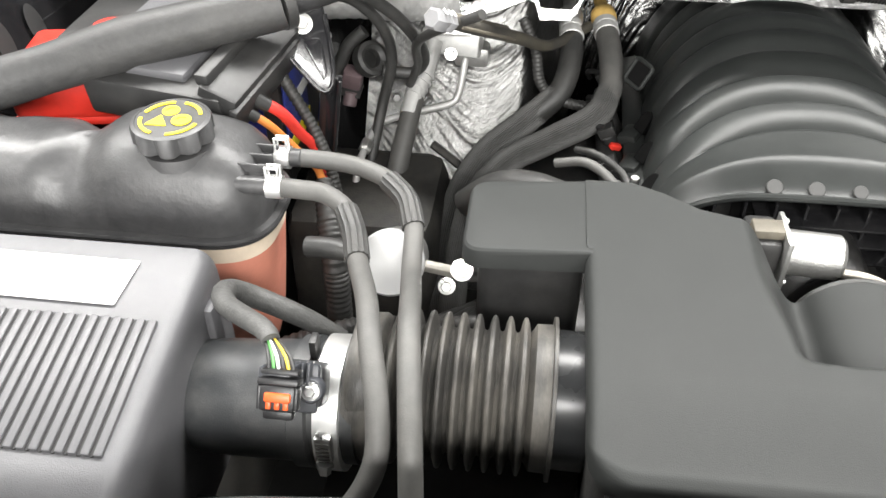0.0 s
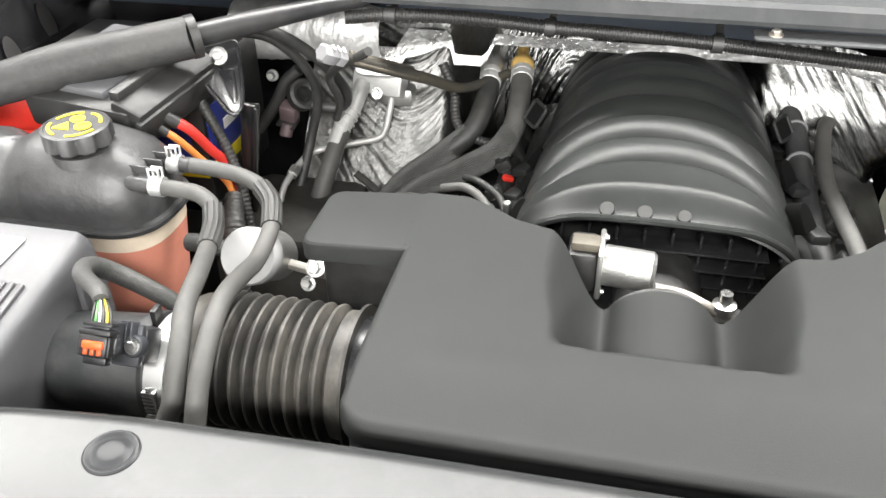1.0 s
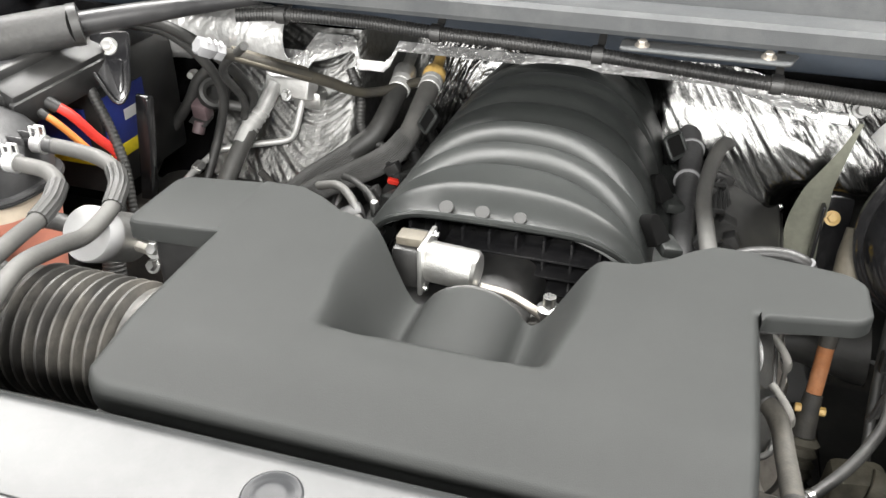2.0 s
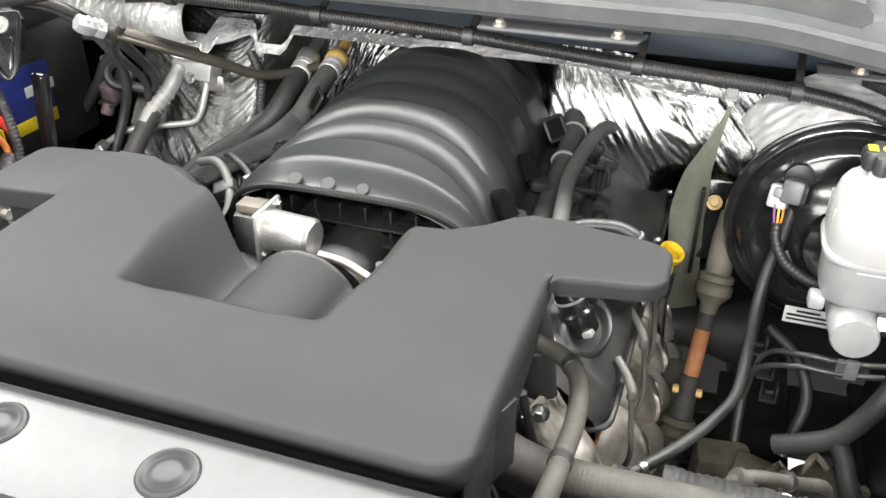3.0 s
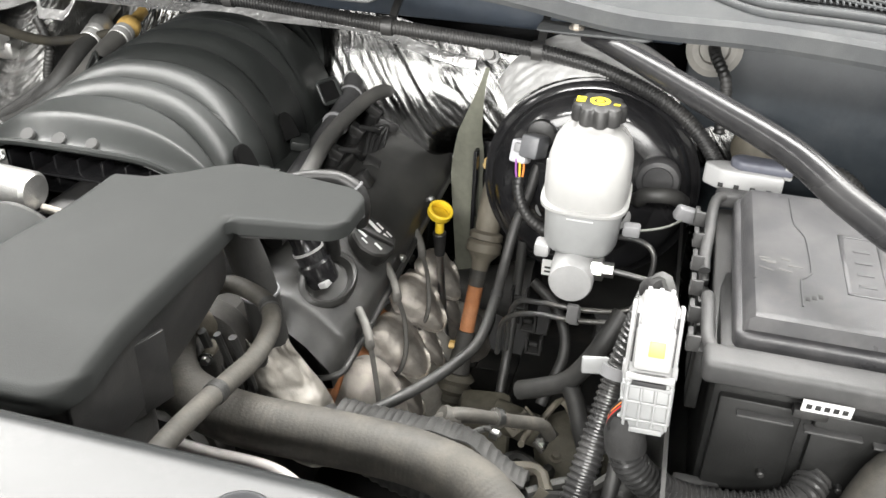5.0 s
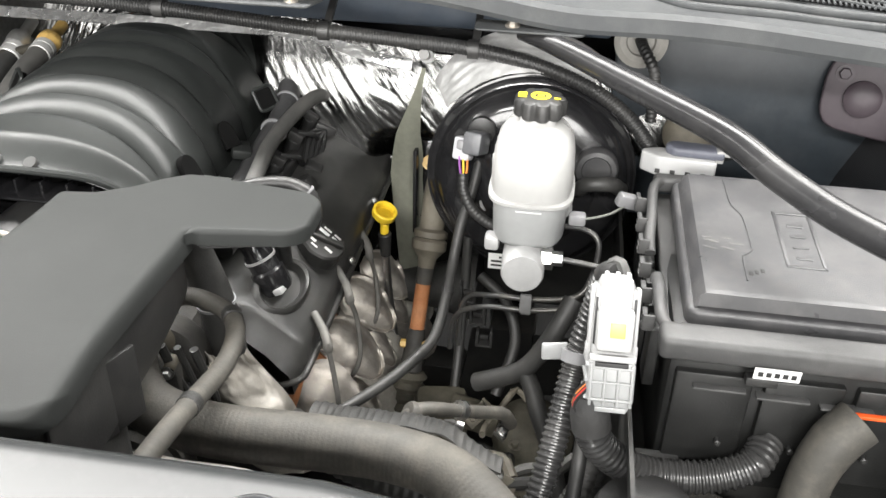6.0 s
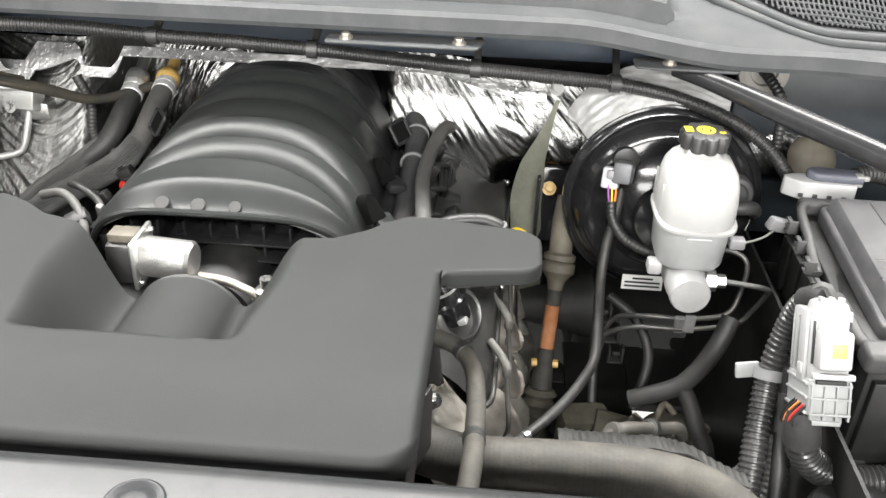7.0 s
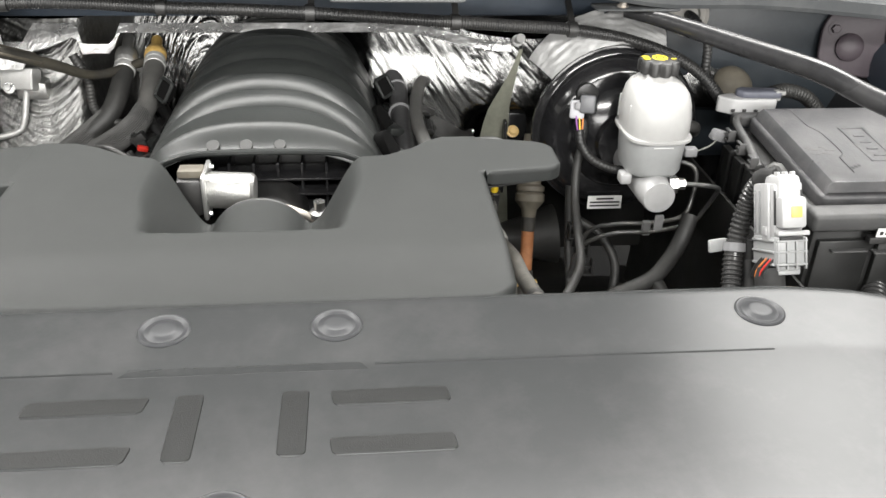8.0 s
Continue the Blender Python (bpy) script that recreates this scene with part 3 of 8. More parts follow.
def engine_cover():
    t = thing("engine_cover", (0.32, 0.5, 1.0), "matt dark grey plastic intake resonator cover", "engine cover")
    YB = [(0.06, 0.673), (0.105, 0.673), (0.135, 0.658), (0.165, 0.636), (0.195, 0.627), (0.215, 0.622), (0.235, 0.612), (0.256, 0.603), (0.32, 0.600), (0.384, 0.603), (0.405, 0.610), (0.437, 0.619),
          (0.475, 0.624), (0.505, 0.645), (0.525, 0.668), (0.545, 0.684), (0.59, 0.690)]

    def tab_drop(x):
        """The lid falls away gently towards the driver side tab."""
        return 0.0135 * (max(0.0, x - 0.470) / 0.216) ** 1.6

    def main(u, v):
        x = lerp(0.060, 0.588, u)
        yf = 0.330
        cr = 0.036
        for e in (0.060, 0.588):
            d = abs(x - e)
            if d < cr:
                yf = 0.330 + cr - math.sqrt(max(0, cr * cr - (cr - d) ** 2))
        yb = interp(x, YB)
        # denser rows towards both rims
        w = 0.5 - 0.5 * math.cos(math.pi * v)
        w = lerp(v, w, 0.75)
        y = lerp(yf, yb, w)
        z = 1.150 + 0.006 * smooth(0.33, 0.55, y) - 0.006 - 0.010 * smooth(0.42, 0.33, y) - tab_drop(x) * smooth(0.40, 0.56, y)
        # pocket round the throttle duct: sloping sides, a round duct crown in the middle
        k = 0.016 * smooth(0.60, 0.46, y) ** 2
        wall = smooth(0.200 + k, 0.266, x) * smooth(0.446 - k, 0.380, x)
        off = abs(x - 0.322)
        crown = 1.046 + math.sqrt(max(0.0, 0.060 ** 2 - off * off)) if off < 0.052 else 1.046 + 0.030 - (off - 0.052) * 0.6
        crown = lerp(crown, max(crown, 1.072), smooth(0.040, 0.062, off))
        z = lerp(z, crown, wall * smooth(0.446, 0.466, y))
        d = min(y - yf, (x - 0.060) if y < 0.566 else 1, (0.588 - x) if y < 0.584 else 1)
        return V((x, y, z - z_round(d, 0.010)))

    bm = sheet(190, 120, main)
    # skirt all round
    rim = [e for e in bm.edges if e.is_boundary]
    ex = bmesh.ops.extrude_edge_only(bm, edges=rim)
    vs = [g for g in ex["geom"] if isinstance(g, bmesh.types.BMVert)]
    for vv in vs:
        back = vv.co.y > 0.595
        vv.co.z -= 0.020 if back else 0.012
    part("lid", bm, COVER, t, sharp=50)

    def tab(x0, x1, y0, y1, z0, z1, shift):
        out = rounded([(x0, y0), (x1, y0 + shift), (x1, y1), (x0, y1)], [0.004, 0.022, 0.026, 0.006] if x1 > x0 else [0.004, 0.020, 0.020, 0.006], 7)
        bm = bmesh.new()
        n = len(out)
        cx, cy = sum(p[0] for p in out) / n, sum(p[1] for p in out) / n
        rings = []
        for inset, dz in ((0.0, -0.022), (0.0, -0.007), (0.0012, -0.0032), (0.0035, -0.0010), (0.0075, 0.0)):
            ring = []
            for p in out:
                dx, dy = cx - p[0], cy - p[1]
                q = math.hypot(dx, dy)
                near = smooth(0.012, 0.003, abs(p[0] - x0))
                x, y = p[0] + dx / q * inset * (1 - near), p[1] + dy / q * inset
                ring.append(bm.verts.new((x, y, lerp(z0, z1, (x - x0) / (x1 - x0)) + dz * (1 if inset == 0.0 and dz < -0.02 else (1 - near * 0.9)))))
            rings.append(ring)
        for a, b in zip(rings, rings[1:]):
            for i in range(n):
                bm.faces.new((a[i], a[(i + 1) % n], b[(i + 1) % n], b[i]))
        bm.faces.new(rings[-1])
        bm.faces.new(rings[0][::-1])
        return bm

    part("side_tab", tab(0.0680, -0.052, 0.558, 0.675, 1.1492, 1.141, 0.004), COVER, t, sharp=18)
    def driver_tab(u, v):
        x0, x1, r0, r1 = 0.588, 0.687, 0.022, 0.026
        x = lerp(x0, x1, 1 - (1 - u) ** 1.5)
        k = x - x0
        yf, yb = 0.580 + 0.30 * k, 0.690
        if x1 - x < r0:
            yf += r0 - math.sqrt(max(0.0, r0 * r0 - (r0 - (x1 - x)) ** 2))
        if x1 - x < r1:
            yb -= r1 - math.sqrt(max(0.0, r1 * r1 - (r1 - (x1 - x)) ** 2))
        if k < 0.010:
            yf -= 0.010 - math.sqrt(max(0.0, 0.0001 - (0.010 - k) ** 2))
        w = 0.5 - 0.5 * math.cos(math.pi * v)
        y = lerp(yf, yb, w)
        z = 1.150 - tab_drop(x)
        return V((x, y, z - z_round(min(y - yf, x1 - x, yb - y), 0.0055) * smooth(0.0, 0.008, max(k, y - 0.60))))

    bm = sheet(44, 40, driver_tab)
    rim = [e for e in bm.edges if e.is_boundary and max(v.co.x for v in e.verts) > 0.5885]
    ex = bmesh.ops.extrude_edge_only(bm, edges=rim)
    for g in ex["geom"]:
        if isinstance(g, bmesh.types.BMVert):
            g.co.z -= 0.011
    part("side_tab", bm, COVER, t, sharp=50)
    part("tab_floor", plate(rounded([(0.586, 0.588), (0.676, 0.612), (0.676, 0.680), (0.586, 0.684)], 0.012), 0.003, Matrix.Translation((0, 0, 1.122)), 0.001, 1), BLACK, t)
    # resonator boxes below the lid
    part("resonator_body", join(box((0.322, 0.398, 1.035), (0.510, 0.108, 0.180), 0.014, seg=3), box((0.132, 0.480, 1.050), (0.130, 0.170, 0.150), 0.014, seg=3), box((0.512, 0.500, 1.104), (0.130, 0.130, 0.042), 0.010, seg=3), box((0.322, 0.500, 0.995), (0.26, 0.130, 0.10), 0.014, seg=3)),
         mat("dusty_black_plastic", (0.020, 0.020, 0.0195), 0.55, vary=0.3, bump=0.3, dust=0.35, dust_col=(0.085, 0.078, 0.066), stain=12), t)
    part("resonator_box", box((0.012, 0.625, 1.055), (0.10, 0.085, 0.125), 0.012, seg=3), BLACK, t)
    part("seam_bead", tube([(0.075, 0.338, 1.100), (0.32, 0.336, 1.108), (0.57, 0.338, 1.100)], 0.004, 8), BLACK, t)
    # ribbed skirt under the front corner
    for k in range(4):
        part("skirt_rib", box((0.555 + k * 0.010, 0.355 + k * 0.028, 1.075), (0.004, 0.03, 0.07), 0.001, rot(0, 0, -20)), BLACK, t)
    part("side_skirt", plate(rounded([(0.345, 1.118), (0.345, 1.06), (0.40, 1.045), (0.50, 1.06), (0.575, 1.08), (0.575, 1.122)], 0.012), 0.004, Matrix.Translation((0.582, 0, 0)) @ rot(0, 0, 90) @ rot(90, 0, 0)), BLACK, t)
    # end of the duct that rises behind the pocket
    part("duct_rim", tube([(0.322 + 0.057 * math.cos(radians(a)), 0.606, 1.044 + 0.057 * math.sin(radians(a))) for a in range(0, 181, 15)], 0.004, 8), RUBBERD, t, "dark rubber duct rim")
    return t


engine_cover()


def intake_manifold():
    t = thing("intake_manifold", (0.315, 0.95, 0.9), "black plastic intake manifold with arched runners", "intake manifold")
    Y0, Y1 = 0.714, 1.275
    # creases between the runners: y on the crown, y at the side; the two banks are half a pitch apart
    DRIVER = [(0.815, 0.790), (0.918, 0.914), (1.020, 1.038), (1.122, 1.160)]
    PASSENGER = [(0.867, 0.847), (0.969, 0.955), (1.069, 1.052), (1.172, 1.155)]

    def ridge(y, bx, creases):
        """Each runner rolls up out of the crease in front and runs level to the next one."""
        k = max(0.0, bx) ** 2
        low = [lerp(c, e, k) - 0.012 * min(0.0, bx) ** 2 for c, e in creases]
        before = [c for c in low if c <= y]
        if not before:
            gap = low[0] - y
            return 1.0 - 0.9 * smooth(0.010, 0.0, gap) ** 2
        after = [c for c in low if c > y]
        d = y - before[-1]
        roll = math.sqrt(max(0.0, 1 - (1 - min(1.0, d / 0.034)) ** 2))
        return roll * (1.0 - 0.9 * smooth(0.010, 0.0, after[0] - y) ** 2 if after else 1.0)

    def fn(u, v):
        a = lerp(-1.0, 1.0, u)
        y = lerp(Y0, Y1, v)
        half = lerp(0.174, 0.158, smooth(0.72, 1.22, y))
        bx = math.sin(a * math.pi / 2)
        bz = max(0.0, 1 - abs(bx) ** 2.5) ** 0.55
        cut = 0.029 * ((1 - ridge(y, bx, DRIVER)) * smooth(-0.80, 0.15, a) + (1 - ridge(y, -bx, PASSENGER)) * smooth(0.80, -0.15, a))
        cut = min(cut, 0.033) * (1 - 0.35 * smooth(0.92, 1.0, abs(a)))
        top = 1.143 + 0.030 * smooth(0.75, 1.06, y) - 0.012 * smooth(1.14, 1.25, y)
        fall = 0.024 * smooth(0.760, 0.714, y) + 0.03 * smooth(1.235, 1.275, y)
        return V((0.3125 + half * bx - cut * 0.8 * bx, y + 0.018 * bx * bx * smooth(0.80, 0.72, y) - 0.020 * bx * bx * smooth(0.735, 0.80, y), 1.030 + (top - 1.030) * bz - cut * (0.30 + 0.70 * bz) - fall * (0.4 + 0.6 * bz)))

    bm = sheet(110, 300, fn)
    rim = [e for e in bm.edges if e.is_boundary]
    ex = bmesh.ops.extrude_edge_only(bm, edges=rim)
    for vv in [g for g in ex["geom"] if isinstance(g, bmesh.types.BMVert)]:
        if vv.co.y > 0.75:
            vv.co.z -= 0.09
        else:
            vv.co.y += 0.012
            vv.co.z -= 0.004
    part("runner_shell", bm, MANIF, t, sharp=60)
    # front lip above the throttle opening
    lip = [(0.150, 0.738, 1.045), (0.160, 0.732, 1.066), (0.177, 0.724, 1.091), (0.205, 0.717, 1.108), (0.240, 0.7135, 1.1165), (0.32, 0.712, 1.119), (0.400, 0.7135, 1.1165), (0.430, 0.717, 1.108), (0.455, 0.724, 1.091), (0.474, 0.732, 1.066), (0.484, 0.738, 1.045)]
    part("front_lip", tube(lip, 0.0042, 8), MANIF, t)
    for x, r in ((0.255, 0.0085), (0.297, 0.0085), (0.340, 0.0075)):
        part("boss", revolve([(r, -0.004), (r, 0.0004), (r * 0.92, 0.0012), (r * 0.4, 0.0014)], (x, 0.7225, 1.1240), (0, -0.62, 0.80), 20), mat("boss_plastic", (0.045, 0.045, 0.044), 0.5, vary=0.15), t)
    # ribbed front face in the opening
    part("front_face", box((0.317, 0.795, 1.030), (0.25, 0.01, 0.12), 0.002), BLACK, t)
    for k in range(8):
        part("face_rib", box((0.205 + k * 0.032, 0.765, 1.045), (0.0035, 0.05, 0.09), 0.001), GLOSS, t)
    for k in range(3):
        part("face_ledge", box((0.345, 0.752, 1.072 - k * 0.022), (0.19, 0.05, 0.0035), 0.001), GLOSS, t)
    part("throttle_body", revolve([(0.052, 0), (0.052, 0.045), (0.050, 0.05), (0.050, 0.09)], (0.322, 0.745, 1.015), (0, -1, 0), 36), BLACK, t)
    # arched pockets at the feet of the runners and a square eye near the back, their shade painted as near-black
    # plates, and a ledge below
    HOLLOWSHADE = mat("hollow_shade", (0.006, 0.006, 0.006), 0.9, spec=0.05, bump=0)
    for side, spots, eye in ((1, ((0.486, 0.808, 1.090, 1.0), (0.481, 0.938, 1.080, 1.0), (0.478, 1.104, 1.054, 0.8), (0.468, 1.172, 1.080, 1.0)), (0.486, 1.070, 1.082)),
                             (-1, ((0.143, 0.806, 1.060, 0.9), (0.143, 0.885, 1.058, 0.8), (0.146, 0.955, 1.060, 0.8)), (0.138, 1.010, 1.100))):
        nn = V((side * 0.62, -0.62, 0.48)).normalized()
        yy = (V((side * -0.25, 0, 1)) - nn * nn.dot(V((side * -0.25, 0, 1)))).normalized()
        for x, y, z, k in spots:
            arch = [(-0.011 * k, -0.018 * k), (0.011 * k, -0.018 * k), (0.010 * k, 0.002)] + [(0.010 * k * math.cos(q), (0.002 + 0.017 * math.sin(q)) * k) for q in (0.4, 0.8, 1.2, 1.57, 1.94, 2.34, 2.74)] + [(-0.010 * k, 0.002)]
            part("side_pocket", plate(arch, 0.022, Matrix.Translation((x, y, z)) @ Matrix((yy.cross(nn), yy, nn)).transposed().to_4x4(), 0.001, 1), HOLLOWSHADE, t, "near-black plate for the hollow's shade")
            foot = V((x + side * 0.012, y + 0.006, z - 0.024))
            part("runner_foot", box(foot, (0.026, 0.040, 0.014), 0.004, rot(0, side * 12, side * 25)), MANIF, t)
        E = Matrix.Translation(eye) @ Matrix((yy.cross(nn), yy, nn)).transposed().to_4x4()
        ring_ = rounded([(-0.0165, -0.018), (0.0165, -0.018), (0.0165, 0.018), (-0.0165, 0.018)], 0.006)
        part("eye_hollow", plate(rounded([(-0.0125, -0.014), (0.0125, -0.014), (0.0125, 0.014), (-0.0125, 0.014)], 0.005), 0.012, E @ Matrix.Translation((0, 0, 0.0015)), 0.0005, 1), HOLLOWSHADE, t, "near-black plate for the hollow's shade")
        part("eye", tube([E @ V((p[0] * 0.9, p[1] * 0.9, 0.001)) for p in list(ring_) + [ring_[0]]], 0.0028, 8, step=0.003), MANIF, t)
        part("side_ledge", box((0.3125 + side * 0.172, 0.97, 1.022), (0.030, 0.46, 0.030), 0.006, rot(0, side * 14, side * 1.5)), MANIF, t)
    for x, y in ((0.468, 0.775), (0.150, 0.775)):
        part("bolt", bolt((x, y, 1.045), (0, 0, 1), 0.006, 0.008), STEEL, t)
        part("bolt_shank", cyl((x, y, 1.0), (x, y, 1.048), 0.006), STEEL, t)
    return t


intake_manifold()


def throttle_motor():
    t = thing("throttle_actuator", (0.28, 0.65, 1.08), "silver throttle actuator motor beside the duct", "actuator")
    part("motor_can", revolve([(0.021, 0), (0.0225, 0.002), (0.0225, 0.052), (0.019, 0.056), (0.008, 0.057)], (0.257, 0.655, 1.094), (1, -0.05, -0.03), 28), ALU, t)
    part("end_flange", box((0.255, 0.655, 1.094), (0.006, 0.056, 0.058), 0.004), ALU, t)
    part("gear_housing", box((0.236, 0.662, 1.090), (0.034, 0.052, 0.050), 0.008), BLACK, t)
    part("clip", box((0.238, 0.655, 1.119), (0.030, 0.022, 0.010), 0.002), TAUPE, t, "brownish retaining clip")
    for dy, dz in ((-0.02, -0.022), (0.02, 0.022)):
        part("screw", bolt((0.258, 0.655 + dy, 1.094 + dz), (1, 0, 0), 0.003, 0.003), STEEL, t)
    part("motor_label", box((0.288, 0.6415, 1.1125), (0.016, 0.008, 0.001), 0.0003, rot(35, 0, 0)), LABEL, t, "white label")
    part("silver_link", tube([(0.315, 0.655, 1.072), (0.345, 0.655, 1.068), (0.372, 0.652, 1.058), (0.388, 0.655, 1.046)], [0.005, 0.005, 0.005, 0.006], 10), SHIELD, t)
    b = thing("throttle_stud", (0.39, 0.66, 1.05), "bright stud with washer behind the duct", "bolt")
    part("stud_body", revolve([(0.010, 0), (0.010, 0.008), (0.013, 0.010), (0.013, 0.016), (0.007, 0.018), (0.007, 0.03)], (0.390, 0.655, 1.045), (0, 0, 1), 16), STEEL, b)
    part("stud_base", box((0.39, 0.655, 1.040), (0.04, 0.03, 0.014), 0.003), DARK, b)


throttle_motor()


def engine_block():
    t = thing("engine_block", (0.33, 0.9, 0.45), "dark grimy engine block between the valve covers", "engine")
    part("block", box((0.33, 0.90, 0.74), (0.40, 0.52, 0.46), 0.03), DARK, t)
    part("valley", box((0.32, 0.92, 0.985), (0.34, 0.48, 0.05), 0.01), BLACK, t)
    part("front_plate", box((0.33, 0.60, 0.80), (0.42, 0.06, 0.34), 0.02), DARK, t)
    # rails and pulleys in front
    for x, z, r in ((0.50, 0.86, 0.055), (0.20, 0.82, 0.07), (0.36, 0.68, 0.08)):
        part("pulley", revolve([(r, 0), (r, 0.006), (r * 0.9, 0.009), (r * 0.9, 0.018), (r, 0.021), (r, 0.027), (r * 0.4, 0.03)], (x, 0.565, z), (0, -1, 0), 32), DARK, t)
    return t


engine_block()


def fuel_rail(side):
    s = 1 if side > 0 else -1
    cx = 0.32 + s * 0.205
    t = thing("injector_rail", (cx, 0.95, 0.95), "black injector wiring rail beside the manifold", "wiring rail", "injector rails")
    part("rail", tube([(cx, 0.78, 1.00), (cx + s * 0.01, 0.95, 1.01), (cx + s * 0.01, 1.14, 1.00)], 0.014, 10), BLACK, t)
    for k in range(5):
        y = 0.80 + k * 0.08
        part("injector", cyl((cx - s * 0.01, y, 0.985), (cx + s * 0.012, y, 1.035), 0.011), BLACK, t)
        part("plug", box((cx + s * 0.014, y, 1.040), (0.022, 0.016, 0.014), 0.002, rot(0, s * 30, 0)), BLACK, t)
        part("wire", tube([(cx + s * 0.016, y, 1.045), (cx + s * 0.035, y + 0.02, 1.035), (cx + s * 0.03, y + 0.05, 1.01)], 0.004, 8), WIRES["black"], t)


fuel_rail(1)
fuel_rail(-1)
for x, y, z in ((0.118, 0.80, 1.035), (0.112, 0.93, 1.035)):
    solo("lock_clip", box((x, y, z), (0.016, 0.009, 0.008), 0.002, rot(10, 20, 30)), RED, "small red connector lock", "clip", "red locks")


# ---- front panel above the radiator ----
def radiator_cover():
    t = thing("radiator_cover", (0.35, 0.1, 1.1), "smooth grey plastic radiator cover panel", "cover panel")

    EDGE = [(-0.56, 0.14), (-0.45, 0.200), (-0.35, 0.238), (-0.226, 0.258), (-0.15, 0.271), (-0.067, 0.279), (0.05, 0.283), (0.128, 0.285), (0.41, 0.288), (0.80, 0.289), (0.86, 0.280), (0.90, 0.266), (0.97, 0.225), (1.06, 0.15), (1.24, 0.0)]

    def top(x, y):
        """The rear lip of the panel rises gently to its edge."""
        return 1.170 - 0.050 * min(0.088, max(0.0, interp(x, EDGE) - y))

    def fn(u, v):
        x = lerp(-0.56, 1.24, u)
        a = abs(x - 0.34)
        yb = interp(x, EDGE)
        w = v ** 0.8
        y = lerp(-0.28, yb, w)
        z = top(x, y) - 0.03 * smooth(0.05, -0.28, y) - 0.015 * smooth(0.5, 0.9, a)
        z -= z_round(yb - y, 0.012)
        return V((x, y, z))

    bm = sheet(120, 110, fn)
    rim = [e for e in bm.edges if e.is_boundary and sum(v.co.y for v in e.verts) > 0.0]
    ex = bmesh.ops.extrude_edge_only(bm, edges=rim)
    for g in ex["geom"]:
        if isinstance(g, bmesh.types.BMVert):
            g.co.z -= 0.035
            g.co.y += 0.004
    part("panel", bm, PANEL, t, sharp=50)
    part("ledge", plate(rounded([(0.262, 0.190), (0.448, 0.190), (0.440, 0.202), (0.270, 0.202)], 0.004), 0.004, Matrix.Translation((0, 0, 1.1657)), 0.0015), PANEL, t)
    part("crease", tube([(0.10, 0.1975, 1.1659), (0.18, 0.1975, 1.1659), (0.26, 0.1975, 1.1659)], 0.0007, 6), PANEL, t)
    part("crease", tube([(0.45, 0.1975, 1.1659), (0.60, 0.1975, 1.1659), (0.76, 0.1965, 1.1657)], 0.0007, 6), PANEL, t)
    # sunken emblem, as plain bars: recess shade painted darker, thin tubes as lit edges
    for x0, y0, x1, y1, lean in ((0.208, 0.152, 0.290, 0.168, 0.003), (0.206, 0.103, 0.288, 0.119, 0.003), (0.311, 0.103, 0.330, 0.169, 0.0), (0.384, 0.104, 0.403, 0.169, 0.0), (0.420, 0.152, 0.503, 0.168, -0.002), (0.420, 0.103, 0.503, 0.119, -0.002)):
        outline = rounded([(x0, y0), (x1, y0), (x1 + lean, y1), (x0 + lean, y1)], 0.004)
        bar = part("emblem_bar", plate(outline, 0.003, Matrix.Translation((0, 0, 1.1663)), 0.0004, 1), RECESS, t, "emblem bar, recess shade put in its colour")
        part("lit_edge", tube([(x0 + 0.003, y0 - 0.0006, 1.1657), ((x0 + x1) / 2, y0 - 0.0008, 1.1657), (x1 - 0.003, y0 - 0.0006, 1.1657)], 0.0008, 6), PANEL, bar)
    for px, py in ((-0.065, 0.238), (0.288, 0.246), (0.421, 0.246), (0.769, 0.246), (0.355, 0.055)):
        lean = (0, -0.050 if py > 0.2 else 0, 1)
        pin = part("push_pin", revolve([(0.0205, -0.004), (0.0205, 0.0006), (0.0190, 0.0016), (0.0165, 0.0014), (0.0150, 0.0003)], (px, py, top(px, py)), lean, 32), PINRIM, t)
        part("pin_head", revolve([(0.0150, -0.002), (0.0150, 0.0004), (0.0125, 0.0008), (0.0105, 0.0022), (0.0080, 0.0026), (0.0040, 0.0026)], (px, py, top(px, py)), lean, 28), PINRIM, pin)
    return t


radiator_cover()
solo("radiator_support", box((0.34, 0.10, 1.02), (1.5, 0.12, 0.20), 0.02), DARK, "black radiator support behind the grille", "support", kind="structure")
solo("lamp_housing", box((-0.34, 0.26, 0.80), (0.50, 0.30, 0.34), 0.03), DARK, "dark headlamp housing below the air box", "lamp housing", kind="structure")
solo("fan_shroud", box((0.34, 0.24, 0.82), (1.05, 0.06, 0.50), 0.015), BLACK, "black plastic fan shroud", "fan shroud")


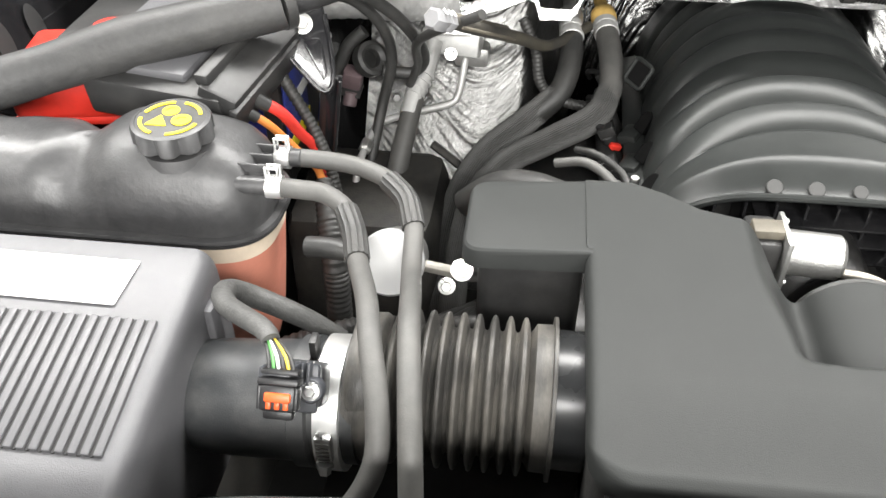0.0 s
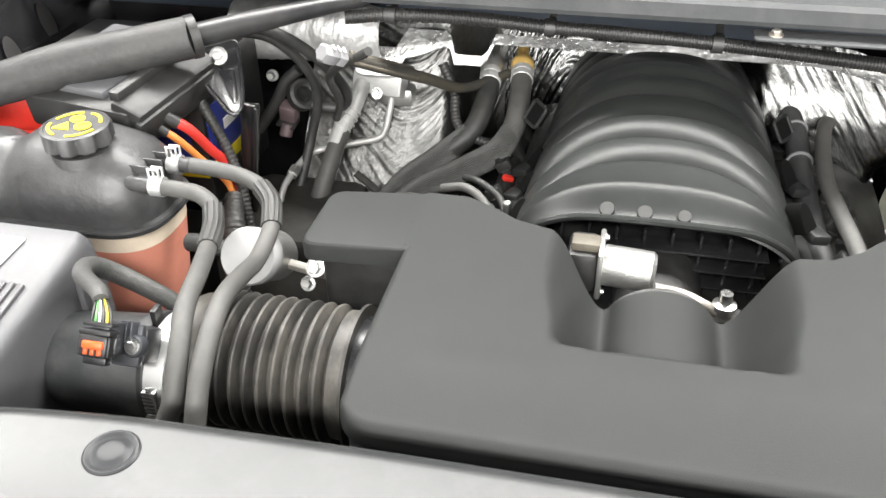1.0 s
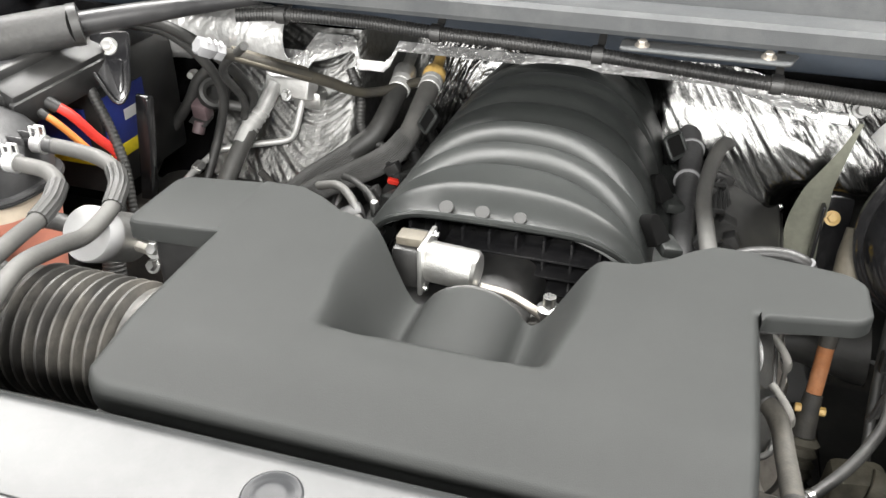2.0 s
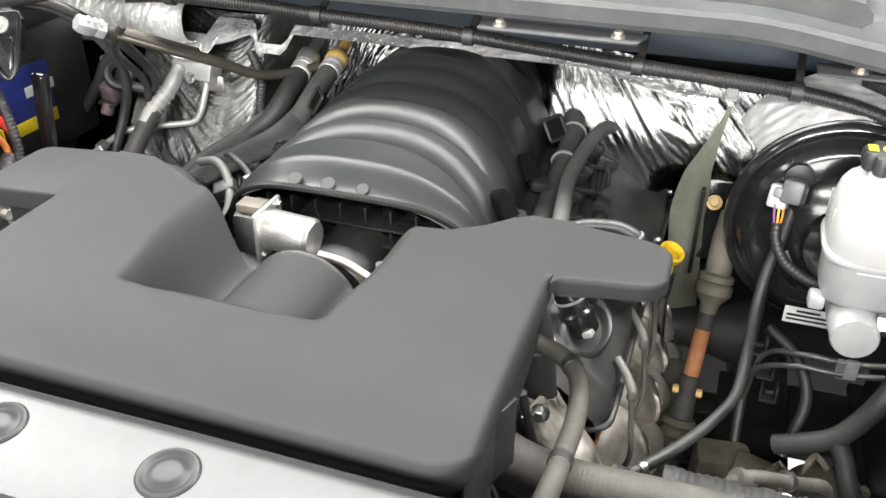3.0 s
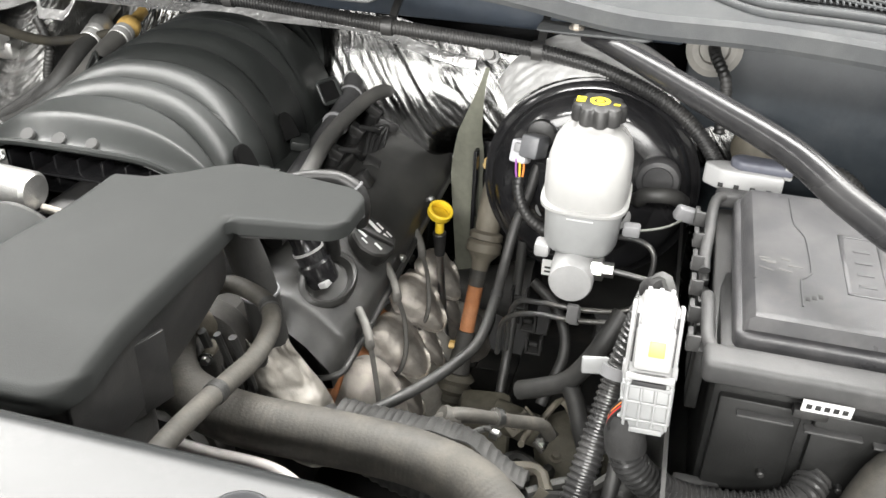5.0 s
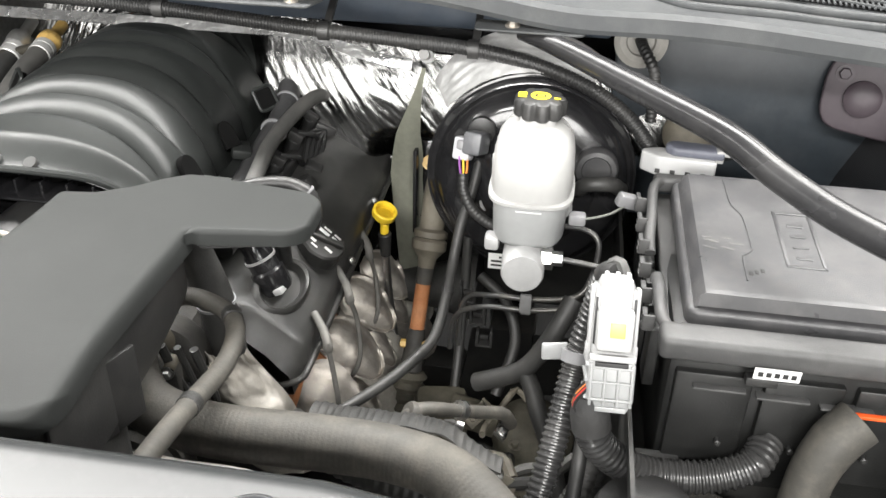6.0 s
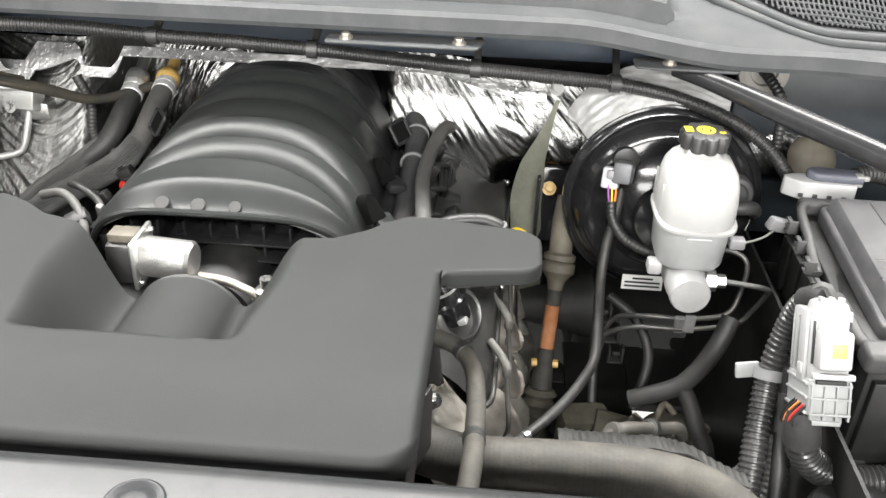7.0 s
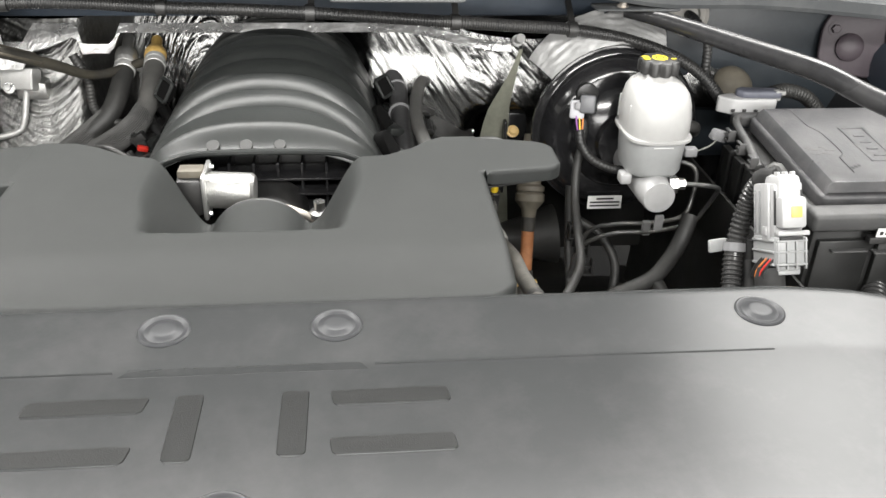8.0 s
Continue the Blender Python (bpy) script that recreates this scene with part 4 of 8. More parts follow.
# ---- passenger side: air intake ----
def air_box():
    t = thing("air_filter_box", (-0.40, 0.42, 0.95), "grey plastic air filter box with ribbed lid", "air filter box")

    def top_z(y):
        return interp(y, [(0.28, 1.098), (0.315, 1.104), (0.45, 1.131), (0.53, 1.146)])

    X1 = -0.279
    prof = [(0.285, 0.92), (0.278, 1.04), (0.282, 1.088), (0.292, 1.099), (0.315, 1.105)] + [(y, top_z(y)) for y in (0.36, 0.40, 0.44, 0.48, 0.515)] + [(0.530, 1.143), (0.538, 1.132), (0.545, 1.08), (0.55, 0.92)]

    bm = bmesh.new()
    rings = []
    for x, ins in ((X1 + 0.0065, 0.012), (X1 + 0.004, 0.006), (X1, 0.002), (X1 - 0.006, 0.0), (-0.64, 0.0)):
        rings.append([bm.verts.new((x, lerp(y, 0.415, ins * 3), z - ins * 1.2 * (1 if z > 1.0 else 0))) for y, z in prof])
    for a, b in zip(rings, rings[1:]):
        for i in range(len(prof) - 1):
            bm.faces.new((a[i], a[i + 1], b[i + 1], b[i]))
    bm.faces.new(rings[0])
    part("housing", bm, AIRBOX, t, sharp=45)
    # raised ribs on the lid
    for k in range(34):
        x = -0.2945 - k * 0.0101
        ln = V((0, 0.325, top_z(0.325) + 0.001)), V((0, 0.446, top_z(0.446) + 0.001))
        c = (ln[0] + ln[1]) / 2 + V((x, 0, 0.0012))
        part("lid_rib", box(c, (0.0070, (ln[1] - ln[0]).length, 0.005), 0.0015, rot(math.degrees(math.atan2(ln[1].z - ln[0].z, ln[1].y - ln[0].y)), 0, 0)), AIRBOX, t)
        # black strip paints the shade between two ribs
        part("groove", box(c + V((-0.00505, 0, -0.0012)), (0.0030, (ln[1] - ln[0]).length, 0.0025), 0.0003, rot(math.degrees(math.atan2(ln[1].z - ln[0].z, ln[1].y - ln[0].y)), 0, 0)), INKSHADE, t, "black strip for the groove's shade")
    lab = plate(rounded([(-0.60, 0.460), (-0.334, 0.458), (-0.328, 0.506), (-0.60, 0.508)], 0.002), 0.0012, Matrix.Translation((0, 0, 1.1345 - 0.46 * math.tan(radians(10.5)) + 0.0012)) @ rot(10.5, 0, 0) @ Matrix.Diagonal((1, 1 / math.cos(radians(10.5)), 1, 1)), 0.0003, 1)
    part("label", lab, mat("gloss_label", (0.86, 0.86, 0.85), 0.24, vary=0.03, bump=0.0), t, "blank white sticker")
    part("side_clip", box((X1 + 0.008, 0.50, 1.08), (0.012, 0.02, 0.05), 0.004), AIRBOX, t)
    return t


air_box()
DUCT_Y, DUCT_Z = 0.475, 1.050


def intake_duct():
    t = thing("intake_duct", (-0.15, DUCT_Y, 0.98), "ribbed black rubber air intake hose", "intake hose")
    ax, at = (1, 0, 0), (0, DUCT_Y, DUCT_Z)
    prof = [(0.0605, -0.134), (0.0625, -0.130), (0.0635, -0.112), (0.0600, -0.1065)]
    for k in range(9):
        x = -0.1045 + k * 0.0137
        prof += [(0.0545, x), (0.0560, x + 0.0020), (0.0640, x + 0.0036), (0.0682, x + 0.0052), (0.0690, x + 0.0068), (0.0682, x + 0.0084), (0.0640, x + 0.0100), (0.0560, x + 0.0117)]
    prof += [(0.0600, 0.0195), (0.0640, 0.022), (0.0645, 0.036), (0.0620, 0.037)]
    part("bellows", revolve(prof, at, ax, 56), BELLOW, t)
    part("cuff", revolve([(0.0640, 0.036), (0.0715, 0.0365), (0.0715, 0.0395), (0.0640, 0.040)], at, ax, 56), BELLOW, t, "raised rubber end flange")
    part("outlet", revolve([(0.0600, 0.036), (0.0605, 0.050), (0.0605, 0.095)], at, ax, 56), mat("smooth_black", (0.022, 0.023, 0.024), 0.30, vary=0.15, bump=0.05, dust=0.1, dust_col=(0.10, 0.10, 0.095)), t, "smooth black outlet pipe")
    return t


intake_duct()


def maf_tube():
    t = thing("airflow_sensor_tube", (-0.2, DUCT_Y, 0.98), "black plastic airflow sensor tube", "duct")
    MY, MZ, MAX = 0.460, 1.038, (1, 0, 0.06)
    part("tube", revolve([(0.020, -0.180), (0.036, -0.176), (0.045, -0.165), (0.049, -0.145), (0.0525, -0.10), (0.054, -0.036), (0.0585, -0.034), (0.0585, -0.020), (0.054, -0.018), (0.054, 0.02)], (-0.145, MY, MZ), MAX, 56), TUBEP, t)
    part("cone", revolve([(0.0575, -0.137), (0.0590, -0.130), (0.0600, -0.118), (0.0620, -0.105)], (0, MY + 0.008, DUCT_Z - 0.006), (1, 0, 0), 56), BELLOW, t, "grey rubber cuff")
    clamp = thing("hose_clamp", (-0.13, DUCT_Y, 0.98), "bright steel worm-drive hose clamp", "hose clamp")
    part("band", revolve([(0.0585, -0.011), (0.0600, -0.0105), (0.0603, 0.0105), (0.0585, 0.011)], (-0.147, MY, MZ), (1, 0, 0.03), 56), BRIGHT, clamp)
    part("worm_housing", box((-0.147, 0.3985, 1.050), (0.015, 0.010, 0.030), 0.003), STEEL, clamp)
    for k in range(5):
        part("band_slot", box((-0.147, 0.3930, 1.040 + k * 0.005), (0.011, 0.0012, 0.0016), 0.0003), DARK, clamp)
    part("screw", revolve([(0.0075, 0), (0.008, 0.003), (0.0055, 0.004), (0.0055, 0.010)], (-0.147, 0.395, 1.034), (0, -0.3, -1), 6), STEEL, clamp)
    part("tab", box((-0.166, MY + 0.004, MZ + 0.062), (0.006, 0.014, 0.022), 0.001), BLACK, t)
    # sensor with its plug
    s = thing("airflow_sensor", (-0.17, 0.39, 1.12), "black airflow sensor with plugged-in wires", "sensor")
    n = V((0, -0.80, 0.60)).normalized()
    across = V((1, 0, 0))
    M = Matrix((across, n.cross(across), n)).transposed().to_4x4()
    c0 = V((-0.160, 0.407, 1.104))

    def sb(x, y, z, sx, sy, sz, bev=0.002):
        return box(c0 + M.to_3x3() @ V((x, y, z)), (sx, sy, sz), bev, M)

    SLATEP = mat("sensor_plastic", (0.045, 0.048, 0.055), 0.42, vary=0.2, dust=0.2, dust_col=(0.16, 0.15, 0.14))
    part("sensor_base", sb(-0.006, 0.006, 0.003, 0.036, 0.040, 0.008, 0.003), SLATEP, s)
    part("sensor_boss", sb(-0.004, 0.006, -0.014, 0.036, 0.034, 0.030, 0.004), TUBEP, s)
    part("sensor_head", sb(-0.014, 0.012, 0.022, 0.026, 0.030, 0.038, 0.003), SLATEP, s)
    part("screw_boss", revolve([(0.0105, 0), (0.0105, 0.009), (0.009, 0.011)], c0 + M.to_3x3() @ V((0.008, 0.006, 0.004)), n, 20), SLATEP, s)
    part("screw", bolt(c0 + M.to_3x3() @ V((0.008, 0.006, 0.015)), n, 0.0050, 0.004, 1.5), STEEL, s)
    for k in range(3):
        part("head_fin", sb(-0.004 + k * 0.005, 0.018, 0.011, 0.002, 0.020, 0.014, 0.0006), SLATEP, s)
    PLUG = mat("plug_plastic", (0.014, 0.014, 0.015), 0.4, vary=0.3, dust=0.1, dust_col=(0.08, 0.08, 0.08))
    px, py, pz = -0.008, 0.008, 0.046
    part("plug", sb(px, py - 0.002, pz, 0.027, 0.020, 0.014, 0.0025), PLUG, s)
    part("plug_collar", sb(px, py + 0.010, pz - 0.002, 0.031, 0.005, 0.018, 0.0015), PLUG, s)
    part("plug_collar", sb(px, py + 0.017, pz - 0.003, 0.029, 0.004, 0.014, 0.0015), PLUG, s)
    part("plug_skirt", sb(px, py - 0.015, pz - 0.004, 0.023, 0.008, 0.011, 0.002), PLUG, s)
    for sx in (-1, 1):
        part("plug_rail", sb(px + sx * 0.0140, py - 0.002, pz, 0.003, 0.018, 0.011, 0.001), PLUG, s)
    part("lock", sb(px + 0.001, py - 0.001, pz + 0.0075, 0.020, 0.007, 0.005, 0.0015), ORANGE, s, "orange lock tab")
    for sx in (-1, 0, 1):
        part("lock_leg", sb(px + 0.001 + sx * 0.0065, py - 0.007, pz + 0.0068, 0.004, 0.006, 0.004, 0.001), ORANGE, s, "orange lock leg")
    base = c0 + M.to_3x3() @ V((px, py + 0.018, pz - 0.002))
    for k, col in enumerate(("black", "green", "white", "black", "yellow", "black")):
        x = (k - 2.5) * 0.0038
        part("wire", tube([base + V((x, 0, 0)), base + V((x * 0.9 - 0.004, 0.010, 0.004)), base + V((x * 0.6 - 0.013, 0.024, 0.004)), base + V((x * 0.35 - 0.024, 0.038, 0.002))], 0.0013, 6), WIRES[col], s)
    e = base + V((-0.015, 0.026, 0.004))
    part("sleeve", tube([e, e + V((-0.010, 0.012, 0.0)), (-0.236, 0.462, 1.142), (-0.248, 0.492, 1.130), (-0.235, 0.515, 1.105), (-0.19, 0.52, 1.078), (-0.16, 0.525, 1.05)], [0.0075, 0.0085, 0.0095, 0.0105, 0.0105, 0.010, 0.010], 12), SLEEVE, s, "grey taped wire sleeve")


maf_tube()


# ---- passenger side: coolant tank and its hoses ----
def stadium(x0, x1, y0, y1, z, inset, n=40):
    """A plan outline with a round end at x1 and a blunt end at x0."""
    pts = []
    cy, ry = (y0 + y1) / 2, (y1 - y0) / 2 - inset
    rx = 0.075 - inset
    for i in range(n):
        a = -math.pi / 2 + math.pi * i / (n - 1)
        ca, sa = math.cos(a), math.sin(a)
        e = 0.72
        pts.append(V((x1 - 0.075 + rx * abs(ca) ** e, cy + ry * (abs(sa) ** e) * (1 if sa > 0 else -1), z)))
    side = [lerp(x1 - 0.075, x0 + inset, k / 40) for k in range(1, 41)]
    pts += [V((x, cy + ry, z)) for x in side] + [V((x, cy - ry, z)) for x in side[::-1]]
    return pts


def coolant_tank():
    t = thing("coolant_tank", (-0.40, 0.66, 0.92), "black-topped coolant tank half full of pink coolant", "coolant tank")
    X0, X1, Y0, Y1 = -0.66, -0.248, 0.590, 0.735

    def stack(layers, lobed=False):
        bm = bmesh.new()
        rings = []
        for z, ins in layers:
            ring = []
            for p in stadium(X0, X1, Y0, Y1, z, ins):
                q = p.copy()
                if lobed:
                    # two bulging chambers with a waist between, and shallow flutes along the sides
                    up_ = smooth(1.115, 1.165, z)
                    sd = -1 if p.y < 0.662 else 1
                    waist = math.exp(-((p.x + 0.440) / 0.026) ** 2)
                    q.y -= sd * (0.020 * waist + 0.008 * math.exp(-((p.x + 0.545) / 0.02) ** 2)) * up_
                    q.y += sd * 0.006 * math.exp(-((p.x + 0.365) / 0.045) ** 2) * up_
                    q.z += smooth(1.12, 1.175, z) * (0.007 * math.exp(-((p.x + 0.37) / 0.05) ** 2) - 0.012 * waist - 0.010 * smooth(-0.44, -0.50, p.x) + 0.003 * wrinkle((p.x * 11, p.y * 11, 2)))
                ring.append(bm.verts.new(q))
            rings.append(ring)
        m = len(rings[0])
        for a, b in zip(rings, rings[1:]):
            for i in range(m):
                bm.faces.new((a[i], a[(i + 1) % m], b[(i + 1) % m], b[i]))
        top_ = rings[-1]
        if lobed:
            # the crown is closed across its width so that the waist shows
            for k in range(m // 2 - 1):
                bm.faces.new((top_[(19 - k) % m], top_[(20 + k) % m], top_[(21 + k) % m], top_[(18 - k) % m]))
        else:
            bm.faces.new(top_)
        bm.faces.new(rings[0][::-1])
        return bm

    part("dome", stack([(1.104, 0.004), (1.120, 0.003), (1.140, 0.006), (1.155, 0.012), (1.167, 0.020), (1.176, 0.031), (1.182, 0.044), (1.1845, 0.058)], True), TANK, t, sharp=60)
    part("seam_flange", stack([(1.094, 0.002), (1.0945, -0.003), (1.098, -0.004), (1.0985, 0.0), (1.0995, 0.0), (1.100, -0.004), (1.1035, -0.003), (1.104, 0.002)]), TANK, t)
    part("filler_part", stack([(1.070, 0.0055), (1.085, 0.005), (1.0945, 0.004)]), PALE, t, "pale empty upper band")
    part("reservoir", stack([(0.90, 0.040), (0.91, 0.028), (0.94, 0.020), (1.00, 0.013), (1.050, 0.008), (1.0705, 0.0058)]), PINK, t, "pink coolant seen through the tank")
    for y, z in ((0.675, 1.152), (0.622, 1.152)):
        part("nipple", cyl((-0.285, y, z), (-0.225, y, z), 0.009), TANK, t)
    for k in range(3):
        part("rib", box((-0.262, 0.632 + k * 0.02, 1.165 - k * 0.001), (0.03, 0.0025, 0.010), 0.001), TANK, t)
    cap = part("cap", revolve([(0.0365, 0.0), (0.0395, 0.003), (0.0395, 0.018), (0.0375, 0.022), (0.0340, 0.0235), (0.0335, 0.0225), (0.004, 0.0228)], (-0.338, 0.640, 1.188), (0, -0.04, 1), 96, lobes=9, lobe_depth=0.17, lobe_from=-1, lobe_to=0.019), mat("cap_plastic", (0.055, 0.055, 0.056), 0.42, vary=0.2, dust=0.2, dust_col=(0.15, 0.15, 0.15)), t)
    part("neck", revolve([(0.036, -0.006), (0.034, 0.006)], (-0.338, 0.640, 1.176), (0, 0, 1), 32), TANK, t)
    # printed warning ring and signs
    cz = 1.2118
    for a0, a1 in ((20, 80), (100, 165), (185, 250), (280, 345)):
        o = [(0.030 * math.cos(radians(a)), 0.030 * math.sin(radians(a))) for a in range(a0, a1 + 1, 5)] + [(0.0265 * math.cos(radians(a)), 0.0265 * math.sin(radians(a))) for a in range(a1, a0 - 1, -5)]
        part("print_arc", plate(o, 0.0008, Matrix.Translation((-0.338, 0.6387, cz)) @ rot(2.3, 0, 0), 0), YPRINT, cap, "yellow print")
    tri_ = [(-0.021, -0.014), (0.001, -0.014), (-0.010, 0.004)]
    part("print_sign", plate(rounded(tri_, 0.002), 0.0008, Matrix.Translation((-0.338, 0.6387, cz)) @ rot(2.3, 0, 0), 0), YPRINT, cap, "yellow print")
    for x, y, r in ((0.012, -0.003, 0.0095), (-0.004, 0.013, 0.0085)):
        part("print_sign", revolve([(r, 0), (r, 0.0008), (r * 0.55, 0.0008), (r * 0.55, 0.0002)], (-0.338 + x, 0.6387 + y, cz - 0.0006), (0, -0.04, 1), 24), YPRINT, cap, "yellow print")
    return t


coolant_tank()


def spring_clamp(at, axis, r):
    t = thing("spring_clamp", at, "bright spring clamp on a coolant hose", "hose clamp", "spring clamps")
    part("band", revolve([(r, 0), (r + 0.0015, 0), (r + 0.0015, 0.015), (r, 0.015)], V(at) - V(axis).normalized() * 0.006, axis, 24), BRIGHT, t)
    top = V(at) + V((0.001, 0, r + 0.007))
    for dx in (-0.006, 0.006):
        part("ear", join(box(top + V((dx, -0.004, 0)), (0.0022, 0.0030, 0.013), 0.0007), box(top + V((dx, 0.005, -0.001)), (0.0022, 0.0030, 0.011), 0.0007)), BRIGHT, t)
    part("ear_bridge", join(box(top + V((0, -0.004, 0.0058)), (0.014, 0.0030, 0.0024), 0.0007), box(top + V((0, 0.005, 0.0040)), (0.014, 0.0030, 0.0024), 0.0007)), BRIGHT, t)


def tank_hoses():
    up = [(-0.252, 0.675, 1.152), (-0.215, 0.678, 1.150), (-0.172, 0.681, 1.143), (-0.135, 0.665, 1.139), (-0.113, 0.640, 1.134), (-0.102, 0.610, 1.124), (-0.096, 0.555, 1.118), (-0.088, 0.50, 1.135), (-0.080, 0.440, 1.147), (-0.070, 0.375, 1.128), (-0.064, 0.335, 1.090), (-0.06, 0.30, 1.03)]
    lo = [(-0.246, 0.622, 1.152), (-0.215, 0.620, 1.152), (-0.188, 0.618, 1.150), (-0.165, 0.604, 1.143), (-0.152, 0.575, 1.138), (-0.142, 0.540, 1.136), (-0.122, 0.480, 1.146), (-0.108, 0.425, 1.147), (-0.095, 0.378, 1.126), (-0.094, 0.352, 1.095), (-0.112, 0.335, 1.062), (-0.14, 0.33, 1.04)]
    for pts in (up, lo):
        t = thing("coolant_hose", pts[0], "grey rubber coolant hose from the tank", "coolant hose", "tank hoses")
        part("hose", tube(pts, 0.0095, 14), RUBBER, t)
        part("sleeve", tube(pts[3:6], 0.0118, 28, step=0.004, flute=14, flute_depth=0.10), RUBBERD, t, "black ribbed protective sleeve")
        spring_clamp(V(pts[0]) + V((0.006, 0, 0)), (1, 0, 0), 0.0102)


tank_hoses()


# ---- passenger side: battery corner ----
def battery_corner():
    b = thing("battery", (-0.42, 0.93, 0.95), "black car battery with blue and yellow label", "battery")
    part("case", box((-0.435, 0.95, 1.085), (0.27, 0.20, 0.20), 0.008), BLACK, b)
    part("label", box((-0.365, 0.8475, 1.080), (0.085, 0.002, 0.08), 0.0005), BLUE, b, "blue label")
    part("label_side", box((-0.2985, 0.905, 1.085), (0.002, 0.10, 0.10), 0.0005), BLUE, b, "blue label")
    part("label_band", box((-0.2972, 0.905, 1.045), (0.002, 0.10, 0.020), 0.0005), YPRINT, b, "yellow band")
    part("label_band", box((-0.355, 0.8462, 1.045), (0.105, 0.002, 0.022), 0.0005), YPRINT, b, "yellow band")
    part("label_bar", box((-0.2972, 0.93, 1.095), (0.002, 0.06, 0.016), 0.0005), LABEL, b, "white bars")
    c = thing("battery_fuse_cover", (-0.38, 0.80, 1.15), "black plastic battery terminal cover tray", "terminal cover")
    Q = rot(7, 0, -12)
    part("tray", box((-0.378, 0.815, 1.184), (0.17, 0.19, 0.046), 0.005, Q), BLACK, c)
    part("lid", box((-0.405, 0.825, 1.212), (0.125, 0.165, 0.012), 0.004, Q), AIRBOX, c, "greyish lid")
    part("side_ridge", box((-0.302, 0.806, 1.199), (0.045, 0.200, 0.030), 0.006, Q @ rot(0, 20, 0)), BLACK, c)
    part("side_ridge", box((-0.316, 0.808, 1.222), (0.016, 0.190, 0.014), 0.003, Q), BLACK, c)
    part("side_wall", box((-0.288, 0.800, 1.176), (0.010, 0.195, 0.044), 0.003, Q @ rot(0, 20, 0)), BLACK, c)
    part("corner_chip", box((-0.322, 0.7235, 1.1975), (0.006, 0.004, 0.004), 0.001), GREYINK, c)
    r = thing("terminal_boot", (-0.53, 0.83, 1.10), "bright red battery terminal cover", "terminal cover")
    part("boot", box((-0.540, 0.835, 1.148), (0.125, 0.13, 0.062), 0.012, rot(0, 0, 10), 3), RED, r)
    part("boot_dome", revolve([(0.026, 0), (0.026, 0.020), (0.022, 0.028), (0.012, 0.032), (0.003, 0.033)], (-0.500, 0.865, 1.170), (0, 0, 1), 28), RED, r)
    part("boot_lip", box((-0.535, 0.845, 1.118), (0.14, 0.145, 0.014), 0.005, rot(0, 0, 10)), RED, r)
    # power cables from below the cover
    for pts, col, rr, lab in (([(-0.296, 0.755, 1.172), (-0.274, 0.768, 1.150), (-0.262, 0.790, 1.112), (-0.250, 0.815, 1.072), (-0.238, 0.80, 1.03)], "red", 0.0068, "red power cable"),
                              ([(-0.304, 0.742, 1.164), (-0.283, 0.752, 1.142), (-0.264, 0.772, 1.102), (-0.245, 0.792, 1.060), (-0.235, 0.78, 1.02)], "orange", 0.0048, "orange power cable"),
                              ([(-0.300, 0.835, 1.185), (-0.282, 0.828, 1.152), (-0.252, 0.814, 1.104), (-0.232, 0.80, 1.06), (-0.218, 0.78, 1.0)], "black", 0.0075, "black ribbed cable")):
        t = thing("power_cable", pts[0], lab + " beside the tank", "cable", "battery cables")
        part("core", tube(pts, rr, 10, pitch=0.006 if col == "black" else 0), RUBBERD if col == "black" else WIRES[col], t)
        part("lug_sleeve", tube([V(pts[0]) + (V(pts[0]) - V(pts[1])) * 0.1, V(pts[0]).lerp(V(pts[1]), 0.5)], rr + 0.0018, 10), BLACK, t, "black end sleeve")
    t = thing("cable_bundle", (-0.225, 0.70, 0.95), "dark taped cable bundle dropping beside the tank", "cable")
    part("loom_body", tube([(-0.240, 0.79, 1.045), (-0.225, 0.75, 1.02), (-0.215, 0.72, 0.97), (-0.21, 0.70, 0.85)], [0.012, 0.016, 0.016, 0.016], 12, pitch=0.007, depth=0.08), RUBBERD, t)


battery_corner()


def brace(points, wrapped):
    t = thing("fender_brace", points[0], ("foam-wrapped" if wrapped else "black tubular") + " diagonal fender brace", "brace", "fender braces")
    if wrapped:
        part("foam", tube(points[1:], [0.026, 0.027, 0.029, 0.026, 0.029, 0.028][:len(points) - 1], 20), FOAM, t)
        part("bar_end", tube([(-0.09, 0.962, 1.268), (-0.15, 0.915, 1.266), (-0.21, 0.860, 1.263), V(points[1])], [0.009, 0.012, 0.015, 0.016], 16), SATIN, t)
        part("end_ring", revolve([(0.024, -0.006), (0.027, -0.006), (0.027, 0.005), (0.022, 0.006)], points[1], V(points[0]) - V(points[1]), 24), BLACK, t)
    else:
        part("bar", tube(points, [0.008, 0.012, 0.0145, 0.015, 0.015, 0.015, 0.015][:len(points)], 24), mat("brace_paint", (0.020, 0.020, 0.021), 0.24, spec=0.32, vary=0.3, bump=0.05, dust=0.25, dust_col=(0.07, 0.068, 0.065)), t)
        part("foot", plate(rounded([(-0.03, -0.02), (0.035, -0.015), (0.03, 0.02), (-0.03, 0.02)], 0.008), 0.003, Matrix.Translation(V(points[0]) + V((0, 0, 0.002))) @ rot(-20, 0, 0)), GLOSS, t)
    return t


brace([(-0.235, 0.835, 1.262), (-0.268, 0.808, 1.258), (-0.345, 0.785, 1.243), (-0.43, 0.765, 1.224), (-0.52, 0.74, 1.200), (-0.64, 0.70, 1.17)], True)
brace([(0.855, 0.975, 1.230), (0.90, 0.940, 1.228), (0.99, 0.865, 1.212), (1.08, 0.785, 1.196), (1.135, 0.725, 1.176), (1.20, 0.665, 1.160), (1.36, 0.54, 1.14)], False)


